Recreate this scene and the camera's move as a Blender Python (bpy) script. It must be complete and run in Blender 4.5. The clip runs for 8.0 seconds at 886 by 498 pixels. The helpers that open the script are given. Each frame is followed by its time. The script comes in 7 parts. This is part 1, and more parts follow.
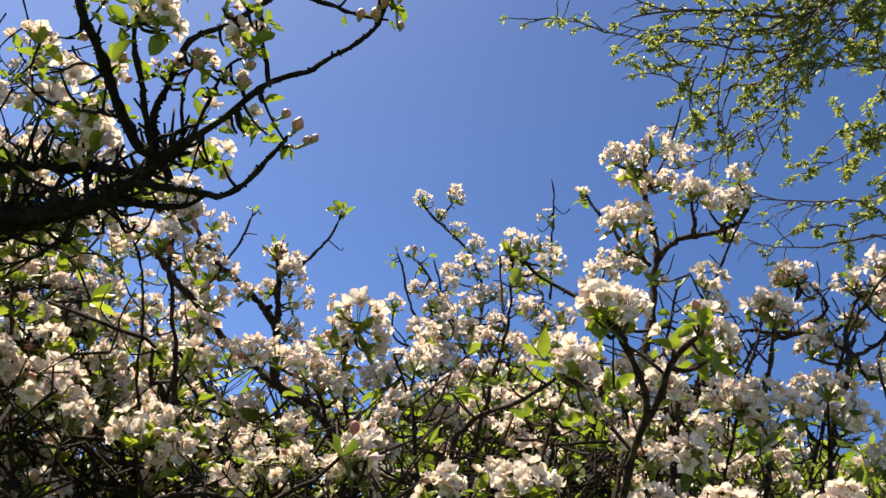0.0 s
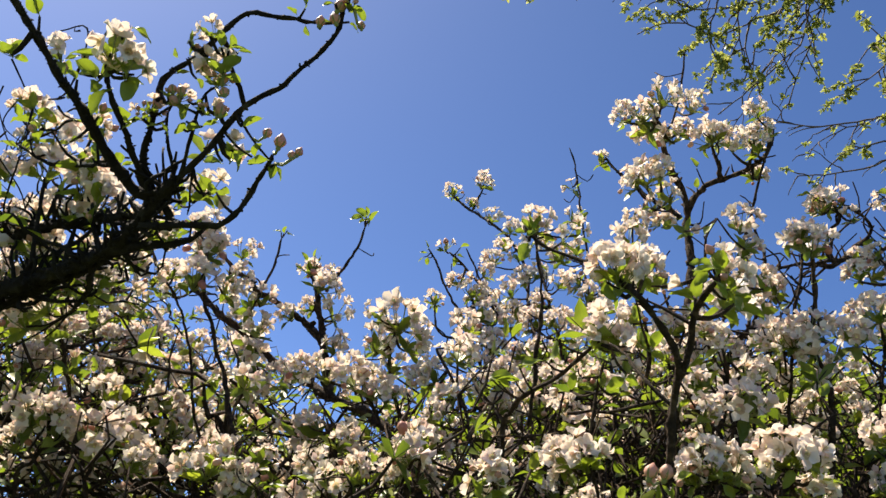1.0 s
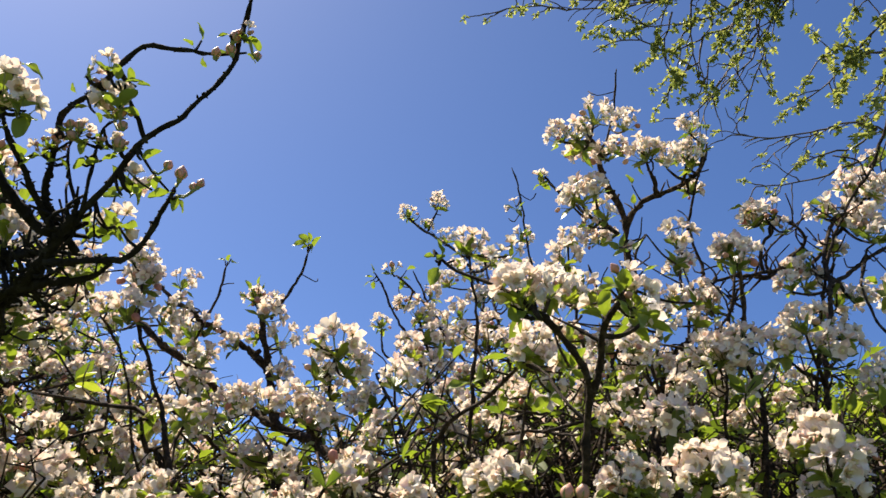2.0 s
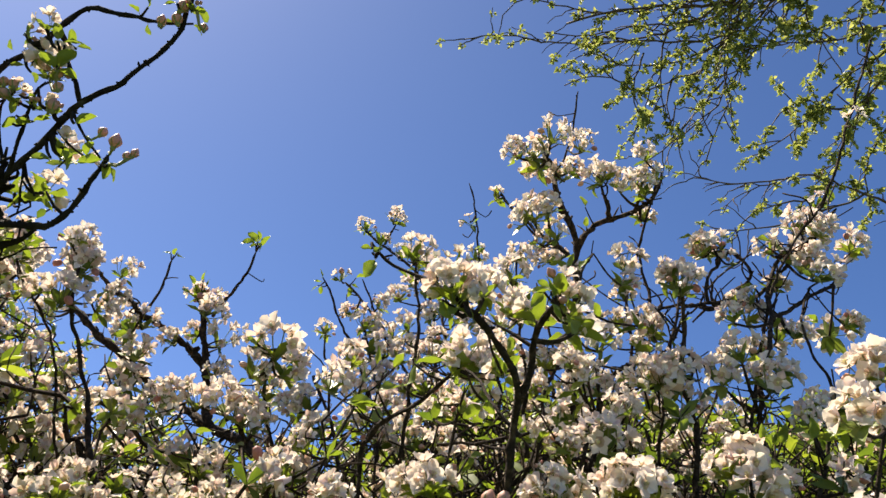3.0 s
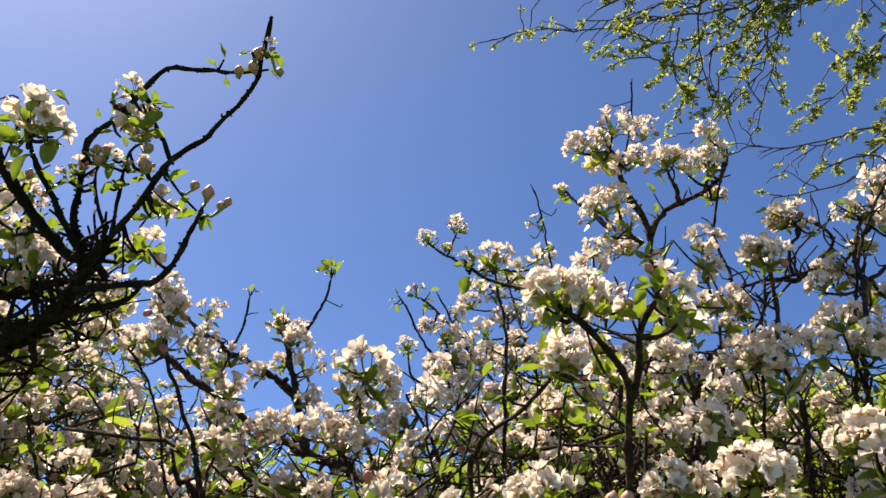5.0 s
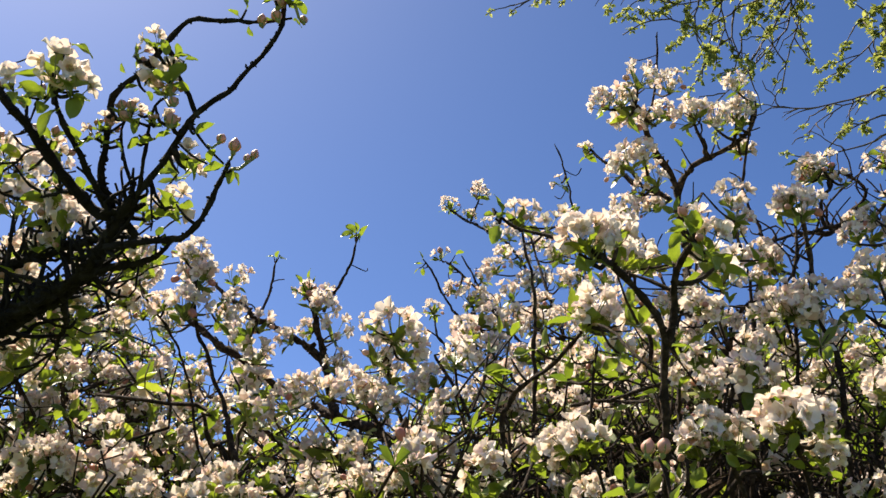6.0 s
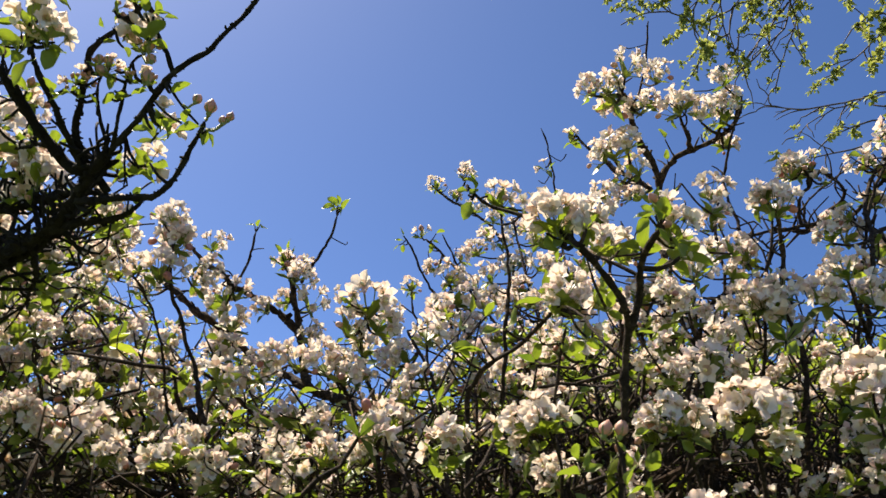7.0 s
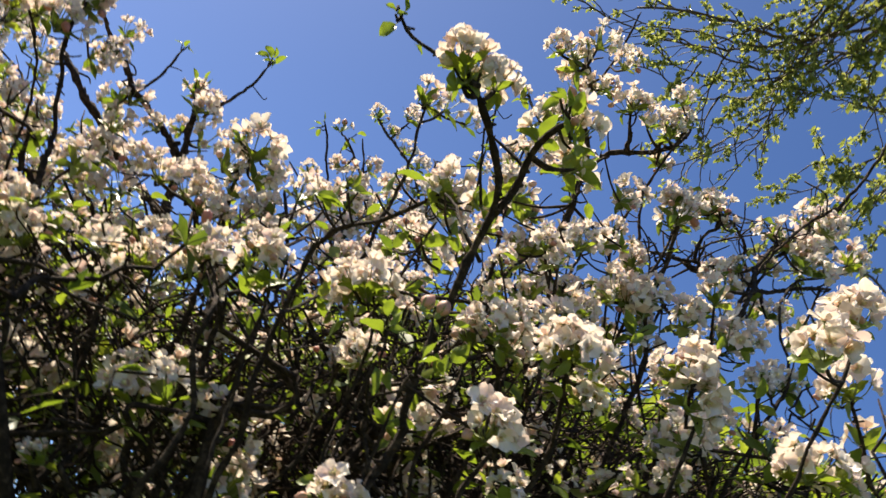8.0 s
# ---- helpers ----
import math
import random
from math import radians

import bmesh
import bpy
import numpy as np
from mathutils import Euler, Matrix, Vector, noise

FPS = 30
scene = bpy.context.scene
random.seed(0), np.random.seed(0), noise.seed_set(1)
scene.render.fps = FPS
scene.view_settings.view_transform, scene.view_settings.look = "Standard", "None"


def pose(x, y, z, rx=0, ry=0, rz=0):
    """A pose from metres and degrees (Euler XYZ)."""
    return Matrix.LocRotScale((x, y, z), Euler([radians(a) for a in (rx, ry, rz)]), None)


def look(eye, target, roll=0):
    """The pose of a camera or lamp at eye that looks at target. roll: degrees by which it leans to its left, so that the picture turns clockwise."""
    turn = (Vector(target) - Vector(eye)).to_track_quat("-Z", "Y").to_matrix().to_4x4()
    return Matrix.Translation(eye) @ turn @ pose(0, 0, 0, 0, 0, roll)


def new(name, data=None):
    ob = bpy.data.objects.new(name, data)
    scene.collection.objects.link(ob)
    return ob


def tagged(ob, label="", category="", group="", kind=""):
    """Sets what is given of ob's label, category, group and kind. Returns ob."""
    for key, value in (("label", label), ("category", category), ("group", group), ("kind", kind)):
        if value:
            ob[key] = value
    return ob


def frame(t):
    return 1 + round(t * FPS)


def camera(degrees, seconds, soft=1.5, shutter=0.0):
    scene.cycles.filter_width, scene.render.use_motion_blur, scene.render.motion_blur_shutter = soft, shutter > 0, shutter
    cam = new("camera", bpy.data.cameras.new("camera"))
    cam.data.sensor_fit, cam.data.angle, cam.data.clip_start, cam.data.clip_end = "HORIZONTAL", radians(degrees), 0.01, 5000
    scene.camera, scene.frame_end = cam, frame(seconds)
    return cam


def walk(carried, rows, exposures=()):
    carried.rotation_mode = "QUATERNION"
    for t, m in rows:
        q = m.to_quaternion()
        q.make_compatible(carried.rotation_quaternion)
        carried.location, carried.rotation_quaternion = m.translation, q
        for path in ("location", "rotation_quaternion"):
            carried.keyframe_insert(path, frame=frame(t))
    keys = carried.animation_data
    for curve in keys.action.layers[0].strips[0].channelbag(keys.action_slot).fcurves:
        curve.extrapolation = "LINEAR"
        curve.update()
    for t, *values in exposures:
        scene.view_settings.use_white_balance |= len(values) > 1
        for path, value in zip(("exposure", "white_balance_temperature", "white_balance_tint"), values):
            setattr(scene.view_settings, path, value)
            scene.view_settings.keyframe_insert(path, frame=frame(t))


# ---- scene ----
cam = camera(56.9, 8.0, soft=1.45, shutter=0.2)
PATH = [
    (0, (0.0968, 0.2269, 1.546), (0.1029, 1.9525, 2.557), 14.49),
    (0.5, (0.1266, 0.2273, 1.5487), (0.0543, 1.9705, 2.5264), 10.95),
    (1, (0.1375, 0.2272, 1.5519), (0.0216, 1.9704, 2.5254), 6.51),
    (1.5, (0.1689, 0.2279, 1.5646), (0.0571, 1.9632, 2.5526), 3.95),
    (2, (0.1927, 0.2254, 1.5606), (0.1375, 1.9446, 2.581), 3.69),
    (2.2, (0.1985, 0.2262, 1.5554), (0.1739, 1.9357, 2.5932), 4.21),
    (3.3, (0.2177, 0.2562, 1.545), (0.2525, 1.9371, 2.6282), 6.7),
    (3.5, (0.2132, 0.2593, 1.5444), (0.243, 1.94, 2.6281), 6.47),
    (4, (0.2, 0.25, 1.55), (0.2, 1.9273, 2.6393), 5.0),
    (4.5, (0.1866, 0.2414, 1.5535), (0.1439, 1.9217, 2.6374), 3.05),
    (4.7, (0.1846, 0.2385, 1.5522), (0.1179, 1.9188, 2.6349), 2.46),
    (5.8, (0.1749, 0.2522, 1.5389), (0.0322, 1.9552, 2.5779), 1.25),
    (6, (0.1736, 0.2563, 1.5365), (0.0248, 1.9694, 2.558), 1.43),
    (6.5, (0.1712, 0.2573, 1.5327), (0.022, 1.9836, 2.5315), 1.96),
    (7, (0.1886, 0.2576, 1.5296), (0.0693, 1.9945, 2.5139), 4.04),
    (7.5, (0.2195, 0.2866, 1.4998), (0.1853, 2.0365, 2.4677), 12.05),
    (8, (0.2539, 0.3537, 1.4594), (0.3402, 2.0835, 2.4594), 24.61),
]
walk(cam, [(t, look(eye, target, roll)) for t, eye, target, roll in PATH])
scene.view_settings.exposure = 1.28

# ---- sky and sun ----
SUN_UP, SUN_LEFT = 60.0, 58.0
world = bpy.data.worlds.new("sky")
scene.world = world
world.use_nodes = True
wn = world.node_tree.nodes
sky = wn.new("ShaderNodeTexSky")
sky.sky_type = 'NISHITA'
sky.sun_disc = False
sky.sun_elevation = radians(SUN_UP)
sky.sun_rotation = radians(-SUN_LEFT)
sky.air_density, sky.dust_density, sky.ozone_density = 0.47, 0.39, 1.8
deep = wn.new("ShaderNodeHueSaturation")
deep.inputs["Hue"].default_value = 0.505
deep.inputs["Saturation"].default_value = 1.17
wn["Background"].inputs["Strength"].default_value = 0.0965
world.node_tree.links.new(sky.outputs["Color"], deep.inputs["Color"])
world.node_tree.links.new(deep.outputs["Color"], wn["Background"].inputs["Color"])
sun = new("sun", bpy.data.lights.new("sun", 'SUN'))
sun.data.energy, sun.data.angle, sun.data.color = 4.8, radians(0.53), (1.0, 0.895, 0.745)
to_sun = Vector((-math.sin(radians(SUN_LEFT)) * math.cos(radians(SUN_UP)),
                 math.cos(radians(SUN_LEFT)) * math.cos(radians(SUN_UP)), math.sin(radians(SUN_UP))))
sun.matrix_world = look(to_sun * 20, (0, 0, 0))


# ---- materials ----
def material(name):
    m = bpy.data.materials.new(name)
    m.use_nodes = True
    nt = m.node_tree
    return m, nt, nt.nodes["Principled BSDF"], nt.nodes["Material Output"]


def ramp(nt, source, stops):
    r = nt.nodes.new("ShaderNodeValToRGB")
    while len(r.color_ramp.elements) < len(stops):
        r.color_ramp.elements.new(0.5)
    for e, (at, c) in zip(r.color_ramp.elements, stops):
        e.position, e.color = at, (*c, 1)
    nt.links.new(source, r.inputs["Fac"])
    return r.outputs["Color"]


def grain(nt, scale, detail=4.0, rough=0.6):
    tc = nt.nodes.new("ShaderNodeTexCoord")
    n = nt.nodes.new("ShaderNodeTexNoise")
    n.inputs["Scale"].default_value, n.inputs["Detail"].default_value, n.inputs["Roughness"].default_value = scale, detail, rough
    nt.links.new(tc.outputs["Object"], n.inputs["Vector"])
    return n.outputs["Fac"]


def bump(nt, bsdf, height, strength, distance):
    b = nt.nodes.new("ShaderNodeBump")
    b.inputs["Strength"].default_value, b.inputs["Distance"].default_value = strength, distance
    nt.links.new(height, b.inputs["Height"])
    nt.links.new(b.outputs["Normal"], bsdf.inputs["Normal"])


def mixed(nt, kind, fac, a, b):
    m = nt.nodes.new("ShaderNodeMix")
    m.data_type, m.blend_type = 'RGBA', kind
    if isinstance(fac, float):
        m.inputs["Factor"].default_value = fac
    else:
        nt.links.new(fac, m.inputs["Factor"])
    nt.links.new(a, m.inputs["A"])
    nt.links.new(b, m.inputs["B"])
    return m.outputs["Result"]


def thin(name, stops, spots, share, glow_tint, roughness, spot_scale):
    """A thin petal or leaf: light falls on it and also through it."""
    m, nt, bsdf, out = material(name)
    geo = nt.nodes.new("ShaderNodeNewGeometry")
    base = ramp(nt, geo.outputs["Random Per Island"], stops)
    patch = ramp(nt, grain(nt, spot_scale, 3.0), spots)
    colour = mixed(nt, 'MULTIPLY', 1.0, base, patch)
    nt.links.new(colour, bsdf.inputs["Base Color"])
    bsdf.inputs["Roughness"].default_value = roughness
    bsdf.inputs["Specular IOR Level"].default_value = 0.3
    bump(nt, bsdf, grain(nt, 180.0, 2.0), 0.12, 0.001)
    tint = nt.nodes.new("ShaderNodeRGB")
    tint.outputs[0].default_value = (*glow_tint, 1)
    through_colour = mixed(nt, 'MULTIPLY', 1.0, colour, tint.outputs[0])
    tr = nt.nodes.new("ShaderNodeBsdfTranslucent")
    nt.links.new(through_colour, tr.inputs["Color"])
    mix = nt.nodes.new("ShaderNodeMixShader")
    mix.inputs["Fac"].default_value = share
    nt.links.new(bsdf.outputs["BSDF"], mix.inputs[1])
    nt.links.new(tr.outputs["BSDF"], mix.inputs[2])
    nt.links.new(mix.outputs["Shader"], out.inputs["Surface"])
    return m


petal_mat = thin("petal", [(0.0, (0.83, 0.64, 0.60)), (0.22, (0.87, 0.80, 0.75)), (0.78, (0.89, 0.85, 0.795)), (1.0, (0.84, 0.64, 0.60))],
                 [(0.3, (0.94, 0.90, 0.88)), (0.6, (1.0, 1.0, 1.0))], 0.38, (1.0, 0.93, 0.82), 0.5, 45.0)
throat_mat = thin("petal_base", [(0.0, (0.62, 0.42, 0.37)), (0.5, (0.69, 0.55, 0.46)), (1.0, (0.66, 0.61, 0.39))],
                  [(0.3, (0.9, 0.85, 0.8)), (0.6, (1.0, 1.0, 1.0))], 0.36, (1.0, 0.9, 0.72), 0.5, 45.0)
bud_mat = thin("bud", [(0.0, (0.56, 0.25, 0.19)), (0.6, (0.66, 0.40, 0.30)), (1.0, (0.72, 0.54, 0.43))],
               [(0.3, (0.8, 0.7, 0.66)), (0.65, (1.0, 1.0, 1.0))], 0.25, (1.0, 0.85, 0.7), 0.5, 60.0)
leaf_mat = thin("apple_leaf", [(0.0, (0.085, 0.12, 0.03)), (0.5, (0.175, 0.215, 0.043)), (1.0, (0.29, 0.31, 0.068))],
                [(0.3, (0.75, 0.8, 0.7)), (0.65, (1.0, 1.0, 1.0))], 0.40, (1.6, 1.75, 0.6), 0.42, 55.0)
birch_leaf_mat = thin("birch_leaf", [(0.0, (0.10, 0.128, 0.043)), (0.5, (0.23, 0.26, 0.09)), (1.0, (0.42, 0.42, 0.19))],
                      [(0.3, (0.8, 0.8, 0.7)), (0.65, (1.0, 1.0, 1.0))], 0.46, (1.55, 1.55, 0.85), 0.36, 30.0)


def plain(name, stops, scale, roughness, relief=0.0, depth=0.001):
    m, nt, bsdf, out = material(name)
    g = grain(nt, scale)
    nt.links.new(ramp(nt, g, stops), bsdf.inputs["Base Color"])
    bsdf.inputs["Roughness"].default_value = roughness
    bsdf.inputs["Specular IOR Level"].default_value = 0.25
    if relief:
        bump(nt, bsdf, grain(nt, scale * 2.5, 6.0, 0.7), relief, depth)
    return m


stamen_mat = plain("stamen", [(0.3, (0.75, 0.62, 0.25)), (0.7, (0.82, 0.78, 0.45))], 400.0, 0.6)
stalk_mat = plain("flower_stalk", [(0.3, (0.16, 0.22, 0.06)), (0.7, (0.26, 0.24, 0.10))], 90.0, 0.6)
bark_mat = plain("apple_bark", [(0.25, (0.010, 0.006, 0.004)), (0.5, (0.032, 0.020, 0.012)), (0.70, (0.105, 0.072, 0.046))], 110.0, 0.92, 1.0, 0.004)
# mossy bark, its colour darkened further for the shade on the backlit limbs
mossy_shade_mat = plain("mossy_bark_with_shade", [(0.25, (0.007, 0.005, 0.004)), (0.5, (0.016, 0.012, 0.009)), (0.68, (0.030, 0.026, 0.018)), (0.8, (0.075, 0.072, 0.05))], 60.0, 0.95, 1.0, 0.004)
birch_bark_mat = plain("birch_twig_bark", [(0.3, (0.05, 0.035, 0.025)), (0.7, (0.12, 0.085, 0.06))], 25.0, 0.7, 0.4, 0.002)
birch_trunk_mat = plain("birch_trunk_bark", [(0.38, (0.05, 0.045, 0.04)), (0.46, (0.5, 0.48, 0.45)), (0.8, (0.72, 0.70, 0.66))], 6.0, 0.7, 0.5, 0.006)
grass_mat = plain("grass_ground", [(0.3, (0.05, 0.07, 0.02)), (0.55, (0.08, 0.105, 0.03)), (0.75, (0.15, 0.13, 0.06))], 3.0, 0.95, 0.8, 0.03)

# ---- ground ----
bm = bmesh.new()
bmesh.ops.create_grid(bm, x_segments=60, y_segments=60, size=1.0)
for v in bm.verts:
    far = max(abs(v.co.x), abs(v.co.y))
    v.co *= 6 + 1500 * far ** 5
    v.co.z = 0.03 * noise.noise(v.co * 0.9) if far < 0.95 else 0.0
me = bpy.data.meshes.new("ground")
bm.to_mesh(me)
bm.free()
me.materials.append(grass_mat)
ground = tagged(new("ground", me), "green spring grass under the trees", "ground", kind="structure")


# ---- pieces of the trees as arrays: (vertices, faces, slot of each face) ----
def merge(pieces):
    verts, faces, slots, n = [], [], [], 0
    for v, f, s in pieces:
        verts.append(np.asarray(v, float))
        faces += [tuple(i + n for i in q) for q in f]
        slots += s
        n += len(v)
    return np.vstack(verts), faces, slots


def moved(piece, m):
    a = np.array(m)
    return piece[0] @ a[:3, :3].T + a[:3, 3], piece[1], piece[2]


def mesh_of(name, piece, mats):
    mesh = bpy.data.meshes.new(name)
    mesh.from_pydata(np.asarray(piece[0]).tolist(), [], piece[1])
    for m in mats:
        mesh.materials.append(m)
    mesh.polygons.foreach_set("material_index", piece[2])
    mesh.polygons.foreach_set("use_smooth", [True] * len(piece[1]))
    mesh.update()
    return mesh


def sheet(rows, cols, place, slot):
    v = [place(i / (rows - 1), 2 * j / (cols - 1) - 1) for i in range(rows) for j in range(cols)]
    f = [(i * cols + j, i * cols + j + 1, (i + 1) * cols + j + 1, (i + 1) * cols + j) for i in range(rows - 1) for j in range(cols - 1)]
    return np.array(v), f, [slot] * len(f)


def tube_piece(points, radii, sides, slot, rough=0.0, seed=0.0):
    """A closed, slightly uneven tube through the points."""
    v, f = [], []
    side = Vector((0.31, 0.87, 0.38))
    for i, p in enumerate(points):
        d = (points[min(i + 1, len(points) - 1)] - points[max(i - 1, 0)]).normalized()
        side = (side - d * side.dot(d)).normalized()
        up = d.cross(side)
        for k in range(sides):
            a = 2 * math.pi * k / sides
            r = radii[i]
            if rough:
                r *= 1 + rough * noise.noise(Vector((p.x * 90 + seed, p.y * 90 + 3 * math.cos(a), p.z * 90 + 3 * math.sin(a))))
                r *= 1 + 0.6 * rough * noise.noise(Vector((p.x * 310 + 7 * math.cos(a), p.y * 310 + seed, p.z * 310 + 7 * math.sin(a))))
            v.append(p + (side * math.cos(a) + up * math.sin(a)) * r)
    n = len(points)
    for i in range(n - 1):
        for k in range(sides):
            f.append((i * sides + k, i * sides + (k + 1) % sides, (i + 1) * sides + (k + 1) % sides, (i + 1) * sides + k))
    f.append(tuple(range(sides))[::-1])
    f.append(tuple((n - 1) * sides + k for k in range(sides)))
    return np.array([tuple(p) for p in v]), f, [slot] * len(f)


def ball(radius, stretch, slot, rings=5, sides=7):
    pts = [Vector((0, 0, stretch * radius * (1 - math.cos(math.pi * i / rings)))) for i in range(rings + 1)]
    rad = [radius * max(0.05, math.sin(math.pi * i / rings) ** 0.8) for i in range(rings + 1)]
    return tube_piece(pts, rad, sides, slot)


def turn_to(d, spin=0.0):
    """A turn that carries +z onto d."""
    return Vector(d).to_track_quat('Z', 'Y').to_matrix().to_4x4() @ Matrix.Rotation(spin, 4, 'Z')


# ---- one apple flower: cupped petals with wavy rims, stamens, sepals ----
def petal_piece(r, length, width, cup, rows, cols):
    a, b, c, n = r.uniform(0, 6), r.uniform(0.5, 1.5), r.uniform(-0.35, 0.35), r.uniform(0.0, 0.3)

    def place(u, v):
        tip = max(0.0, u - 0.58) / 0.43
        w = width * (0.16 + 0.84 * min(1.0, u / 0.58) ** 0.9) * max(0.10, 1 - tip * tip) ** 0.55
        x = v * w
        y = length * u * (1 - 0.10 * abs(v) ** 2 * u)
        z = cup * length * 0.30 * u ** 1.6 + 0.55 * width * v * v * (0.2 + u) * b + 0.08 * length * math.sin(3 * v + 4 * u + a) * u
        z -= n * length * max(0.0, u - 0.6) ** 2 * 4
        return (x + c * u * u * width, y, z)
    v, f, slots = sheet(rows, cols, place, 0)
    inner = max(1, int(0.36 * (rows - 1)))
    return v, f, [5 if i < inner * (cols - 1) else 0 for i in range(len(f))]


def flower_piece(r, size, openness, rows, cols, stamens, broad=0.19):
    pieces = []
    twist = r.uniform(0, 6)
    for k in range(5):
        p = petal_piece(r, size * 0.54 * r.uniform(0.88, 1.12), size * broad * r.uniform(0.85, 1.2), r.uniform(0.2, 1.0), rows, cols)
        lift = radians(openness + r.uniform(-16, 16))
        m = Matrix.Rotation(twist + 2 * math.pi * k / 5 + r.uniform(-0.2, 0.2), 4, 'Z') @ Matrix.Translation((0, size * 0.025, 0)) @ Matrix.Rotation(lift, 4, 'X')
        pieces.append(moved(p, m))
    if stamens == 1:
        pieces.append(tube_piece([Vector((0, 0, 0)), Vector((0, 0, size * 0.22))], [0.0008, 0.003], 4, 2))
    for k in range(stamens if stamens > 1 else 0):
        a = twist + k * 2.4
        tilt = 0.2 + 0.4 * (k % 3) / 2
        d = Vector((math.cos(a) * tilt, math.sin(a) * tilt, 1)).normalized()
        top = d * size * 0.2
        pieces.append(tube_piece([Vector((0, 0, 0)), top * 0.88, top, top + d * size * 0.04], [0.0003, 0.0003, 0.0010, 0.0005], 3, 2))
    for k in range(5 if rows > 3 else 0):
        def sepal(u, v):
            return (v * size * 0.05 * (1 - u), size * 0.18 * u, -size * 0.06 * u)
        pieces.append(moved(sheet(2, 3, sepal, 3), Matrix.Rotation(twist + 0.6 + 2 * math.pi * k / 5, 4, 'Z')))
    return merge(pieces)


def leaf_piece(length, width, fold, droop, slot, twist=0.0, tip=1.0, rows=10, cols=5):
    def place(u, v):
        w = width * 0.5 * (math.sin(math.pi * min(1, u ** 0.85)) ** 0.62 if 0 < u < 1 else 0.03) * (1.0 - 0.18 * u * tip)
        if rows > 6:
            w *= 1 + 0.07 * math.sin(u * 44)
        x = v * w
        z = fold * abs(x) - droop * length * u * u + 0.07 * width * math.sin(u * 9 + v * 2)
        c, s = math.cos(twist * u), math.sin(twist * u)
        return (x * c - z * s * 0.3, length * (0.12 + 0.88 * u if rows > 5 else u), z * c + x * s)
    if rows <= 5:
        return sheet(rows, cols, place, slot)
    stalk = tube_piece([Vector((0, 0, 0)), Vector((0, length * 0.16, 0))], [width * 0.03] * 2, 3, slot)
    return merge([sheet(rows, cols, place, slot), stalk])


def bud_piece(radius, slot):
    n = 7
    up = [Vector((0, 0, radius * (2.5 * i / n - 0.3))) for i in range(n + 1)]
    wide = [radius * f for f in (0.30, 0.72, 0.95, 1.0, 0.92, 0.72, 0.42, 0.08)]
    pieces = [tube_piece(up, wide, 9, slot, 0.12)]
    pieces.append(tube_piece([Vector((0, 0, -radius * h)) for h in (0.9, 0.6, 0.3, -0.1)], [radius * f for f in (0.2, 0.42, 0.46, 0.5)], 7, 3))
    for k in range(5):
        def sepal(u, v):
            w = radius * (0.45 + 0.62 * math.sin(2.2 * u))
            a = v * 0.30 * (1 - u)
            return (math.sin(a) * w, math.cos(a) * w * 1.05, radius * (1.5 * u - 0.2))
        pieces.append(moved(sheet(4, 3, sepal, 3), Matrix.Rotation(k * 1.2566, 4, 'Z')))
    return merge(pieces)


BLOOM_MATS = [petal_mat, bud_mat, stamen_mat, stalk_mat, leaf_mat, throat_mat]
r = random.Random(11)
OPEN = (6, 12, 18, 22, 28, 34, 40, 50)
flower_shapes = [flower_piece(r, 0.038, OPEN[i % 8], 8, 5, 10, 0.235) for i in range(12)]
far_flower_shapes = [flower_piece(r, 0.036, OPEN[i % 8], 4, 3, 1) for i in range(12)]
mass_flower_shapes = [flower_piece(r, 0.035, OPEN[i % 8], 3, 3, 0) for i in range(12)]
leaf_shapes = [leaf_piece(1.0, r.uniform(0.44, 0.58), r.uniform(0.2, 0.8), r.uniform(-0.15, 0.35), 0, r.uniform(-0.9, 0.9), 0.5) for _ in range(7)]
far_leaf_shapes = [leaf_piece(1.0, r.uniform(0.38, 0.52), r.uniform(0.15, 0.6), r.uniform(-0.1, 0.3), 4, r.uniform(-0.9, 0.9), 1.0, 4, 3) for _ in range(7)]
deep_leaf_shapes = [leaf_piece(1.0, 0.42 + 0.03 * k, 0.2 + 0.1 * k, 0.08 * k - 0.1, 4, 0.4 * k - 0.8, 1.0, 3, 3) for k in range(5)]
small_bud = bud_piece(0.006, 1)
far_bud = ball(0.006, 1.25, 1, 4, 5)
flower_meshes = [mesh_of("flower", c, BLOOM_MATS) for c in flower_shapes]
leaf_meshes = [mesh_of("leaf", c, [leaf_mat]) for c in leaf_shapes]
small_bud_mesh = mesh_of("bud", small_bud, BLOOM_MATS)
bud_mesh = mesh_of("bud", bud_piece(0.5, 1), BLOOM_MATS)


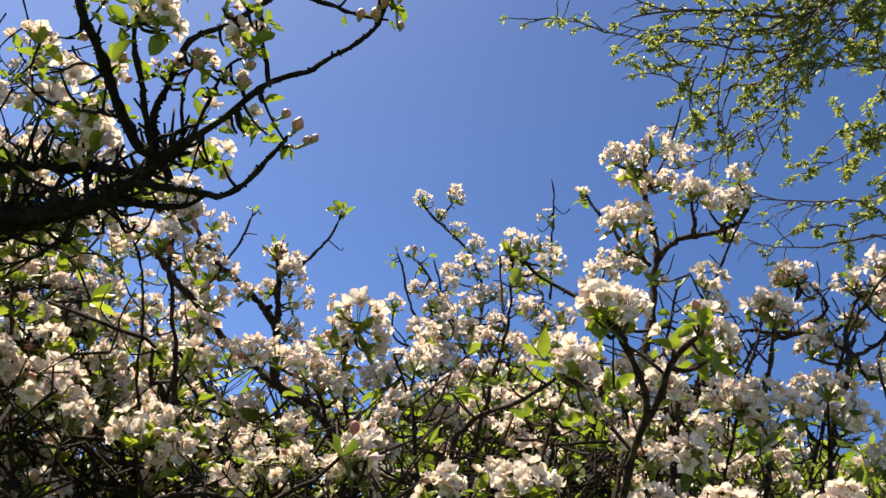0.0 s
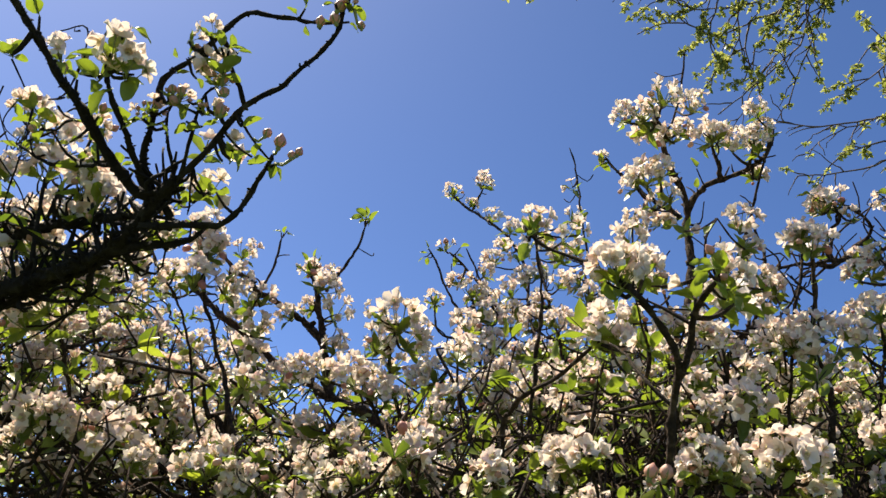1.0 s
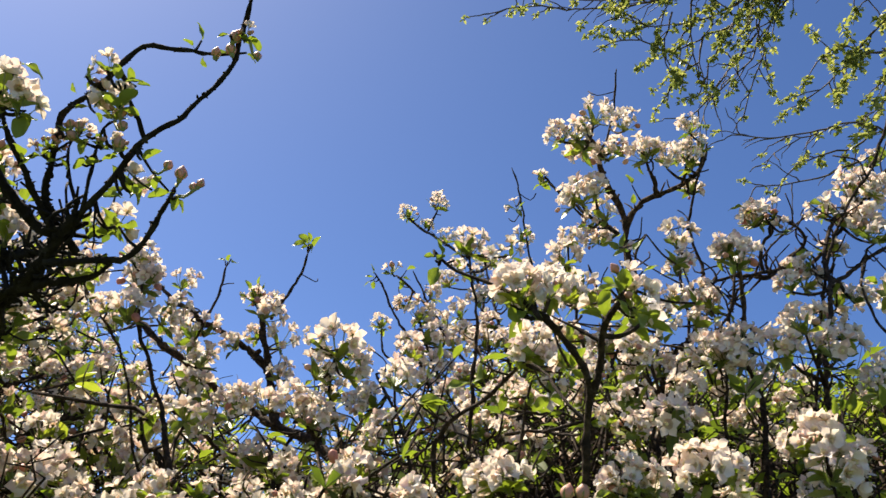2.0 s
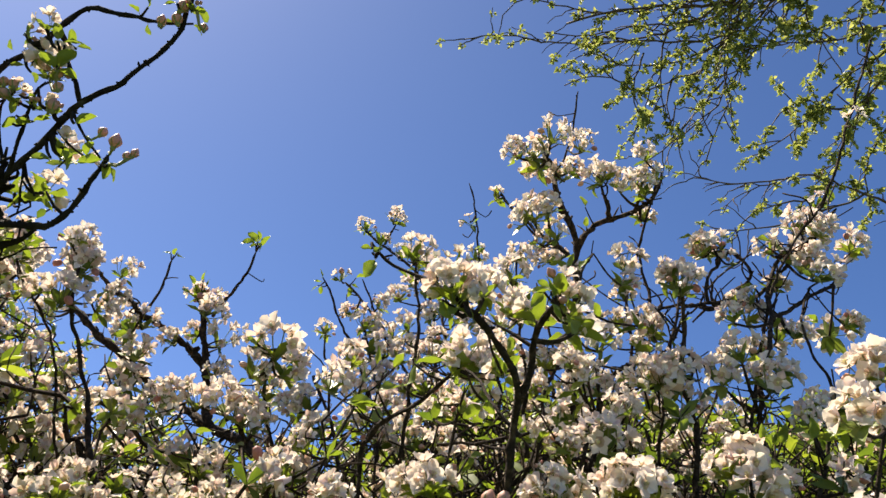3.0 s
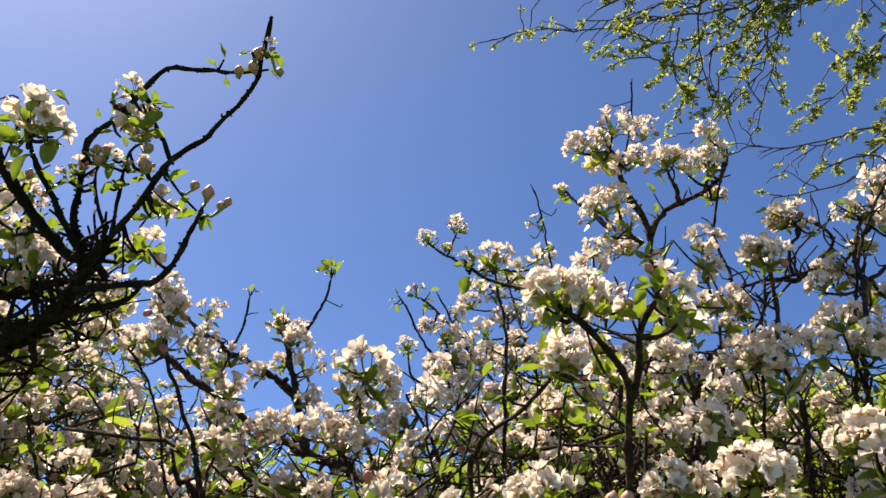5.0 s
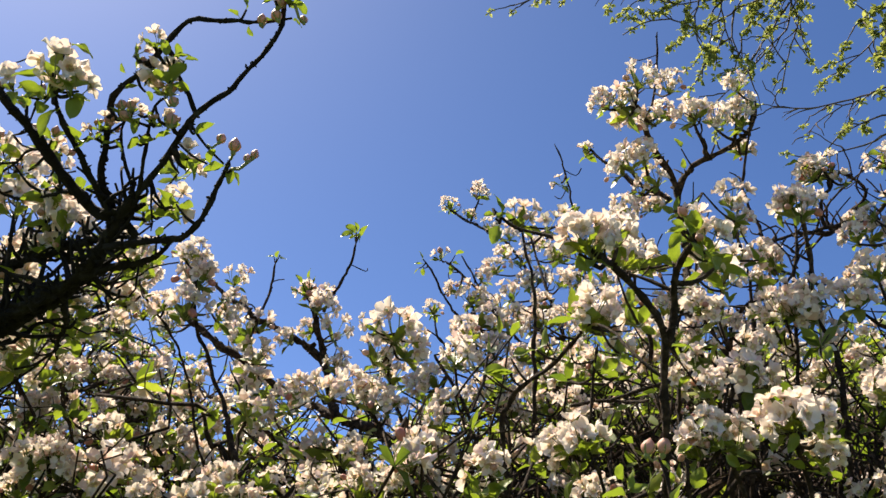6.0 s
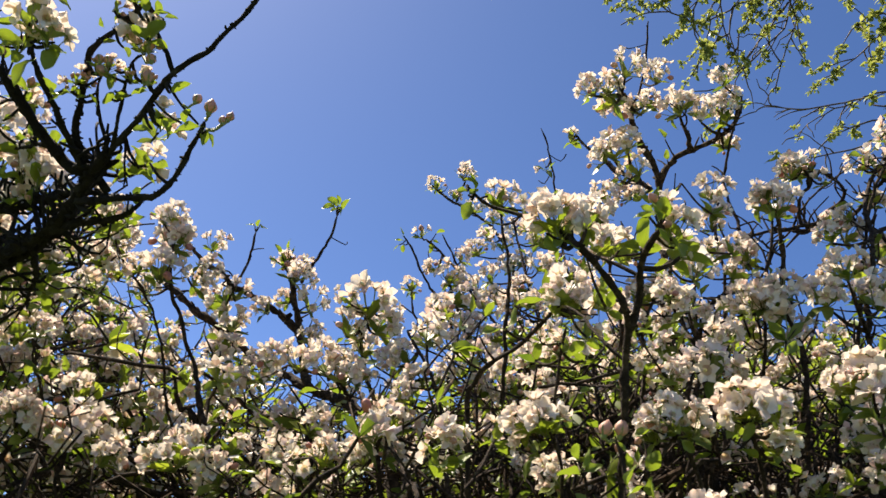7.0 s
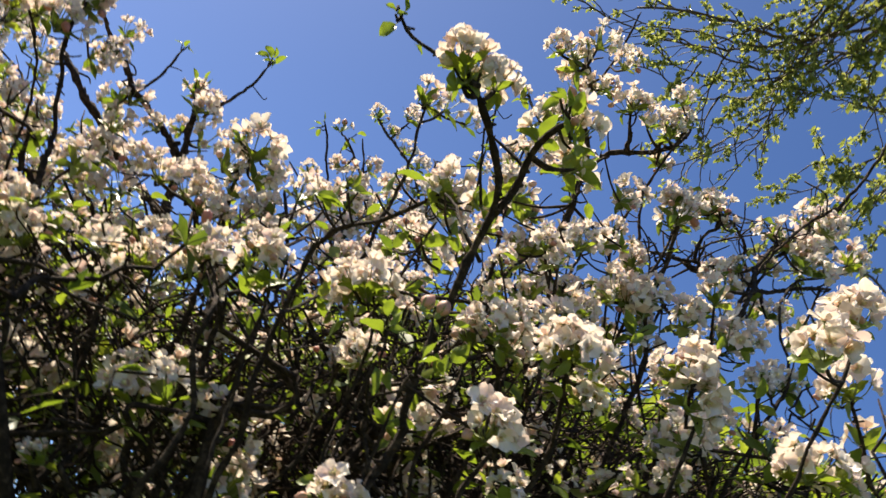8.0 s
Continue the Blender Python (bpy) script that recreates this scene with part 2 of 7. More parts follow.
def cluster_layout(r, flowers, buds, leaves, spread):
    """Where the flowers, buds and small leaves of one spur sit round its origin: lists of (shape, pose), and the stalks."""
    made = {"flower": [], "bud": [], "leaf": [], "stalk": []}
    count = flowers + buds
    root = Vector((0, 0, -0.034))
    for k in range(count):
        h = (k + 0.5) / count
        polar = math.acos(1 - 1.15 * h) + r.uniform(-0.2, 0.2)
        a = k * 2.39996 + r.uniform(-0.5, 0.5)
        d = Vector((math.sin(polar) * math.cos(a), math.sin(polar) * math.sin(a), math.cos(polar)))
        end = d * spread * r.uniform(0.6, 1.25) + Vector((0, 0, -0.008))
        mid = (root + end) * 0.5 + Vector((d.x, d.y, 0)) * 0.004
        made["stalk"].append(tube_piece([root, mid, end], [0.0011, 0.0009, 0.0011], 3, 3))
        face = (d + Vector((r.uniform(-.5, .5), r.uniform(-.5, .5), r.uniform(-.2, .4)))).normalized()
        m = Matrix.Translation(end) @ turn_to(face, r.uniform(0, 6))
        if k < flowers:
            made["flower"].append((r.randrange(12), m @ Matrix.Scale(r.uniform(0.85, 1.12), 4)))
        else:
            made["bud"].append((0, m @ Matrix.Scale(r.uniform(0.8, 1.2), 4)))
    for k in range(leaves):
        a = k * 2 * math.pi / leaves + r.uniform(-0.5, 0.5)
        m = Matrix.Translation((0, 0, -0.03)) @ Matrix.Rotation(a, 4, 'Z') @ Matrix.Rotation(radians(r.uniform(-10, 60)), 4, 'X')
        made["leaf"].append((r.randrange(7), m @ Matrix.Scale(r.uniform(0.028, 0.052), 4)))
    return made


def cluster_piece(made, flowers):
    return merge([moved(flowers[s], m) for s, m in made["flower"]] + [moved(far_bud, m) for _, m in made["bud"]]
                 + [moved(far_leaf_shapes[s], m) for s, m in made["leaf"]] + made["stalk"])


layouts = [cluster_layout(r, r.choice((7, 8, 9, 10)), r.choice((0, 1, 1, 2)), r.choice((5, 6, 7)), r.uniform(0.026, 0.034)) for _ in range(12)]
young_layouts = [cluster_layout(r, 1, 4, 5, 0.022) for _ in range(3)]
small_layouts = [cluster_layout(r, r.choice((2, 2, 3, 4)), r.choice((0, 1)), r.choice((3, 4)), 0.020) for _ in range(8)]
mid_layouts = [cluster_layout(r, r.choice((4, 5, 6)), r.choice((0, 1)), r.choice((2, 3)), 0.023) for _ in range(5)]
cluster_shapes = [cluster_piece(c, mass_flower_shapes) for c in layouts]
small_shapes = [cluster_piece(c, mass_flower_shapes) for c in small_layouts]
cluster_meshes = [mesh_of("blossom", cluster_piece(c, far_flower_shapes), BLOOM_MATS) for c in layouts]
small_meshes = [mesh_of("blossom", cluster_piece(c, far_flower_shapes), BLOOM_MATS) for c in small_layouts]
young_meshes = [mesh_of("blossom", cluster_piece(c, far_flower_shapes), BLOOM_MATS) for c in young_layouts]


# ---- assembling a tree ----
def part(name, mesh, parent, at, m=None, label=""):
    """Links mesh as one part under its parent; at is the place in the world, m a turn and size."""
    ob = new(name, mesh)
    ob.parent = parent
    home = Vector(parent["home"])
    ob.matrix_basis = Matrix.Translation(Vector(at) - home) @ (m or Matrix())
    ob["home"] = tuple(at)
    return tagged(ob, label)


def tree(name, at, label):
    ob = new(name)
    ob.location = at
    ob["home"] = tuple(at)
    return tagged(ob, label, "tree")


def smooth_line(points, step):
    """Points along a smooth curve through the given ones."""
    p = [Vector(q) for q in points]
    p = [p[0] * 2 - p[1]] + p + [p[-1] * 2 - p[-2]]
    out = []
    for a, b, c, d in zip(p, p[1:], p[2:], p[3:]):
        n = max(2, int((c - b).length / (step if max(b.z, c.z) > 1.6 else 4 * step)))
        for i in range(n):
            t = i / n
            out.append(0.5 * (2 * b + (c - a) * t + (2 * a - 5 * b + 4 * c - d) * t * t + (3 * b - a - 3 * c + d) * t ** 3))
    return out + [p[-2]]


dice = random.Random(5)
NEAR_PLAN = 1.06


def gnarled(points, r0, r1, step=0.012, wobble=0.35, crook=0.0):
    line = smooth_line(points, step)
    n = len(line)
    out = []
    for i, p in enumerate(line):
        k = i / max(1, n - 1)
        r = r0 + (r1 - r0) * k ** 0.8
        w = r * wobble * min(1, 4 * k)
        p = p + Vector((noise.noise(p * 16), noise.noise(p * 16 + Vector((5, 0, 0))), 0.6 * noise.noise(p * 16 + Vector((0, 5, 0))))) * crook * min(1, 4 * k, 4 * (1 - k))
        kink = p * 55
        p = p + Vector((noise.noise(kink), noise.noise(kink + Vector((5, 0, 0))), noise.noise(kink + Vector((0, 5, 0))))) * crook * 0.4 * min(1, 4 * k, 4 * (1 - k))
        out.append((p + Vector((noise.noise(p * 45), noise.noise(p * 45 + Vector((9, 0, 0))), noise.noise(p * 45 + Vector((0, 9, 0))))) * w,
                    r * (1 + 0.22 * noise.noise(p * 70))))
    if 0 < crook < 0.01:
        # old wood low in the crown is more crooked than the young shoots
        for i, (p, r) in enumerate(out):
            if p.y > 1 and p.z < 1.76:
                bend = 0.03 * min(1, (1.76 - p.z) * 7) * min(1, 0.2 * i)
                out[i] = (p + Vector((noise.noise(p * 13), noise.noise(p * 13 + Vector((5, 0, 0))), 0)) * bend, r)
    return [q for q, _ in out], [q for _, q in out]


def mossy_lumps(line, radii, each):
    """Cushions of moss, flakes of lichen and old spurs that make the outline of a limb ragged."""
    pieces = []
    for i in range(2, len(line) - 1):
        for _ in range(int(each + dice.random()) if line[i].z > 1.6 else 0):
            d = Vector((dice.uniform(-1, 1), dice.uniform(-1, 1), dice.uniform(-1, 1))).normalized()
            p = line[i].lerp(line[i + 1], dice.random())
            r = radii[i]
            kind = dice.random()
            if kind < 0.45:
                w, top = r * dice.uniform(0.35, 0.75), r * dice.uniform(1.05, 1.35)
            elif kind < 0.93:
                w, top = min(r * 0.5, dice.uniform(0.0008, 0.0020) * max(1.0, r / 0.008)), r + dice.uniform(0.1, 0.8) * min(0.0035 * max(1.0, r / 0.007), 0.7 * r)
            else:
                w, top = r * dice.uniform(0.3, 0.5), r * dice.uniform(1.4, 1.9)
            bend = Vector((dice.uniform(-1, 1), dice.uniform(-1, 1), dice.uniform(-1, 1))) * w
            pieces.append(tube_piece([p + d * r * 0.55, p + d * top + bend], [w * 1.3, w * (0.75 if kind < 0.45 else 0.4)], 4 if kind < 0.45 else 3, 0))
    return pieces


def limb_piece(points, r0, r1, step=0.012, knobs=0.16, sides=8, rough=0.28, crook=0.0):
    line, radii = gnarled(points, r0, r1, step, 0.35, crook)
    radii[-1] *= 0.6
    pieces = [tube_piece(line, radii, sides, 0, rough, dice.uniform(0, 50))]
    for i in range(3, len(line) - 1):
        for _ in range(int(knobs + dice.random())):
            d = Vector((dice.uniform(-1, 1), dice.uniform(-1, 1), dice.uniform(-0.4, 1))).normalized()
            s = radii[i] * dice.uniform(0.95, 1.3) + dice.uniform(0.0, 0.0025) + (0.004 if dice.random() < 0.08 else 0.0)
            p = line[i]
            lean = Vector((dice.uniform(-1, 1), dice.uniform(-1, 1), dice.uniform(-1, 1))) * s * 0.3
            pieces.append(tube_piece([p, p + d * s * 0.7, p + d * s + lean], [radii[i] * 0.8, min(radii[i] * 0.55, 0.003), min(radii[i] * 0.3, 0.0015)], 4, 0))
    return pieces, line, radii


def side_twigs(line, radii, chance, longest, step=0.008, sides=4):
    """Short crooked spurs along a branch."""
    pieces = []
    for i in range(2, len(line) - 1):
        if dice.random() < chance:
            p = line[i]
            d = Vector((dice.uniform(-1, 1), dice.uniform(-1, 1), dice.uniform(-0.5, 1))).normalized()
            s = dice.uniform(0.25, 1.0) * longest
            bend = p + d * s * 0.5 + Vector((dice.uniform(-.38, .38), dice.uniform(-.38, .38), dice.uniform(-.25, .35))) * s
            end = p + d * s + Vector((0, 0, 0.3 * s))
            tl, tr = gnarled([p, bend, end], min(radii[i] * 0.6, 0.0028), 0.0012, step, 0.8)
            pieces.append(tube_piece(tl, tr, sides, 0, 0.3))
    return pieces


def nearest(line, p):
    i = min(range(len(line)), key=lambda k: (line[k] - p).length)
    return i


def bloom_turn(axis, size):
    return turn_to(axis, dice.uniform(0, 6)) @ Matrix.Scale(size / 0.085, 4)


def shoot(owner, r0, r1, points, blooms=(), leaves=(), twiggy=0.0):
    """One branch of a tree with the blossom clusters and leaves that grow from it."""
    mat = mossy_shade_mat if owner == near_apple else bark_mat
    mossy = owner == near_apple
    pieces, line, radii = limb_piece(points, r0, r1, 0.006 if mossy else 0.009, 0.3 if mossy else 0.55, 10 if mossy else 7, 0.75 if mossy else 0.55, 0.004 if mossy or points[-1][1] < NEAR_PLAN else 0.008)
    if mossy:
        pieces += mossy_lumps(line, radii, 5.0 if r0 < 0.01 else 6.5)
    elif r0 > 0.0032:
        pieces += mossy_lumps(line, radii, 1.3)
    close = line[-1].y < NEAR_PLAN
    pieces += side_twigs(line, radii, 0.05 if mossy else 0.08 if close else 0.2, (0.05 if r0 > 0.006 else 0.022) if mossy else 0.014 if close else 0.045, 0.01, 3)
    if twiggy:
        pieces += side_twigs(line, radii, 0.9 if mossy else 0.3, twiggy)
        pieces += side_twigs(line, radii, 0.9 if mossy else 0.4, twiggy * 0.6)
    hung = []
    for at, size in blooms:
        p = Vector(at)
        i = nearest(line, p)
        axis = (p - line[i]).normalized() if (p - line[i]).length > 0.02 else (line[-1] - line[-2]).normalized()
        axis = (axis * 0.6 + Vector((dice.uniform(-.35, .35), dice.uniform(-.45, .25), 0.75))).normalized()
        foot = p - axis * 0.032 * size / 0.085
        if (foot - line[i]).length > 0.006:
            bend = (foot + line[i]) * 0.5 + Vector((0, 0, -0.006))
            pieces.append(tube_piece(*gnarled([line[i], bend, foot], min(radii[i], 0.0035), 0.0016, 0.008), 6, 0, 0.2))
        hung.append((p, size, axis))
    for at, d, size in leaves:
        p = Vector(at)
        foot = p - Vector(d) * size * 0.5
        i = nearest(line, foot)
        if (foot - line[i]).length > 0.008:
            pieces.append(tube_piece(*gnarled([line[i], (foot + line[i]) * 0.5 + Vector((0, 0, -0.003)), foot], 0.0016, 0.0010, 0.008), 5, 0))
    spurs = []
    if mossy and not twiggy and r0 < 0.006 and line[-1].x < -0.06:
        for i in range(5, len(line) - 2, 4):
            if dice.random() < 0.42:
                d = Vector((dice.uniform(-1, 1), dice.uniform(-1, .6), dice.uniform(-.2, 1))).normalized()
                foot = line[i] + d * (radii[i] + dice.uniform(0.006, 0.016))
                pieces.append(tube_piece(*gnarled([line[i], (line[i] + foot) * 0.5, foot], 0.0016, 0.0010, 0.005), 5, 0, 0.3))
                spurs.append((foot, d))
    start = line[0]
    piece = merge(pieces)
    piece = (piece[0] - np.array(start), piece[1], piece[2])
    ob = part("branch", mesh_of("branch", piece, [mat]), owner, start)
    for foot, d in spurs:
        for k in range(dice.choice((1, 2, 2, 3))):
            e = (d + Vector((dice.uniform(-.9, .9), dice.uniform(-.9, .9), dice.uniform(-.6, .9)))).normalized()
            x = e.cross(Vector((dice.uniform(-.8, .8), dice.uniform(-1.1, 0.1), dice.uniform(0.2, 0.9)))).normalized()
            part("leaf", dice.choice(leaf_meshes), ob, foot, Matrix((x, e, x.cross(e))).transposed().to_4x4() @ Matrix.Scale(dice.uniform(0.010, 0.021), 4))
        if dice.random() < 0.5:
            part("bud", small_bud_mesh, ob, foot + d * 0.006, turn_to((d + Vector((0, 0, 0.6))).normalized()) @ Matrix.Scale(dice.uniform(0.5, 0.75), 4))
    for p, size, axis in hung:
        young, few = size < 0.022, size < 0.040
        s = bloom_turn(axis, size * 1.3 if young or mossy else max(0.050, size * 1.3) if few else size * 0.98)
        if p.y > NEAR_PLAN:
            kind = dice.choice(young_meshes if young else small_meshes if few else cluster_meshes)
            part("blossom", kind, ob, p, s, "pink buds and first open flowers" if young else "")
            continue
        made = dice.choice(young_layouts if young else small_layouts if few else mid_layouts if mossy else layouts)
        for k, m in made["flower"]:
            part("flower", flower_meshes[k], ob, p, s @ m)
        for k, m in made["bud"]:
            part("bud", small_bud_mesh, ob, p, s @ m)
        for k, m in made["leaf"]:
            part("leaf", leaf_meshes[k], ob, p, s @ m)
        part("flower_stalk", mesh_of("flower_stalk", merge(made["stalk"]), BLOOM_MATS), ob, p, s)
    for at, d, size in leaves:
        d = (Vector(d) + Vector((0, dice.uniform(-0.5, 0.3), 0))).normalized()
        flat = Vector((dice.uniform(-.8, .8), dice.uniform(-1.1, 0.1), dice.uniform(0.2, 0.9))).normalized()
        x = d.cross(flat).normalized()
        m = Matrix((x, d, x.cross(d))).transposed().to_4x4() @ Matrix.Scale(size * (0.82 if mossy else 0.80), 4)
        part("leaf", dice.choice(leaf_meshes), ob, Vector(at) - d * size * 0.55, m)
    return ob


def single_bud(owner, at, size):
    at = Vector(at)
    host = min((o for o in owner.children if o.name.startswith("branch")), key=lambda o: branch_gap(o, at))
    axis = Vector((dice.uniform(-.4, .4), dice.uniform(-.4, .2), 1)).normalized()
    tip = min((v.co + Vector(host["home"]) for v in host.data.vertices), key=lambda q: (q - at).length)
    bud = part("bud", bud_mesh, host, at - axis * size * 0.5, turn_to(axis) @ Matrix.Scale(size, 4), "closed pale pink flower bud")
    foot = at - axis * size * 0.7
    line = [tip, (tip + foot) * 0.5 - Vector((0, 0, 0.004)), foot]
    stalk = tube_piece([q - tip for q in line], [0.0014, 0.0011, 0.0012], 6, 0)
    part("bud_stalk", mesh_of("bud_stalk", stalk, [stalk_mat]), host, tip)
    return bud


def branch_gap(o, at):
    home = Vector(o["home"])
    v = o.data.vertices
    return min((v[i].co + home - at).length for i in range(0, len(v), 5))


def trunk(owner, points, r0, r1, mat):
    pieces, line, radii = limb_piece(points, r0, r1, 0.04, 0.0, 14)
    p = merge(pieces)
    return part("trunk", mesh_of("trunk", (p[0] - np.array(line[0]), p[1], p[2]), [mat]), owner, line[0])


# ---- the blossoming apple tree and the darker one beside it ----
apple = tree("apple_tree", (0.45, 1.85, 0.0), "old apple tree covered in creamy white blossom, standing in grass")
near_apple = tree("apple_tree", (-1.2, 1.0, 0.0), "gnarled mossy apple tree with dark limbs and sparse blossom")
trunk(apple, [(0.45, 1.85, 0.0), (0.47, 1.84, 0.3), (0.41, 1.78, 0.65), (0.42, 1.75, 1.0)], 0.12, 0.075, bark_mat)
trunk(near_apple, [(-1.2, 1.0, 0.0), (-1.17, 1.02, 0.4), (-1.12, 0.98, 0.8), (-1.05, 0.95, 1.2)], 0.10, 0.06, mossy_shade_mat)
shoot(apple, 0.0117, 0.0066, [(0.420, 1.750, 0.950), (0.268, 1.609, 1.183), (0.117, 1.468, 1.535), (0.063, 1.418, 1.815), (-0.004, 1.518, 1.932), (-0.108, 1.609, 2.000), (-0.216, 1.655, 2.064), (-0.294, 1.642, 2.115), (-0.377, 1.637, 2.170), (-0.447, 1.635, 2.223)],
      blooms=[((-0.442, 1.569, 2.179), 0.062), ((-0.282, 1.609, 2.134), 0.073), ((-0.223, 1.612, 2.037), 0.080), ((-0.287, 1.616, 2.081), 0.077), ((-0.141, 1.560, 1.939), 0.079)])
shoot(apple, 0.0045, 0.0022, [(-0.206, 1.371, 1.856), (-0.250, 1.385, 1.960), (-0.282, 1.340, 2.040), (-0.290, 1.315, 2.100), (-0.300, 1.330, 2.150)],
      blooms=[((-0.292, 1.295, 2.076), 0.078), ((-0.291, 1.325, 2.135), 0.066), ((-0.277, 1.415, 2.111), 0.054), ((-0.325, 1.330, 2.180), 0.050)],
      leaves=[((-0.255, 1.330, 2.090), (0.508, -0.400, 0.763), 0.032), ((-0.320, 1.320, 2.060), (-0.757, -0.376, 0.534), 0.034)])
shoot(apple, 0.0099, 0.0043, [(-0.122, 1.616, 2.006), (-0.147, 1.621, 2.073), (-0.161, 1.617, 2.137), (-0.180, 1.614, 2.199), (-0.197, 1.610, 2.245)],
      blooms=[((-0.157, 1.572, 2.216), 0.078), ((-0.200, 1.602, 2.257), 0.054), ((-0.201, 1.639, 2.194), 0.048), ((-0.134, 1.599, 2.172), 0.067), ((-0.122, 1.585, 2.099), 0.060)],
      leaves=[((-0.208, 1.564, 2.262), (-0.489, -0.470, 0.735), 0.027), ((-0.177, 1.569, 2.259), (0.508, -0.400, 0.763), 0.025), ((-0.194, 1.578, 2.280), (-0.076, -0.507, 0.859), 0.030), ((-0.221, 1.585, 2.244), (-0.980, -0.156, 0.123), 0.023)])
shoot(apple, 0.0073, 0.0029, [(-0.159, 1.629, 2.118), (-0.206, 1.634, 2.162), (-0.249, 1.639, 2.187), (-0.288, 1.599, 2.193), (-0.289, 1.502, 2.173), (-0.288, 1.421, 2.153), (-0.295, 1.355, 2.151)],
      blooms=[((-0.304, 1.311, 2.174), 0.052), ((-0.303, 1.327, 2.148), 0.074), ((-0.271, 1.432, 2.192), 0.050), ((-0.270, 1.420, 2.139), 0.058), ((-0.280, 1.600, 2.189), 0.063), ((-0.235, 1.617, 2.166), 0.053), ((-0.314, 1.609, 2.168), 0.063)])
shoot(apple, 0.0032, 0.0020, [(-0.297, 1.633, 2.209), (-0.289, 1.637, 2.244), (-0.282, 1.634, 2.289), (-0.278, 1.632, 2.333)],
      leaves=[((-0.285, 1.607, 2.335), (-0.933, -0.238, 0.269), 0.022), ((-0.269, 1.606, 2.340), (0.098, -0.494, 0.864), 0.022), ((-0.256, 1.613, 2.330), (0.697, 0.405, -0.592), 0.022)])
shoot(apple, 0.0037, 0.0021, [(-0.163, 1.600, 2.207), (-0.133, 1.570, 2.243), (-0.108, 1.538, 2.282), (-0.097, 1.523, 2.309)],
      leaves=[((-0.117, 1.515, 2.320), (-0.992, -0.113, 0.047), 0.037), ((-0.109, 1.508, 2.332), (-0.697, -0.405, 0.592), 0.035), ((-0.097, 1.507, 2.336), (-0.076, -0.507, 0.859), 0.029), ((-0.080, 1.511, 2.331), (0.649, -0.340, 0.680), 0.037), ((-0.089, 1.520, 2.315), (0.489, 0.470, -0.735), 0.029), ((-0.104, 1.518, 2.316), (-0.941, 0.106, -0.322), 0.023)])
shoot(apple, 0.0109, 0.0044, [(0.420, 1.750, 0.950), (-0.097, 1.713, 1.256), (-0.613, 1.677, 1.683), (-0.796, 1.664, 1.963), (-0.764, 1.699, 2.007), (-0.694, 1.704, 2.068), (-0.649, 1.712, 2.101), (-0.589, 1.707, 2.118), (-0.484, 1.711, 2.128)],
      blooms=[((-0.570, 1.656, 2.109), 0.054), ((-0.474, 1.658, 2.121), 0.064), ((-0.629, 1.611, 2.079), 0.057), ((-0.691, 1.627, 2.042), 0.062)],
      leaves=[((-0.528, 1.543, 2.011), (-0.757, -0.376, 0.534), 0.033), ((-0.499, 1.550, 2.003), (0.869, -0.191, 0.457), 0.029)])
shoot(apple, 0.0071, 0.0031, [(0.420, 1.750, 0.950), (0.193, 1.695, 1.244), (-0.034, 1.640, 1.659), (-0.114, 1.621, 1.939), (-0.164, 1.658, 1.968), (-0.237, 1.700, 1.985), (-0.273, 1.681, 2.011), (-0.325, 1.659, 2.041), (-0.371, 1.644, 2.060), (-0.404, 1.629, 2.081)],
      blooms=[((-0.393, 1.600, 2.032), 0.080), ((-0.372, 1.577, 2.076), 0.060), ((-0.263, 1.624, 2.010), 0.055), ((-0.340, 1.652, 2.052), 0.047)],
      leaves=[((-0.232, 1.505, 1.922), (0.771, -0.269, 0.577), 0.045), ((-0.201, 1.505, 1.926), (0.508, -0.400, 0.763), 0.041), ((-0.268, 1.583, 1.981), (0.984, -0.018, 0.178), 0.029)])
shoot(apple, 0.0044, 0.0021, [(0.420, 1.750, 0.950), (0.078, 1.688, 1.189), (-0.263, 1.626, 1.548), (-0.384, 1.604, 1.828), (-0.375, 1.622, 1.898), (-0.411, 1.605, 1.962), (-0.473, 1.600, 2.022), (-0.501, 1.601, 2.075), (-0.520, 1.592, 2.127)],
      blooms=[((-0.440, 1.568, 2.020), 0.064), ((-0.382, 1.531, 1.953), 0.075), ((-0.482, 1.569, 2.073), 0.060), ((-0.355, 1.555, 1.917), 0.079), ((-0.525, 1.587, 2.136), 0.052)],
      leaves=[((-0.195, 1.467, 1.892), (0.869, -0.191, 0.457), 0.038), ((-0.317, 1.503, 1.911), (-0.162, -0.507, 0.847), 0.027)])
shoot(apple, 0.0040, 0.0019, [(0.420, 1.750, 0.950), (0.080, 1.587, 1.144), (-0.260, 1.424, 1.458), (-0.380, 1.367, 1.738), (-0.396, 1.382, 1.809), (-0.412, 1.398, 1.879), (-0.465, 1.466, 1.954), (-0.495, 1.498, 1.994)],
      blooms=[((-0.436, 1.426, 1.927), 0.065), ((-0.379, 1.313, 1.830), 0.084), ((-0.368, 1.360, 1.851), 0.079), ((-0.311, 1.333, 1.805), 0.061), ((-0.424, 1.306, 1.835), 0.068)],
      leaves=[((-0.482, 1.451, 1.977), (-0.331, -0.496, 0.803), 0.036), ((-0.456, 1.460, 1.966), (0.869, -0.191, 0.457), 0.036), ((-0.379, 1.398, 1.883), (0.508, -0.400, 0.763), 0.030)])
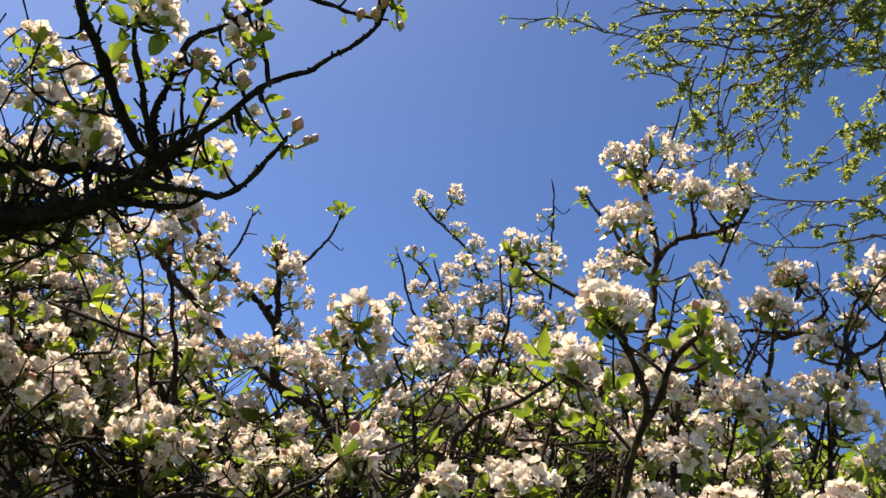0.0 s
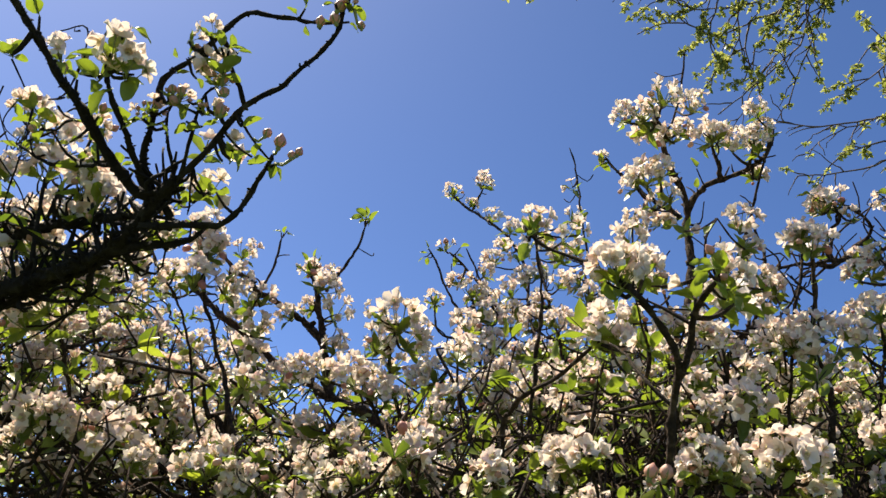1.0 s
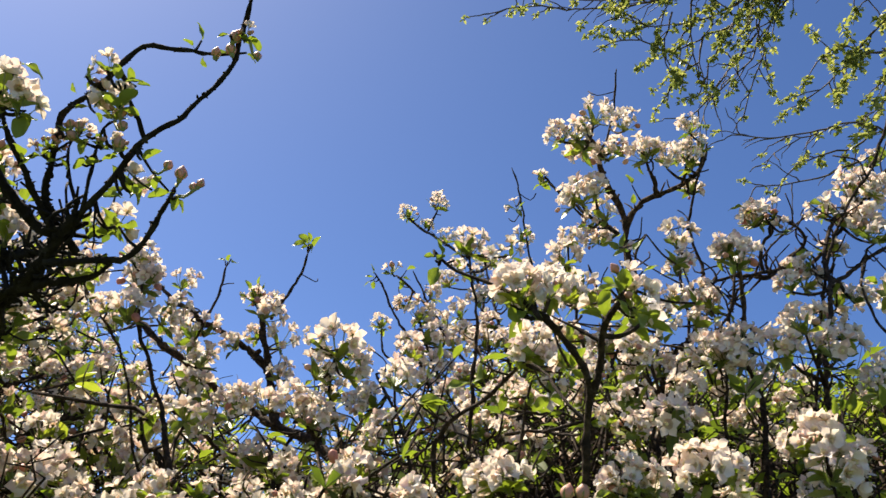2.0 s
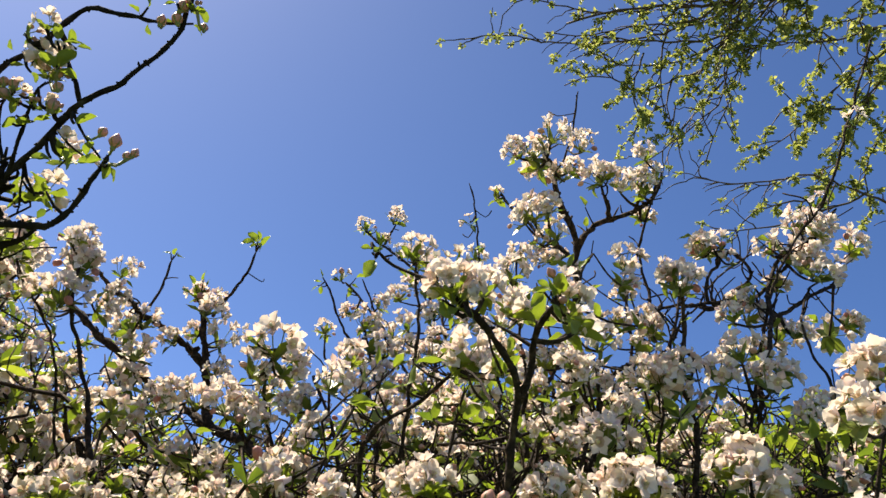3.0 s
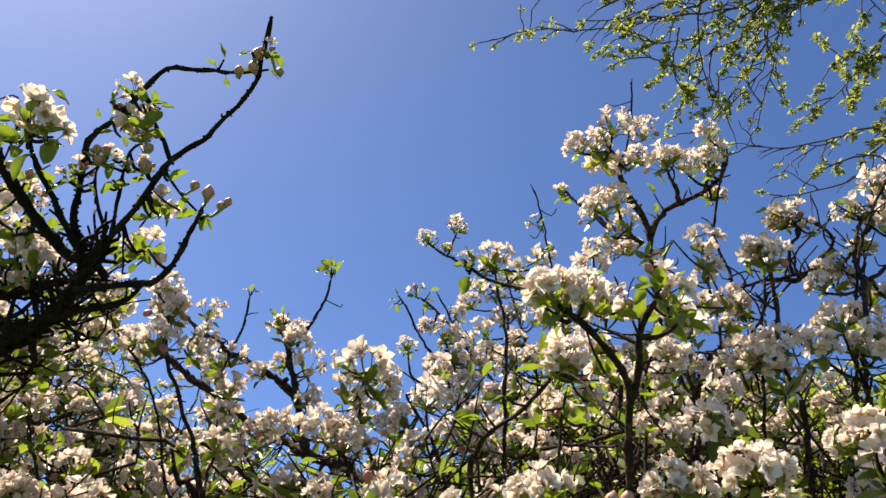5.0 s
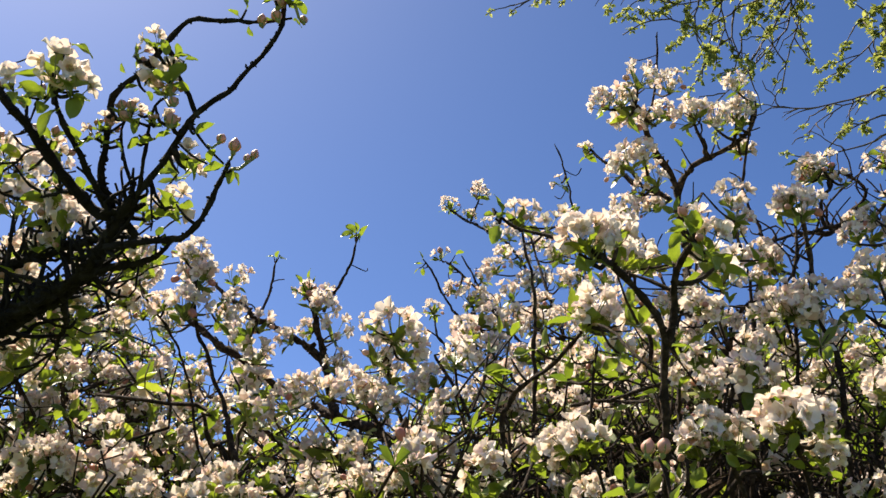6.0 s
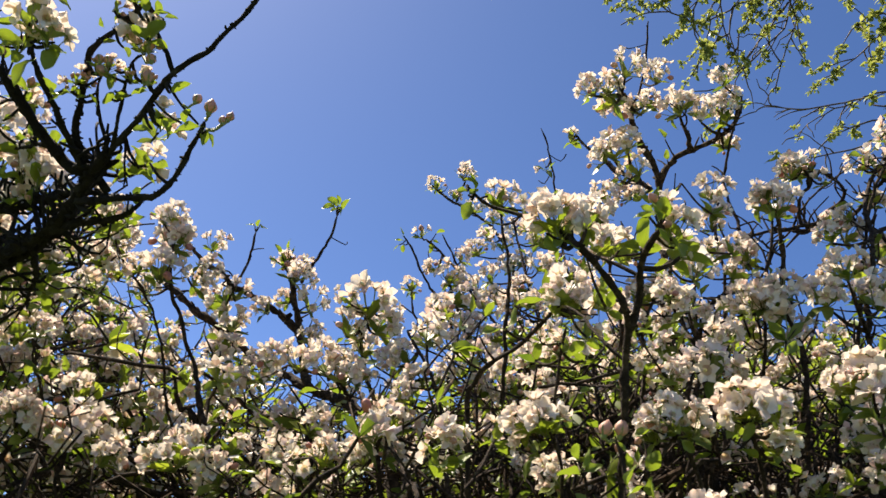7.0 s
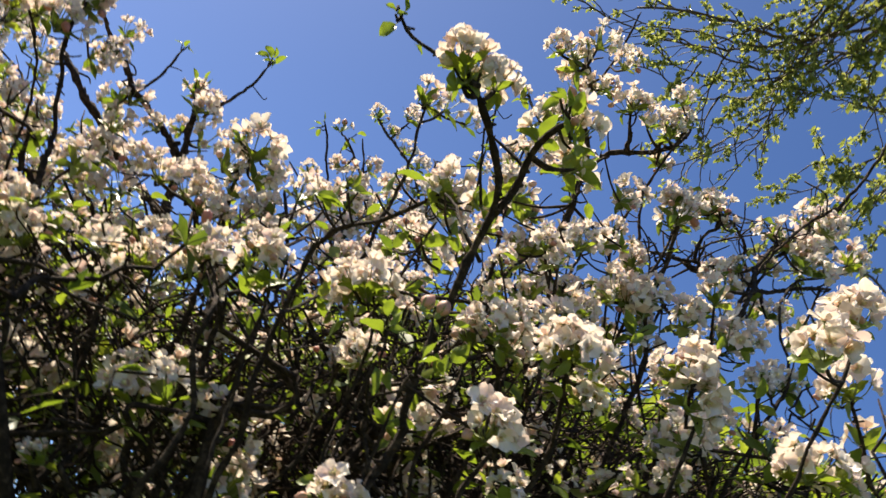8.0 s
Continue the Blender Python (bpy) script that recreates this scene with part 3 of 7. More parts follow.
shoot(apple, 0.0056, 0.0021, [(0.420, 1.750, 0.950), (0.038, 1.584, 1.142), (-0.344, 1.418, 1.455), (-0.479, 1.360, 1.735), (-0.463, 1.330, 1.788), (-0.440, 1.313, 1.821), (-0.491, 1.343, 1.861), (-0.536, 1.373, 1.904)],
      blooms=[((-0.470, 1.296, 1.847), 0.068), ((-0.485, 1.314, 1.814), 0.061), ((-0.432, 1.294, 1.855), 0.053)],
      leaves=[((-0.490, 1.327, 1.889), (0.011, -0.502, 0.865), 0.032), ((-0.459, 1.330, 1.890), (0.771, -0.269, 0.577), 0.032)])
shoot(apple, 0.0051, 0.0025, [(0.420, 1.750, 0.950), (0.283, 1.550, 1.155), (0.146, 1.349, 1.481), (0.098, 1.279, 1.761), (0.076, 1.353, 1.829), (0.027, 1.412, 1.920), (0.004, 1.405, 1.969), (0.000, 1.379, 2.013), (0.009, 1.358, 2.049)],
      blooms=[((0.009, 1.351, 2.063), 0.089), ((-0.015, 1.369, 2.027), 0.063), ((0.038, 1.375, 2.025), 0.063), ((-0.029, 1.374, 2.076), 0.043), ((0.039, 1.390, 2.059), 0.048), ((0.004, 1.388, 1.998), 0.051)],
      leaves=[((-0.026, 1.334, 2.046), (-0.858, -0.312, 0.408), 0.025), ((-0.026, 1.363, 1.996), (0.869, -0.191, 0.457), 0.028), ((-0.017, 1.340, 2.037), (0.933, 0.238, -0.269), 0.023)])
shoot(apple, 0.0053, 0.0026, [(0.420, 1.750, 0.950), (0.263, 1.562, 1.176), (0.106, 1.375, 1.523), (0.051, 1.308, 1.803), (0.009, 1.370, 1.889), (-0.031, 1.394, 1.943), (-0.082, 1.431, 1.970), (-0.117, 1.425, 1.977)],
      blooms=[((-0.135, 1.387, 1.978), 0.063), ((-0.097, 1.390, 1.979), 0.067), ((-0.055, 1.376, 1.969), 0.070), ((-0.015, 1.365, 1.954), 0.069), ((0.009, 1.342, 1.937), 0.056)],
      leaves=[((-0.155, 1.383, 1.943), (-0.933, -0.238, 0.269), 0.025), ((-0.106, 1.392, 1.934), (0.869, -0.191, 0.457), 0.033), ((-0.045, 1.302, 1.898), (0.941, -0.106, 0.322), 0.038)])
shoot(apple, 0.0031, 0.0016, [(0.157, 1.635, 2.153), (0.116, 1.633, 2.152), (0.075, 1.630, 2.151), (0.052, 1.621, 2.163), (0.040, 1.648, 2.214)],
      blooms=[((0.036, 1.638, 2.230), 0.045)])
shoot(apple, 0.0033, 0.0017, [(0.136, 1.699, 2.127), (0.105, 1.690, 2.198), (0.070, 1.670, 2.243), (0.037, 1.644, 2.304), (0.016, 1.626, 2.332)],
      leaves=[((0.005, 1.631, 2.323), (-0.997, -0.070, -0.028), 0.024), ((0.014, 1.621, 2.340), (0.011, -0.502, 0.865), 0.024), ((0.016, 1.640, 2.308), (-0.011, 0.502, -0.865), 0.022), ((-0.000, 1.637, 2.311), (-0.823, 0.231, -0.519), 0.020)])
shoot(apple, 0.0044, 0.0023, [(0.420, 1.750, 0.950), (0.343, 1.714, 1.331), (0.267, 1.679, 1.833), (0.240, 1.666, 2.113), (0.205, 1.686, 2.173), (0.168, 1.708, 2.230), (0.124, 1.692, 2.291), (0.085, 1.678, 2.329), (0.056, 1.673, 2.352)],
      blooms=[((0.050, 1.646, 2.359), 0.034), ((0.068, 1.683, 2.297), 0.047), ((0.134, 1.658, 2.311), 0.044)],
      leaves=[((0.035, 1.654, 2.342), (-0.984, 0.018, -0.178), 0.031), ((0.068, 1.666, 2.326), (-0.011, 0.502, -0.865), 0.027), ((0.089, 1.650, 2.358), (0.941, -0.106, 0.322), 0.025), ((0.081, 1.643, 2.328), (0.933, 0.238, -0.269), 0.024)])
shoot(apple, 0.0028, 0.0017, [(0.179, 1.711, 2.226), (0.146, 1.704, 2.272), (0.113, 1.686, 2.320), (0.088, 1.670, 2.363)],
      blooms=[((0.124, 1.681, 2.270), 0.055)])
shoot(apple, 0.0041, 0.0021, [(0.420, 1.750, 0.950), (0.304, 1.529, 1.150), (0.188, 1.309, 1.471), (0.147, 1.231, 1.751), (0.138, 1.296, 1.836), (0.122, 1.314, 1.903), (0.097, 1.337, 1.960), (0.069, 1.361, 2.014)],
      blooms=[((0.108, 1.267, 1.981), 0.061), ((0.065, 1.330, 1.966), 0.056), ((0.092, 1.301, 1.922), 0.053), ((0.115, 1.439, 2.087), 0.054), ((0.049, 1.333, 1.959), 0.048), ((0.081, 1.263, 1.885), 0.054), ((0.064, 1.231, 1.838), 0.066)],
      leaves=[((0.062, 1.295, 1.927), (-0.489, -0.470, 0.735), 0.026), ((0.085, 1.234, 1.835), (0.508, -0.400, 0.763), 0.037), ((0.075, 1.235, 1.832), (-0.331, -0.496, 0.803), 0.035)])
shoot(apple, 0.0033, 0.0021, [(0.420, 1.750, 0.950), (0.297, 1.448, 1.114), (0.175, 1.146, 1.398), (0.131, 1.040, 1.678), (0.109, 1.119, 1.737), (0.073, 1.192, 1.806), (0.047, 1.230, 1.837), (0.037, 1.219, 1.855)],
      blooms=[((0.056, 1.188, 1.811), 0.046), ((0.082, 1.203, 1.789), 0.046), ((0.043, 1.200, 1.788), 0.053)],
      leaves=[((0.142, 1.073, 1.822), (0.184, -0.483, 0.856), 0.035), ((0.148, 1.078, 1.814), (0.941, -0.106, 0.322), 0.027)])
shoot(apple, 0.0062, 0.0035, [(0.420, 1.750, 0.950), (0.362, 1.810, 1.340), (0.303, 1.871, 1.850), (0.283, 1.892, 2.130), (0.268, 2.087, 2.344), (0.250, 2.217, 2.532), (0.231, 2.256, 2.668), (0.169, 2.305, 2.783), (0.100, 2.368, 2.872), (0.046, 2.394, 2.921), (0.002, 2.419, 2.976)],
      blooms=[((-0.001, 2.413, 2.988), 0.069), ((0.138, 2.323, 2.852), 0.068), ((0.192, 2.250, 2.777), 0.073), ((0.169, 2.232, 2.701), 0.071), ((0.214, 2.198, 2.662), 0.077), ((0.145, 2.205, 2.640), 0.070), ((0.228, 2.184, 2.584), 0.076), ((0.273, 2.180, 2.599), 0.068), ((0.248, 2.226, 2.724), 0.067), ((0.073, 2.389, 2.935), 0.049)])
shoot(apple, 0.0042, 0.0025, [(0.072, 2.405, 2.917), (0.090, 2.400, 2.967), (0.100, 2.381, 3.001)],
      blooms=[((0.099, 2.376, 3.010), 0.079)])
shoot(apple, 0.0049, 0.0026, [(0.420, 1.750, 0.950), (0.374, 1.730, 1.305), (0.328, 1.710, 1.781), (0.311, 1.703, 2.061), (0.289, 1.741, 2.191), (0.268, 1.785, 2.312), (0.249, 1.829, 2.433), (0.233, 1.839, 2.512)],
      blooms=[((0.180, 1.767, 2.330), 0.065), ((0.145, 1.782, 2.299), 0.065), ((0.139, 1.754, 2.246), 0.063), ((0.197, 1.791, 2.290), 0.070), ((0.250, 1.783, 2.312), 0.065), ((0.297, 1.763, 2.354), 0.059), ((0.327, 1.865, 2.581), 0.055), ((0.287, 1.819, 2.455), 0.062), ((0.229, 1.709, 2.237), 0.066), ((0.289, 1.708, 2.248), 0.061)],
      leaves=[((0.251, 1.745, 2.378), (-0.489, -0.470, 0.735), 0.031), ((0.280, 1.744, 2.384), (0.508, -0.400, 0.763), 0.028)])
shoot(apple, 0.0025, 0.0014, [(0.335, 1.661, 2.335), (0.313, 1.615, 2.411), (0.303, 1.581, 2.468), (0.290, 1.558, 2.506), (0.276, 1.539, 2.536)],
      blooms=[((0.283, 1.557, 2.466), 0.026)],
      leaves=[((0.312, 1.587, 2.419), (0.941, -0.106, 0.322), 0.028), ((0.317, 1.588, 2.417), (0.508, -0.400, 0.763), 0.024)])
shoot(apple, 0.0023, 0.0013, [(0.251, 0.780, 1.833), (0.246, 0.806, 1.858), (0.227, 0.831, 1.883), (0.204, 0.843, 1.897), (0.179, 0.851, 1.915), (0.165, 0.844, 1.926)],
      leaves=[((0.171, 0.833, 1.927), (-0.076, -0.507, 0.859), 0.024), ((0.166, 0.848, 1.899), (-0.269, 0.467, -0.842), 0.027), ((0.196, 0.857, 1.906), (0.933, 0.238, -0.269), 0.014), ((0.160, 0.838, 1.916), (-0.984, 0.018, -0.178), 0.014), ((0.172, 0.838, 1.917), (0.771, -0.269, 0.577), 0.013)])
shoot(apple, 0.0136, 0.0049, [(0.420, 1.750, 0.950), (0.436, 1.607, 1.316), (0.452, 1.463, 1.802), (0.457, 1.413, 2.082), (0.465, 1.417, 2.215), (0.468, 1.422, 2.306), (0.466, 1.415, 2.338), (0.440, 1.390, 2.377), (0.417, 1.354, 2.397), (0.405, 1.321, 2.412), (0.386, 1.276, 2.406)],
      blooms=[((0.362, 1.252, 2.405), 0.055), ((0.329, 1.254, 2.396), 0.051), ((0.390, 1.223, 2.417), 0.061), ((0.368, 1.284, 2.390), 0.063), ((0.411, 1.303, 2.403), 0.053), ((0.438, 1.315, 2.426), 0.046)],
      leaves=[((0.327, 1.266, 2.375), (-0.351, 0.448, -0.822), 0.023), ((0.364, 1.231, 2.400), (-0.757, -0.376, 0.534), 0.026)])
shoot(apple, 0.0062, 0.0023, [(0.468, 1.419, 2.333), (0.492, 1.390, 2.366), (0.528, 1.376, 2.376), (0.562, 1.360, 2.388), (0.585, 1.349, 2.410), (0.596, 1.336, 2.455)],
      blooms=[((0.556, 1.302, 2.467), 0.048), ((0.571, 1.320, 2.438), 0.051), ((0.559, 1.324, 2.410), 0.055), ((0.520, 1.319, 2.413), 0.060), ((0.477, 1.312, 2.418), 0.063), ((0.579, 1.391, 2.398), 0.050), ((0.542, 1.323, 2.428), 0.042)],
      leaves=[((0.458, 1.327, 2.369), (-0.331, -0.496, 0.803), 0.027), ((0.474, 1.378, 2.364), (-0.162, -0.507, 0.847), 0.023)])
shoot(apple, 0.0042, 0.0023, [(0.514, 1.377, 2.372), (0.503, 1.354, 2.389), (0.488, 1.331, 2.406)],
      blooms=[((0.498, 1.312, 2.422), 0.046)],
      leaves=[((0.479, 1.332, 2.384), (0.331, 0.496, -0.803), 0.028)])
shoot(apple, 0.0033, 0.0019, [(0.553, 1.363, 2.381), (0.556, 1.338, 2.404), (0.562, 1.315, 2.444)])
shoot(apple, 0.0023, 0.0014, [(0.405, 1.321, 2.412), (0.424, 1.296, 2.438), (0.428, 1.268, 2.486), (0.429, 1.243, 2.529)],
      blooms=[((0.435, 1.239, 2.418), 0.051)])
shoot(apple, 0.0039, 0.0021, [(0.444, 1.374, 2.288), (0.398, 1.396, 2.336), (0.362, 1.418, 2.388), (0.331, 1.438, 2.444)],
      blooms=[((0.373, 1.304, 2.323), 0.069), ((0.353, 1.325, 2.321), 0.054), ((0.389, 1.284, 2.321), 0.053), ((0.323, 1.436, 2.445), 0.023), ((0.410, 1.322, 2.297), 0.053), ((0.388, 1.360, 2.302), 0.033)],
      leaves=[((0.374, 1.334, 2.271), (-0.941, 0.106, -0.322), 0.023), ((0.419, 1.346, 2.257), (0.869, -0.191, 0.457), 0.032)])
shoot(apple, 0.0024, 0.0014, [(0.452, 1.390, 2.379), (0.426, 1.400, 2.338), (0.416, 1.412, 2.317)],
      blooms=[((0.428, 1.407, 2.308), 0.042), ((0.405, 1.410, 2.299), 0.042)])
shoot(apple, 0.0047, 0.0019, [(0.420, 1.750, 0.950), (0.481, 1.621, 1.344), (0.542, 1.493, 1.858), (0.563, 1.447, 2.138), (0.543, 1.395, 2.191), (0.553, 1.409, 2.263), (0.561, 1.383, 2.307), (0.571, 1.350, 2.367), (0.582, 1.318, 2.423)],
      blooms=[((0.536, 1.353, 2.281), 0.067), ((0.547, 1.413, 2.254), 0.046)],
      leaves=[((0.426, 1.315, 2.215), (-0.941, 0.106, -0.322), 0.026)])
shoot(apple, 0.0036, 0.0019, [(0.574, 1.443, 2.187), (0.597, 1.447, 2.264), (0.589, 1.439, 2.315), (0.578, 1.436, 2.360)])
shoot(apple, 0.0055, 0.0028, [(0.420, 1.750, 0.950), (0.489, 1.551, 1.140), (0.558, 1.351, 1.449), (0.582, 1.281, 1.729), (0.585, 1.275, 1.799), (0.586, 1.243, 1.894), (0.584, 1.230, 1.956), (0.563, 1.213, 2.002), (0.558, 1.180, 2.058), (0.552, 1.159, 2.094), (0.543, 1.141, 2.104)],
      blooms=[((0.543, 1.134, 2.116), 0.067), ((0.529, 1.137, 2.128), 0.043), ((0.549, 1.171, 2.013), 0.055), ((0.521, 1.176, 2.000), 0.059), ((0.497, 1.178, 1.993), 0.055), ((0.538, 1.184, 1.988), 0.048)],
      leaves=[((0.532, 1.128, 2.084), (-0.351, 0.448, -0.822), 0.021), ((0.561, 1.170, 2.076), (0.869, -0.191, 0.457), 0.024), ((0.528, 1.114, 1.909), (0.508, -0.400, 0.763), 0.027), ((0.542, 1.181, 1.895), (0.941, -0.106, 0.322), 0.033)])
shoot(apple, 0.0053, 0.0023, [(0.664, 1.382, 2.225), (0.694, 1.402, 2.235), (0.727, 1.407, 2.272), (0.759, 1.403, 2.304), (0.748, 1.389, 2.325), (0.721, 1.379, 2.339)],
      blooms=[((0.673, 1.349, 2.324), 0.067), ((0.659, 1.351, 2.318), 0.045)],
      leaves=[((0.639, 1.330, 2.311), (-0.984, 0.018, -0.178), 0.035), ((0.704, 1.360, 2.309), (0.933, 0.238, -0.269), 0.027), ((0.691, 1.348, 2.328), (0.984, -0.018, 0.178), 0.022)])
shoot(apple, 0.0036, 0.0015, [(0.420, 1.750, 0.950), (0.471, 1.607, 1.321), (0.521, 1.464, 1.812), (0.539, 1.414, 2.092), (0.601, 1.423, 2.145), (0.637, 1.393, 2.204), (0.662, 1.383, 2.223), (0.690, 1.377, 2.277), (0.813, 1.432, 2.401)],
      blooms=[((0.566, 1.364, 2.182), 0.052), ((0.567, 1.325, 2.150), 0.041), ((0.550, 1.336, 2.128), 0.041)])
shoot(apple, 0.0036, 0.0018, [(0.694, 1.402, 2.236), (0.686, 1.388, 2.258), (0.681, 1.377, 2.277)])
shoot(apple, 0.0054, 0.0028, [(0.420, 1.750, 0.950), (0.526, 1.541, 1.191), (0.631, 1.332, 1.553), (0.669, 1.259, 1.833), (0.677, 1.250, 1.938), (0.687, 1.257, 2.019), (0.708, 1.259, 2.107), (0.732, 1.285, 2.160), (0.781, 1.317, 2.201), (0.837, 1.345, 2.251), (0.906, 1.373, 2.300)],
      blooms=[((0.710, 1.311, 2.211), 0.043), ((0.666, 1.285, 2.160), 0.046), ((0.608, 1.134, 2.025), 0.055), ((0.681, 1.195, 2.023), 0.069), ((0.681, 1.239, 2.047), 0.053), ((0.608, 1.196, 2.021), 0.062), ((0.776, 1.290, 2.152), 0.050), ((0.896, 1.422, 2.223), 0.070)],
      leaves=[((0.722, 1.255, 2.022), (0.423, -0.494, 0.760), 0.030), ((0.841, 1.368, 2.215), (0.966, 0.141, -0.217), 0.036)])
shoot(apple, 0.0037, 0.0021, [(0.733, 1.286, 2.158), (0.753, 1.326, 2.244), (0.798, 1.353, 2.330), (0.854, 1.361, 2.410), (0.882, 1.338, 2.445), (0.913, 1.294, 2.550), (0.941, 1.271, 2.640), (0.978, 1.249, 2.765)],
      blooms=[((0.844, 1.341, 2.366), 0.089), ((0.813, 1.356, 2.344), 0.080), ((0.832, 1.345, 2.397), 0.067), ((0.771, 1.358, 2.341), 0.047), ((0.843, 1.365, 2.331), 0.056), ((0.917, 1.257, 2.570), 0.035), ((0.884, 1.357, 2.453), 0.044)],
      leaves=[((0.775, 1.352, 2.350), (0.996, 0.047, -0.073), 0.038), ((0.890, 1.333, 2.454), (0.087, -0.543, 0.835), 0.039)])
shoot(apple, 0.0036, 0.0018, [(0.420, 1.750, 0.950), (0.554, 1.532, 1.208), (0.687, 1.314, 1.587), (0.734, 1.237, 1.867), (0.762, 1.246, 1.944), (0.790, 1.252, 2.027), (0.771, 1.265, 2.099), (0.775, 1.283, 2.163), (0.828, 1.339, 2.259)],
      blooms=[((0.742, 1.210, 2.000), 0.058), ((0.703, 1.174, 1.963), 0.048), ((0.793, 1.252, 2.027), 0.046), ((0.904, 1.365, 2.220), 0.054), ((0.941, 1.378, 2.384), 0.068)],
      leaves=[((0.678, 1.186, 1.944), (0.087, -0.543, 0.835), 0.035), ((0.687, 1.138, 1.927), (0.259, 0.526, -0.810), 0.039), ((0.952, 1.382, 2.377), (0.423, -0.494, 0.760), 0.039)])
shoot(apple, 0.0031, 0.0016, [(0.420, 1.750, 0.950), (0.513, 1.397, 1.195), (0.605, 1.044, 1.561), (0.638, 0.920, 1.841), (0.637, 0.922, 1.874), (0.636, 0.924, 1.908), (0.640, 0.930, 1.935)],
      blooms=[((0.589, 0.873, 1.839), 0.061), ((0.618, 0.888, 1.889), 0.055)],
      leaves=[((0.593, 0.908, 1.822), (0.574, 0.446, -0.687), 0.034)])
shoot(apple, 0.0030, 0.0016, [(0.420, 1.750, 0.950), (0.471, 1.417, 1.141), (0.521, 1.084, 1.453), (0.539, 0.966, 1.733), (0.536, 0.971, 1.762), (0.536, 0.975, 1.793), (0.533, 0.973, 1.813)],
      blooms=[((0.528, 0.959, 1.817), 0.054), ((0.536, 0.953, 1.789), 0.055), ((0.510, 0.974, 1.811), 0.041)],
      leaves=[((0.538, 0.944, 1.841), (0.087, -0.543, 0.835), 0.020), ((0.551, 0.960, 1.816), (0.906, 0.230, -0.354), 0.031)])
shoot(apple, 0.0056, 0.0027, [(0.420, 1.750, 0.950), (0.374, 1.430, 1.114), (0.328, 1.111, 1.397), (0.312, 0.998, 1.677), (0.306, 0.958, 1.725), (0.304, 0.924, 1.762), (0.304, 0.903, 1.799), (0.304, 0.882, 1.814), (0.295, 0.861, 1.830), (0.277, 0.839, 1.845), (0.254, 0.818, 1.858)],
      blooms=[((0.240, 0.800, 1.867), 0.048), ((0.264, 0.825, 1.887), 0.041), ((0.232, 0.795, 1.874), 0.026)],
      leaves=[((0.235, 0.801, 1.844), (0.489, 0.470, -0.735), 0.021), ((0.239, 0.806, 1.837), (-0.184, 0.483, -0.856), 0.017)])
shoot(apple, 0.0040, 0.0020, [(0.385, 1.360, 1.930), (0.372, 1.330, 2.040), (0.357, 1.300, 2.120), (0.350, 1.295, 2.160)],
      blooms=[((0.365, 1.330, 2.160), 0.072), ((0.341, 1.279, 2.190), 0.062), ((0.336, 1.206, 2.090), 0.058), ((0.352, 1.290, 2.225), 0.045)],
      leaves=[((0.330, 1.240, 2.140), (-0.508, -0.400, 0.763), 0.030)])
shoot(apple, 0.0034, 0.0018, [(0.210, 1.330, 1.900), (0.215, 1.260, 2.010), (0.205, 1.215, 2.090), (0.198, 1.202, 2.135)],
      blooms=[((0.197, 1.197, 2.150), 0.058), ((0.233, 1.104, 2.080), 0.037), ((0.262, 1.205, 2.150), 0.034)],
      leaves=[((0.180, 1.190, 2.140), (-0.489, -0.470, 0.735), 0.032)])
shoot(apple, 0.0035, 0.0020, [(0.305, 0.883, 1.813), (0.311, 0.871, 1.835), (0.311, 0.848, 1.854), (0.315, 0.831, 1.865), (0.323, 0.820, 1.875)],
      blooms=[((0.338, 0.822, 1.883), 0.038), ((0.328, 0.823, 1.900), 0.034), ((0.311, 0.854, 1.884), 0.028), ((0.359, 0.877, 1.892), 0.034), ((0.344, 0.878, 1.887), 0.029)],
      leaves=[((0.303, 0.794, 1.867), (-0.984, 0.018, -0.178), 0.027), ((0.313, 0.790, 1.875), (-0.162, -0.507, 0.847), 0.025), ((0.301, 0.797, 1.861), (-0.649, 0.340, -0.680), 0.021), ((0.320, 0.803, 1.854), (0.489, 0.470, -0.735), 0.026), ((0.343, 0.833, 1.866), (0.984, -0.018, 0.178), 0.018), ((0.306, 0.799, 1.878), (-0.858, -0.312, 0.408), 0.019)])
shoot(apple, 0.0019, 0.0012, [(0.316, 0.871, 1.856), (0.298, 0.882, 1.873), (0.270, 0.892, 1.893)],
      blooms=[((0.302, 0.989, 1.890), 0.033)])
shoot(apple, 0.0052, 0.0021, [(0.420, 1.750, 0.950), (0.313, 1.492, 1.177), (0.206, 1.234, 1.525), (0.168, 1.143, 1.805), (0.175, 1.119, 1.848), (0.190, 1.099, 1.863), (0.221, 1.081, 1.879), (0.241, 1.063, 1.894), (0.259, 1.044, 1.908)],
      blooms=[((0.268, 1.033, 1.929), 0.056), ((0.285, 1.042, 1.916), 0.045), ((0.256, 1.040, 1.916), 0.036)],
      leaves=[((0.216, 1.035, 1.897), (0.508, -0.400, 0.763), 0.041), ((0.236, 1.021, 1.905), (0.966, -0.062, 0.251), 0.046), ((0.196, 1.063, 1.887), (0.941, -0.106, 0.322), 0.036), ((0.157, 1.080, 1.872), (-0.992, -0.113, 0.047), 0.040), ((0.163, 1.083, 1.867), (0.933, 0.238, -0.269), 0.030), ((0.175, 1.081, 1.872), (0.984, -0.018, 0.178), 0.034), ((0.302, 0.989, 1.890), (0.508, -0.400, 0.763), 0.028), ((0.294, 0.984, 1.897), (-0.162, -0.507, 0.847), 0.025)])
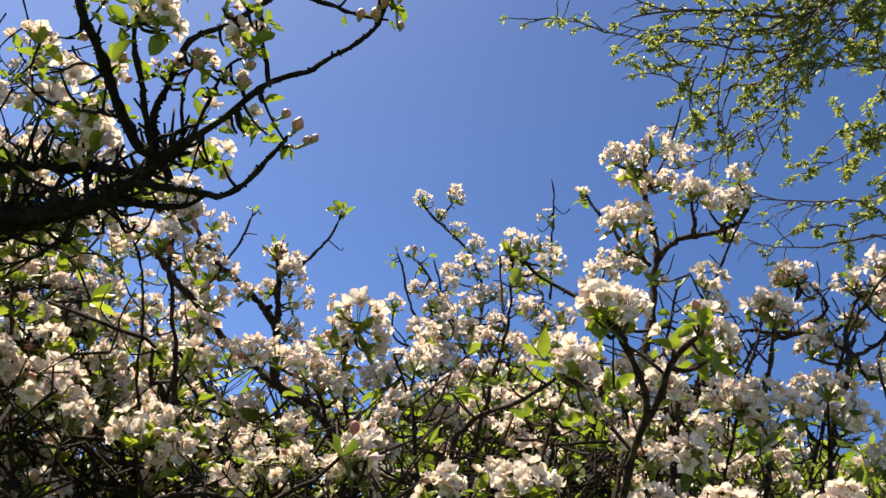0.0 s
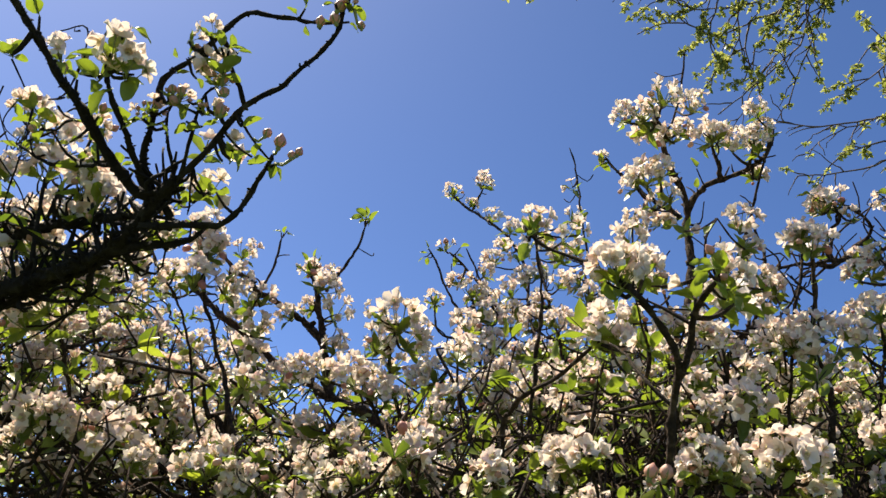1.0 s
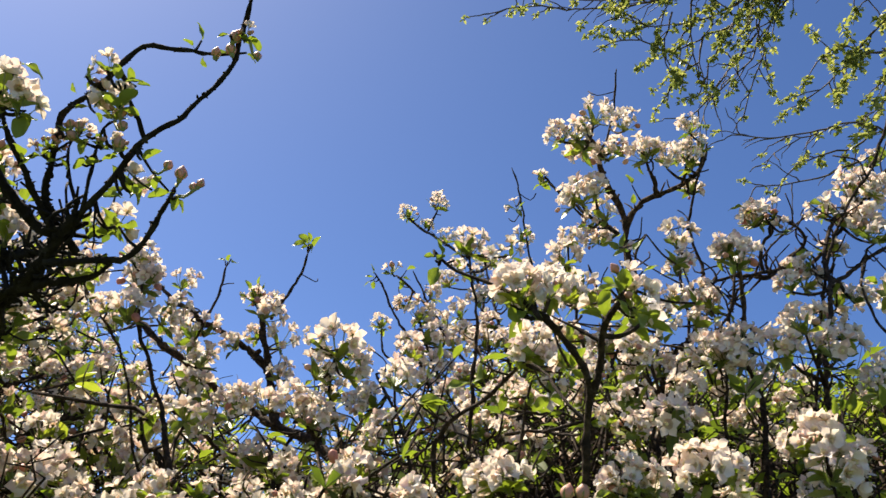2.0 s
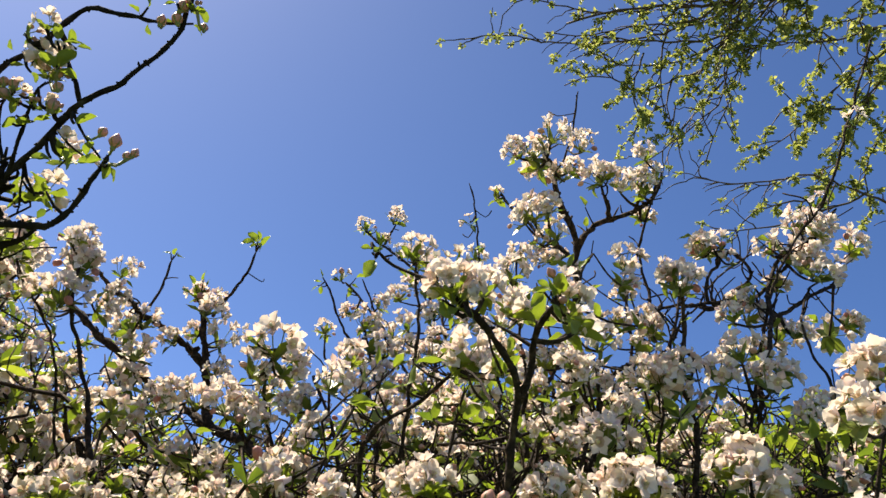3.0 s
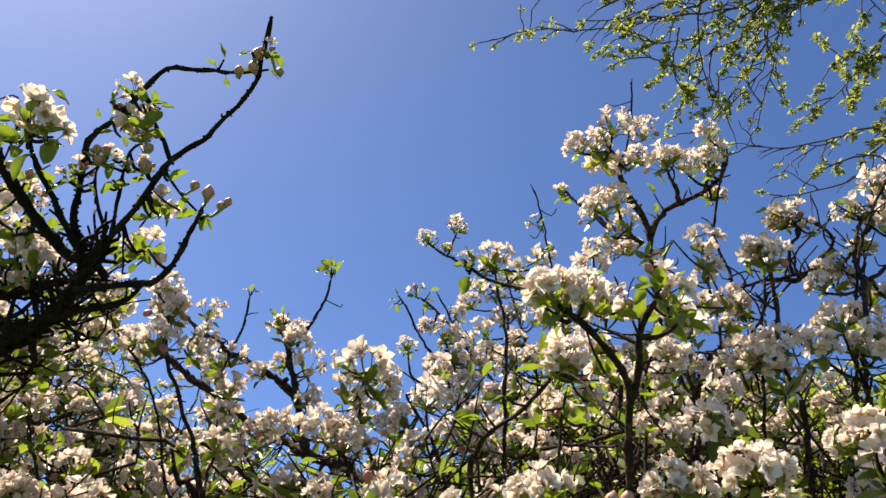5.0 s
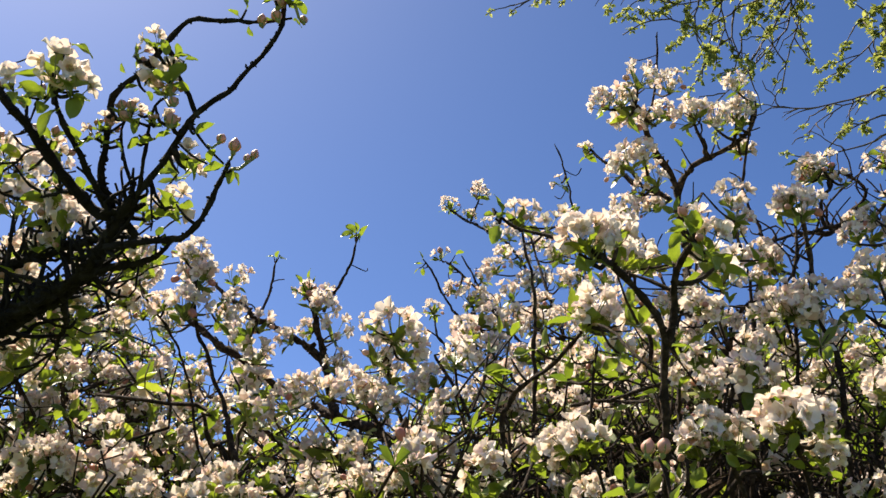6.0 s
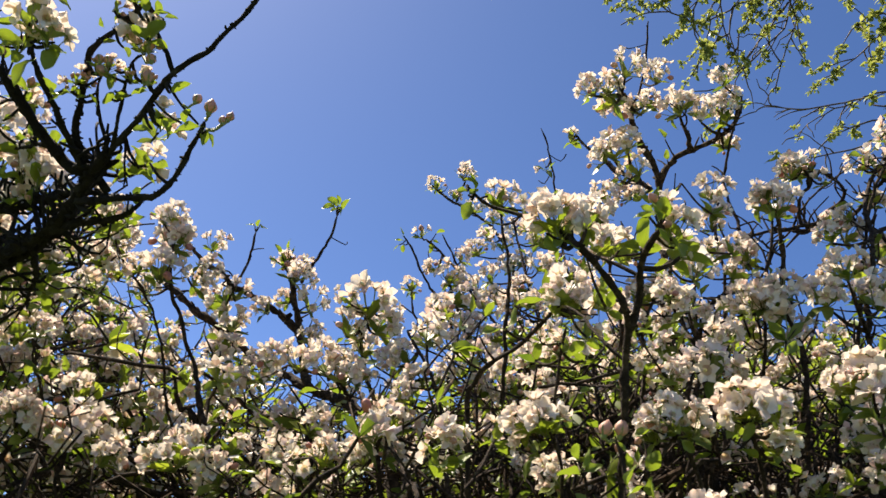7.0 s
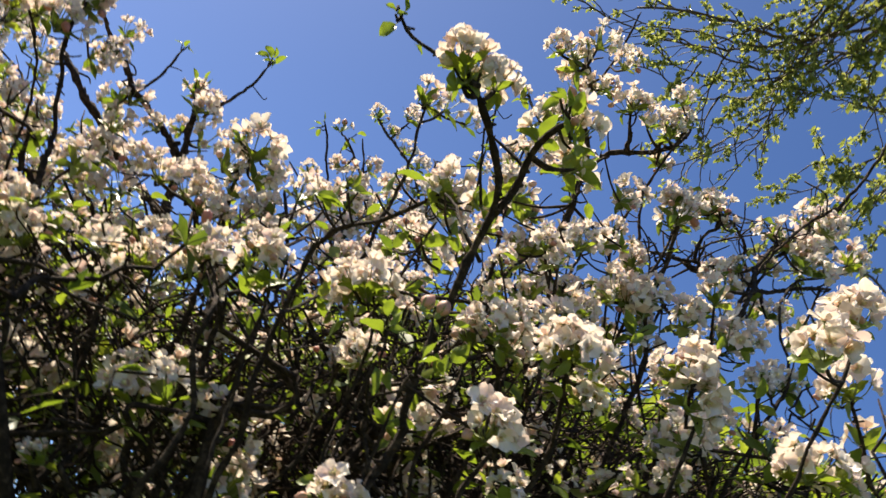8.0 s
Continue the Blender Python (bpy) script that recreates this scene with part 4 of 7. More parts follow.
shoot(apple, 0.0020, 0.0014, [(0.316, 0.946, 1.806), (0.294, 0.960, 1.839), (0.277, 0.994, 1.878), (0.266, 1.007, 1.893)],
      blooms=[((0.292, 1.050, 1.884), 0.035)])
shoot(apple, 0.0028, 0.0015, [(0.420, 1.750, 0.950), (0.345, 1.489, 1.140), (0.270, 1.227, 1.451), (0.244, 1.135, 1.731), (0.254, 1.116, 1.785), (0.261, 1.102, 1.829), (0.266, 1.091, 1.870), (0.272, 1.073, 1.901)],
      blooms=[((0.268, 1.100, 1.893), 0.040), ((0.254, 1.139, 1.924), 0.039), ((0.241, 1.151, 1.901), 0.039), ((0.300, 1.156, 1.903), 0.033)],
      leaves=[((0.272, 1.082, 1.886), (0.184, -0.483, 0.856), 0.024), ((0.282, 1.067, 1.912), (0.508, -0.400, 0.763), 0.022)])
shoot(apple, 0.0039, 0.0021, [(0.420, 1.750, 0.950), (0.418, 1.515, 1.148), (0.416, 1.281, 1.467), (0.415, 1.198, 1.747), (0.415, 1.174, 1.828), (0.427, 1.178, 1.884), (0.446, 1.187, 1.930), (0.486, 1.191, 1.969)],
      blooms=[((0.436, 1.118, 1.887), 0.068), ((0.461, 1.150, 1.936), 0.046), ((0.405, 1.150, 1.928), 0.039), ((0.389, 1.121, 1.875), 0.037), ((0.392, 1.131, 1.859), 0.031), ((0.415, 1.127, 1.968), 0.046), ((0.392, 1.121, 1.976), 0.043)],
      leaves=[((0.357, 1.053, 1.889), (0.984, -0.018, 0.178), 0.029), ((0.390, 1.109, 1.857), (0.869, -0.191, 0.457), 0.027)])
shoot(apple, 0.0024, 0.0017, [(0.299, 1.220, 1.892), (0.355, 1.215, 1.909), (0.403, 1.211, 1.922), (0.444, 1.211, 1.929)])
shoot(apple, 0.0025, 0.0017, [(0.255, 1.268, 1.902), (0.306, 1.270, 1.907), (0.347, 1.223, 1.893)])
shoot(apple, 0.0049, 0.0023, [(0.420, 1.750, 0.950), (0.434, 1.458, 1.118), (0.447, 1.166, 1.407), (0.452, 1.062, 1.687), (0.445, 1.026, 1.729), (0.433, 0.997, 1.756), (0.423, 0.985, 1.776)],
      blooms=[((0.415, 0.967, 1.785), 0.055), ((0.431, 0.958, 1.783), 0.049), ((0.454, 0.976, 1.776), 0.037), ((0.404, 0.987, 1.789), 0.036), ((0.452, 0.986, 1.758), 0.040)],
      leaves=[((0.395, 0.976, 1.767), (-0.984, 0.018, -0.178), 0.033), ((0.415, 0.962, 1.755), (-0.351, 0.448, -0.822), 0.027), ((0.404, 0.969, 1.760), (-0.771, 0.269, -0.577), 0.025), ((0.420, 0.971, 1.739), (0.933, 0.238, -0.269), 0.027)])
shoot(apple, 0.0038, 0.0020, [(0.420, 1.750, 0.950), (0.413, 1.459, 1.113), (0.405, 1.167, 1.396), (0.403, 1.064, 1.676), (0.392, 1.027, 1.718), (0.379, 1.006, 1.743), (0.360, 0.988, 1.761)],
      blooms=[((0.348, 0.969, 1.772), 0.047), ((0.372, 0.973, 1.768), 0.045), ((0.335, 0.975, 1.760), 0.040), ((0.359, 1.088, 1.828), 0.015)],
      leaves=[((0.323, 0.957, 1.749), (-0.941, 0.106, -0.322), 0.024), ((0.333, 0.948, 1.727), (0.508, -0.400, 0.763), 0.031), ((0.366, 0.965, 1.741), (0.757, 0.376, -0.534), 0.024)])
shoot(apple, 0.0024, 0.0014, [(0.420, 1.750, 0.950), (0.369, 1.415, 1.104), (0.318, 1.080, 1.377), (0.300, 0.962, 1.657), (0.305, 0.944, 1.689), (0.303, 0.938, 1.719), (0.298, 0.938, 1.738)],
      leaves=[((0.303, 0.912, 1.703), (-0.076, -0.507, 0.859), 0.030), ((0.300, 0.941, 1.734), (-0.757, -0.376, 0.534), 0.019), ((0.318, 0.897, 1.691), (-0.331, -0.496, 0.803), 0.029), ((0.308, 0.899, 1.687), (0.869, -0.191, 0.457), 0.022)])
shoot(apple, 0.0022, 0.0014, [(0.420, 1.750, 0.950), (0.358, 1.419, 1.104), (0.296, 1.088, 1.378), (0.274, 0.971, 1.658), (0.275, 0.952, 1.690), (0.271, 0.940, 1.710)],
      leaves=[((0.270, 0.923, 1.719), (0.184, -0.483, 0.856), 0.027), ((0.255, 0.929, 1.707), (-0.960, -0.198, 0.197), 0.030), ((0.264, 0.921, 1.723), (-0.162, -0.507, 0.847), 0.020), ((0.280, 0.930, 1.710), (0.941, -0.106, 0.322), 0.023)])
shoot(apple, 0.0026, 0.0016, [(0.420, 1.750, 0.950), (0.357, 1.475, 1.121), (0.294, 1.199, 1.411), (0.272, 1.102, 1.691), (0.265, 1.051, 1.738), (0.253, 1.024, 1.763)],
      blooms=[((0.242, 1.004, 1.776), 0.053), ((0.220, 1.023, 1.779), 0.043), ((0.228, 1.035, 1.761), 0.038)],
      leaves=[((0.257, 0.997, 1.771), (0.941, -0.106, 0.322), 0.023), ((0.262, 1.038, 1.801), (0.184, -0.483, 0.856), 0.019), ((0.279, 1.036, 1.806), (0.771, -0.269, 0.577), 0.028), ((0.290, 1.033, 1.814), (0.984, -0.018, 0.178), 0.024)])
shoot(apple, 0.0024, 0.0015, [(0.420, 1.750, 0.950), (0.315, 1.452, 1.110), (0.210, 1.153, 1.390), (0.173, 1.048, 1.670), (0.168, 1.011, 1.712), (0.161, 0.995, 1.738)],
      blooms=[((0.156, 0.978, 1.749), 0.040), ((0.158, 0.988, 1.731), 0.035), ((0.203, 1.095, 1.793), 0.035), ((0.146, 0.983, 1.737), 0.030)],
      leaves=[((0.171, 0.999, 1.734), (0.508, -0.400, 0.763), 0.023), ((0.148, 1.002, 1.725), (0.489, 0.470, -0.735), 0.026)])
shoot(apple, 0.0036, 0.0024, [(0.420, 1.750, 0.950), (0.233, 1.558, 1.130), (0.046, 1.366, 1.430), (-0.020, 1.298, 1.710), (-0.032, 1.313, 1.781), (-0.053, 1.332, 1.845), (-0.071, 1.365, 1.887)],
      blooms=[((-0.037, 1.326, 1.859), 0.061), ((-0.005, 1.247, 1.800), 0.062), ((-0.072, 1.292, 1.812), 0.058), ((-0.033, 1.252, 1.787), 0.055)],
      leaves=[((-0.015, 1.320, 1.873), (-0.489, -0.470, 0.735), 0.030), ((-0.074, 1.249, 1.786), (-0.858, -0.312, 0.408), 0.041)])
shoot(apple, 0.0036, 0.0024, [(0.420, 1.750, 0.950), (0.192, 1.555, 1.129), (-0.036, 1.360, 1.427), (-0.116, 1.291, 1.707), (-0.137, 1.313, 1.766), (-0.174, 1.339, 1.816), (-0.206, 1.371, 1.856)],
      blooms=[((-0.205, 1.333, 1.821), 0.076), ((-0.224, 1.289, 1.795), 0.073), ((-0.159, 1.301, 1.784), 0.065), ((-0.158, 1.387, 1.836), 0.048)],
      leaves=[((-0.209, 1.286, 1.801), (-0.162, -0.507, 0.847), 0.044), ((-0.173, 1.285, 1.809), (0.869, -0.191, 0.457), 0.036), ((-0.102, 1.254, 1.773), (0.869, -0.191, 0.457), 0.041)])
shoot(near_apple, 0.0155, 0.0042, [(-1.050, 0.950, 1.145), (-0.793, 0.974, 1.409), (-0.536, 0.998, 1.793), (-0.446, 1.007, 1.843), (-0.354, 0.947, 1.860), (-0.270, 0.911, 1.875), (-0.212, 0.876, 1.883), (-0.172, 0.839, 1.894), (-0.146, 0.809, 1.909), (-0.129, 0.795, 1.915)],
      blooms=[((-0.270, 0.906, 1.943), 0.039), ((-0.333, 0.923, 2.004), 0.047), ((-0.289, 1.039, 1.910), 0.037)], twiggy=0.04)
shoot(near_apple, 0.0029, 0.0016, [(-0.129, 0.795, 1.915), (-0.105, 0.776, 1.931), (-0.085, 0.761, 1.950), (-0.069, 0.750, 1.961), (-0.038, 0.733, 1.975), (-0.019, 0.721, 1.989), (0.001, 0.707, 2.005), (0.006, 0.698, 2.022), (0.017, 0.674, 2.045)],
      blooms=[((-0.078, 0.765, 1.934), 0.032), ((-0.090, 0.751, 1.957), 0.018), ((0.015, 0.687, 2.022), 0.017)],
      leaves=[((-0.059, 0.748, 1.947), (0.869, -0.191, 0.457), 0.024), ((-0.055, 0.759, 1.928), (0.508, -0.400, 0.763), 0.018), ((-0.070, 0.765, 1.916), (0.489, 0.470, -0.735), 0.021), ((-0.093, 0.764, 1.914), (-0.984, 0.018, -0.178), 0.020), ((-0.057, 0.765, 1.918), (-0.941, 0.106, -0.322), 0.022), ((0.023, 0.693, 2.013), (0.757, 0.376, -0.534), 0.016), ((-0.005, 0.688, 2.018), (-0.984, 0.018, -0.178), 0.013)])
shoot(near_apple, 0.0020, 0.0015, [(-0.071, 0.751, 1.960), (-0.075, 0.742, 1.975), (-0.083, 0.734, 1.987), (-0.088, 0.729, 1.994)],
      blooms=[((-0.090, 0.722, 1.987), 0.034), ((-0.103, 0.709, 2.008), 0.022)],
      leaves=[((-0.076, 0.718, 1.995), (0.941, -0.106, 0.322), 0.018), ((-0.092, 0.713, 2.002), (-0.162, -0.507, 0.847), 0.018)])
shoot(near_apple, 0.0033, 0.0017, [(-0.145, 0.840, 1.904), (-0.161, 0.817, 1.921), (-0.163, 0.796, 1.934), (-0.154, 0.773, 1.961), (-0.144, 0.751, 1.985), (-0.124, 0.739, 1.995), (-0.100, 0.724, 2.008), (-0.072, 0.709, 2.022), (-0.051, 0.707, 2.020), (-0.031, 0.706, 2.018)],
      blooms=[((-0.105, 0.734, 1.992), 0.027), ((-0.095, 0.738, 1.987), 0.022), ((-0.117, 0.729, 2.010), 0.018), ((-0.149, 0.764, 1.966), 0.018), ((-0.127, 0.760, 1.971), 0.021)],
      leaves=[((-0.027, 0.696, 2.033), (-0.174, -0.536, 0.826), 0.019), ((-0.036, 0.702, 2.025), (-0.707, -0.385, 0.593), 0.013), ((-0.022, 0.711, 2.010), (0.342, 0.512, -0.788), 0.012), ((-0.008, 0.706, 2.018), (1.000, 0.000, 0.000), 0.016), ((0.017, 0.708, 2.015), (0.819, 0.312, -0.481), 0.015), ((-0.133, 0.731, 1.998), (-0.423, -0.494, 0.760), 0.012), ((-0.120, 0.729, 2.001), (0.087, -0.543, 0.835), 0.015), ((-0.087, 0.724, 2.009), (0.174, -0.536, 0.826), 0.017), ((-0.074, 0.729, 2.001), (0.966, -0.141, 0.217), 0.015), ((-0.124, 0.740, 1.983), (0.985, 0.095, -0.146), 0.018), ((-0.110, 0.745, 1.977), (0.707, 0.385, -0.593), 0.013), ((-0.157, 0.770, 1.955), (0.423, 0.494, -0.760), 0.014)])
shoot(near_apple, 0.0036, 0.0015, [(-0.168, 0.836, 1.891), (-0.138, 0.821, 1.884), (-0.110, 0.821, 1.888), (-0.091, 0.813, 1.885), (-0.074, 0.803, 1.895), (-0.060, 0.788, 1.913), (-0.051, 0.780, 1.929), (-0.048, 0.777, 1.934)],
      leaves=[((-0.060, 0.776, 1.925), (-0.941, 0.106, -0.322), 0.025), ((-0.046, 0.780, 1.919), (-0.184, 0.483, -0.856), 0.018), ((-0.038, 0.777, 1.917), (0.633, 0.430, -0.644), 0.018), ((-0.094, 0.804, 1.901), (0.162, 0.507, -0.847), 0.017)])
shoot(near_apple, 0.0047, 0.0024, [(-0.150, 0.816, 1.905), (-0.175, 0.814, 1.916), (-0.195, 0.791, 1.932), (-0.208, 0.768, 1.950), (-0.220, 0.747, 1.963), (-0.232, 0.725, 1.980), (-0.244, 0.703, 1.996), (-0.268, 0.676, 2.019), (-0.296, 0.652, 2.036)],
      blooms=[((-0.264, 0.721, 1.983), 0.025), ((-0.209, 0.784, 1.963), 0.024)])
shoot(near_apple, 0.0029, 0.0017, [(-0.151, 0.814, 1.905), (-0.164, 0.802, 1.919), (-0.169, 0.767, 1.937), (-0.179, 0.743, 1.958), (-0.182, 0.723, 1.971)],
      blooms=[((-0.160, 0.687, 1.970), 0.038), ((-0.150, 0.694, 1.962), 0.039), ((-0.170, 0.705, 1.959), 0.037), ((-0.144, 0.699, 1.954), 0.030)],
      leaves=[((-0.148, 0.712, 1.936), (-0.184, 0.483, -0.856), 0.030), ((-0.178, 0.722, 1.934), (-0.508, 0.400, -0.763), 0.033), ((-0.186, 0.711, 1.951), (-0.997, -0.070, -0.028), 0.022), ((-0.198, 0.715, 1.963), (-0.489, -0.470, 0.735), 0.016), ((-0.165, 0.756, 1.937), (-0.649, 0.340, -0.680), 0.018), ((-0.139, 0.689, 1.977), (0.933, 0.238, -0.269), 0.026)])
shoot(near_apple, 0.0045, 0.0017, [(-0.204, 0.871, 1.883), (-0.174, 0.857, 1.882), (-0.142, 0.848, 1.882), (-0.119, 0.837, 1.884), (-0.108, 0.832, 1.894)],
      blooms=[((-0.147, 0.851, 1.896), 0.025)],
      leaves=[((-0.114, 0.833, 1.892), (-0.011, 0.502, -0.865), 0.015)])
shoot(near_apple, 0.0017, 0.0010, [(-0.129, 0.797, 1.912), (-0.118, 0.776, 1.930), (-0.110, 0.756, 1.955), (-0.103, 0.744, 1.966), (-0.096, 0.741, 1.972)],
      blooms=[((-0.090, 0.734, 1.977), 0.020), ((-0.101, 0.749, 1.958), 0.018), ((-0.092, 0.750, 1.958), 0.016)],
      leaves=[((-0.121, 0.751, 1.952), (-0.351, 0.448, -0.822), 0.020), ((-0.124, 0.758, 1.940), (-0.649, 0.340, -0.680), 0.018), ((-0.096, 0.756, 1.946), (0.941, -0.106, 0.322), 0.018), ((-0.110, 0.758, 1.942), (0.984, -0.018, 0.178), 0.020), ((-0.108, 0.748, 1.960), (-0.489, -0.470, 0.735), 0.014)])
shoot(near_apple, 0.0014, 0.0008, [(-0.138, 0.797, 1.930), (-0.144, 0.778, 1.962), (-0.136, 0.761, 1.972)],
      blooms=[((-0.134, 0.750, 1.972), 0.016), ((-0.126, 0.750, 1.973), 0.014), ((-0.149, 0.755, 1.961), 0.019), ((-0.165, 0.765, 1.961), 0.019)],
      leaves=[((-0.140, 0.765, 1.946), (-0.489, -0.470, 0.735), 0.017), ((-0.147, 0.763, 1.947), (0.869, -0.191, 0.457), 0.014)])
shoot(near_apple, 0.0011, 0.0008, [(-0.109, 0.811, 1.910), (-0.118, 0.804, 1.922), (-0.120, 0.796, 1.934), (-0.126, 0.827, 1.900)],
      blooms=[((-0.109, 0.830, 1.937), 0.035), ((-0.130, 0.848, 1.944), 0.031), ((-0.159, 0.865, 1.950), 0.026)])
shoot(near_apple, 0.0020, 0.0012, [(-0.196, 0.820, 1.941), (-0.259, 0.868, 1.970), (-0.309, 0.900, 1.987), (-0.362, 0.912, 2.018)],
      blooms=[((-0.315, 0.906, 2.035), 0.041), ((-0.368, 0.934, 2.080), 0.037), ((-0.258, 0.867, 2.011), 0.028)],
      leaves=[((-0.242, 0.817, 2.000), (-0.858, -0.312, 0.408), 0.021)])
shoot(near_apple, 0.0017, 0.0009, [(-0.200, 0.796, 1.942), (-0.246, 0.815, 1.983), (-0.291, 0.852, 1.993), (-0.325, 0.871, 1.994)],
      blooms=[((-0.349, 0.889, 2.059), 0.035), ((-0.259, 0.884, 1.982), 0.033)],
      leaves=[((-0.235, 0.808, 1.958), (0.869, -0.191, 0.457), 0.015)])
shoot(near_apple, 0.0025, 0.0012, [(-0.217, 0.879, 1.878), (-0.259, 0.906, 1.944), (-0.315, 0.936, 1.984), (-0.368, 0.962, 2.032)],
      blooms=[((-0.264, 0.891, 1.970), 0.044), ((-0.237, 0.880, 1.952), 0.043), ((-0.316, 0.951, 1.959), 0.041), ((-0.339, 0.964, 1.933), 0.047), ((-0.170, 0.870, 1.920), 0.036)],
      leaves=[((-0.287, 0.893, 1.962), (0.011, -0.502, 0.865), 0.022), ((-0.270, 0.901, 1.951), (0.162, 0.507, -0.847), 0.022)])
shoot(near_apple, 0.0012, 0.0007, [(-0.392, 0.922, 2.096), (-0.326, 0.889, 2.063), (-0.293, 0.854, 2.069), (-0.274, 0.816, 2.096), (-0.290, 0.803, 2.077)],
      blooms=[((-0.259, 0.766, 2.026), 0.030)])
shoot(near_apple, 0.0030, 0.0016, [(-0.233, 0.901, 1.878), (-0.281, 0.995, 1.889), (-0.348, 1.094, 1.908)],
      blooms=[((-0.387, 1.081, 1.924), 0.059), ((-0.326, 1.027, 1.925), 0.044), ((-0.431, 1.137, 1.920), 0.055), ((-0.264, 0.984, 1.909), 0.035)],
      leaves=[((-0.383, 1.151, 1.904), (0.941, -0.106, 0.322), 0.035), ((-0.407, 1.106, 1.878), (0.508, -0.400, 0.763), 0.033), ((-0.328, 1.092, 1.914), (0.997, 0.070, 0.028), 0.033)])
shoot(apple, 0.0025, 0.0015, [(0.420, 1.750, 0.950), (0.416, 1.419, 1.085), (0.411, 1.087, 1.339), (0.409, 0.970, 1.619), (0.391, 0.946, 1.643), (0.374, 0.924, 1.662)],
      blooms=[((0.365, 0.909, 1.669), 0.051), ((0.383, 0.917, 1.673), 0.033)],
      leaves=[((0.293, 1.002, 1.695), (0.588, 0.383, -0.713), 0.026)])
shoot(apple, 0.0034, 0.0021, [(0.420, 1.750, 0.950), (0.528, 1.498, 1.142), (0.637, 1.246, 1.454), (0.675, 1.157, 1.734), (0.652, 1.131, 1.781), (0.624, 1.112, 1.815)],
      blooms=[((0.594, 1.088, 1.821), 0.063), ((0.625, 1.094, 1.847), 0.053), ((0.587, 1.084, 1.767), 0.044)],
      leaves=[((0.587, 1.072, 1.788), (-0.694, 0.386, -0.608), 0.022)])
shoot(apple, 0.0029, 0.0017, [(0.420, 1.750, 0.950), (0.541, 1.434, 1.140), (0.662, 1.119, 1.450), (0.705, 1.007, 1.730), (0.685, 0.991, 1.760), (0.667, 0.982, 1.777)],
      blooms=[((0.648, 0.957, 1.781), 0.058), ((0.692, 0.972, 1.792), 0.045), ((0.645, 0.983, 1.778), 0.040)],
      leaves=[((0.677, 0.964, 1.767), (0.970, 0.084, -0.230), 0.024)])
shoot(apple, 0.0031, 0.0019, [(0.420, 1.750, 0.950), (0.571, 1.451, 1.163), (0.723, 1.152, 1.496), (0.776, 1.046, 1.776), (0.748, 1.021, 1.822), (0.719, 1.002, 1.857), (0.700, 0.993, 1.875)],
      blooms=[((0.679, 0.967, 1.882), 0.060), ((0.673, 0.985, 1.872), 0.037)],
      leaves=[((0.685, 0.973, 1.850), (0.105, 0.494, -0.863), 0.026)])
shoot(apple, 0.0026, 0.0017, [(0.420, 1.750, 0.950), (0.387, 1.475, 1.072), (0.354, 1.201, 1.314), (0.343, 1.104, 1.594), (0.319, 1.111, 1.643), (0.293, 1.116, 1.696), (0.276, 1.120, 1.733)],
      blooms=[((0.260, 1.109, 1.753), 0.050), ((0.320, 1.130, 1.710), 0.044), ((0.258, 1.119, 1.736), 0.033)],
      leaves=[((0.281, 1.024, 1.697), (0.515, 0.410, -0.753), 0.039), ((0.274, 1.129, 1.816), (-0.719, -0.321, 0.617), 0.029), ((0.252, 1.134, 1.810), (-0.997, 0.003, 0.081), 0.023), ((0.301, 1.099, 1.767), (0.694, -0.386, 0.608), 0.024), ((0.328, 1.077, 1.762), (-0.588, -0.383, 0.713), 0.032), ((0.344, 1.074, 1.766), (0.069, -0.502, 0.862), 0.027)])
shoot(apple, 0.0022, 0.0012, [(0.420, 1.750, 0.950), (0.375, 1.428, 1.050), (0.329, 1.106, 1.269), (0.313, 0.992, 1.549), (0.300, 0.982, 1.568), (0.291, 0.976, 1.581)],
      blooms=[((0.285, 0.970, 1.591), 0.050), ((0.308, 0.968, 1.591), 0.033)],
      leaves=[((0.264, 0.992, 1.594), (-0.994, 0.090, -0.070), 0.026)])
shoot(apple, 0.0033, 0.0020, [(0.420, 1.750, 0.950), (0.301, 1.581, 1.046), (0.181, 1.412, 1.263), (0.139, 1.352, 1.543), (0.103, 1.348, 1.592), (0.060, 1.351, 1.651), (0.043, 1.338, 1.676)],
      blooms=[((0.036, 1.327, 1.695), 0.056), ((0.008, 1.329, 1.693), 0.039), ((0.075, 1.328, 1.689), 0.033)],
      leaves=[((0.126, 1.214, 1.683), (0.808, -0.325, 0.492), 0.033), ((-0.014, 1.259, 1.616), (0.808, -0.325, 0.492), 0.033), ((-0.035, 1.343, 1.773), (-0.105, -0.494, 0.863), 0.030), ((0.079, 1.309, 1.722), (-0.276, -0.471, 0.838), 0.033), ((-0.003, 1.307, 1.733), (0.694, -0.386, 0.608), 0.026)])
shoot(apple, 0.0022, 0.0012, [(0.420, 1.750, 0.950), (0.422, 1.415, 1.072), (0.424, 1.079, 1.314), (0.425, 0.961, 1.594), (0.414, 0.948, 1.618), (0.403, 0.939, 1.633)],
      blooms=[((0.398, 0.936, 1.640), 0.029)])
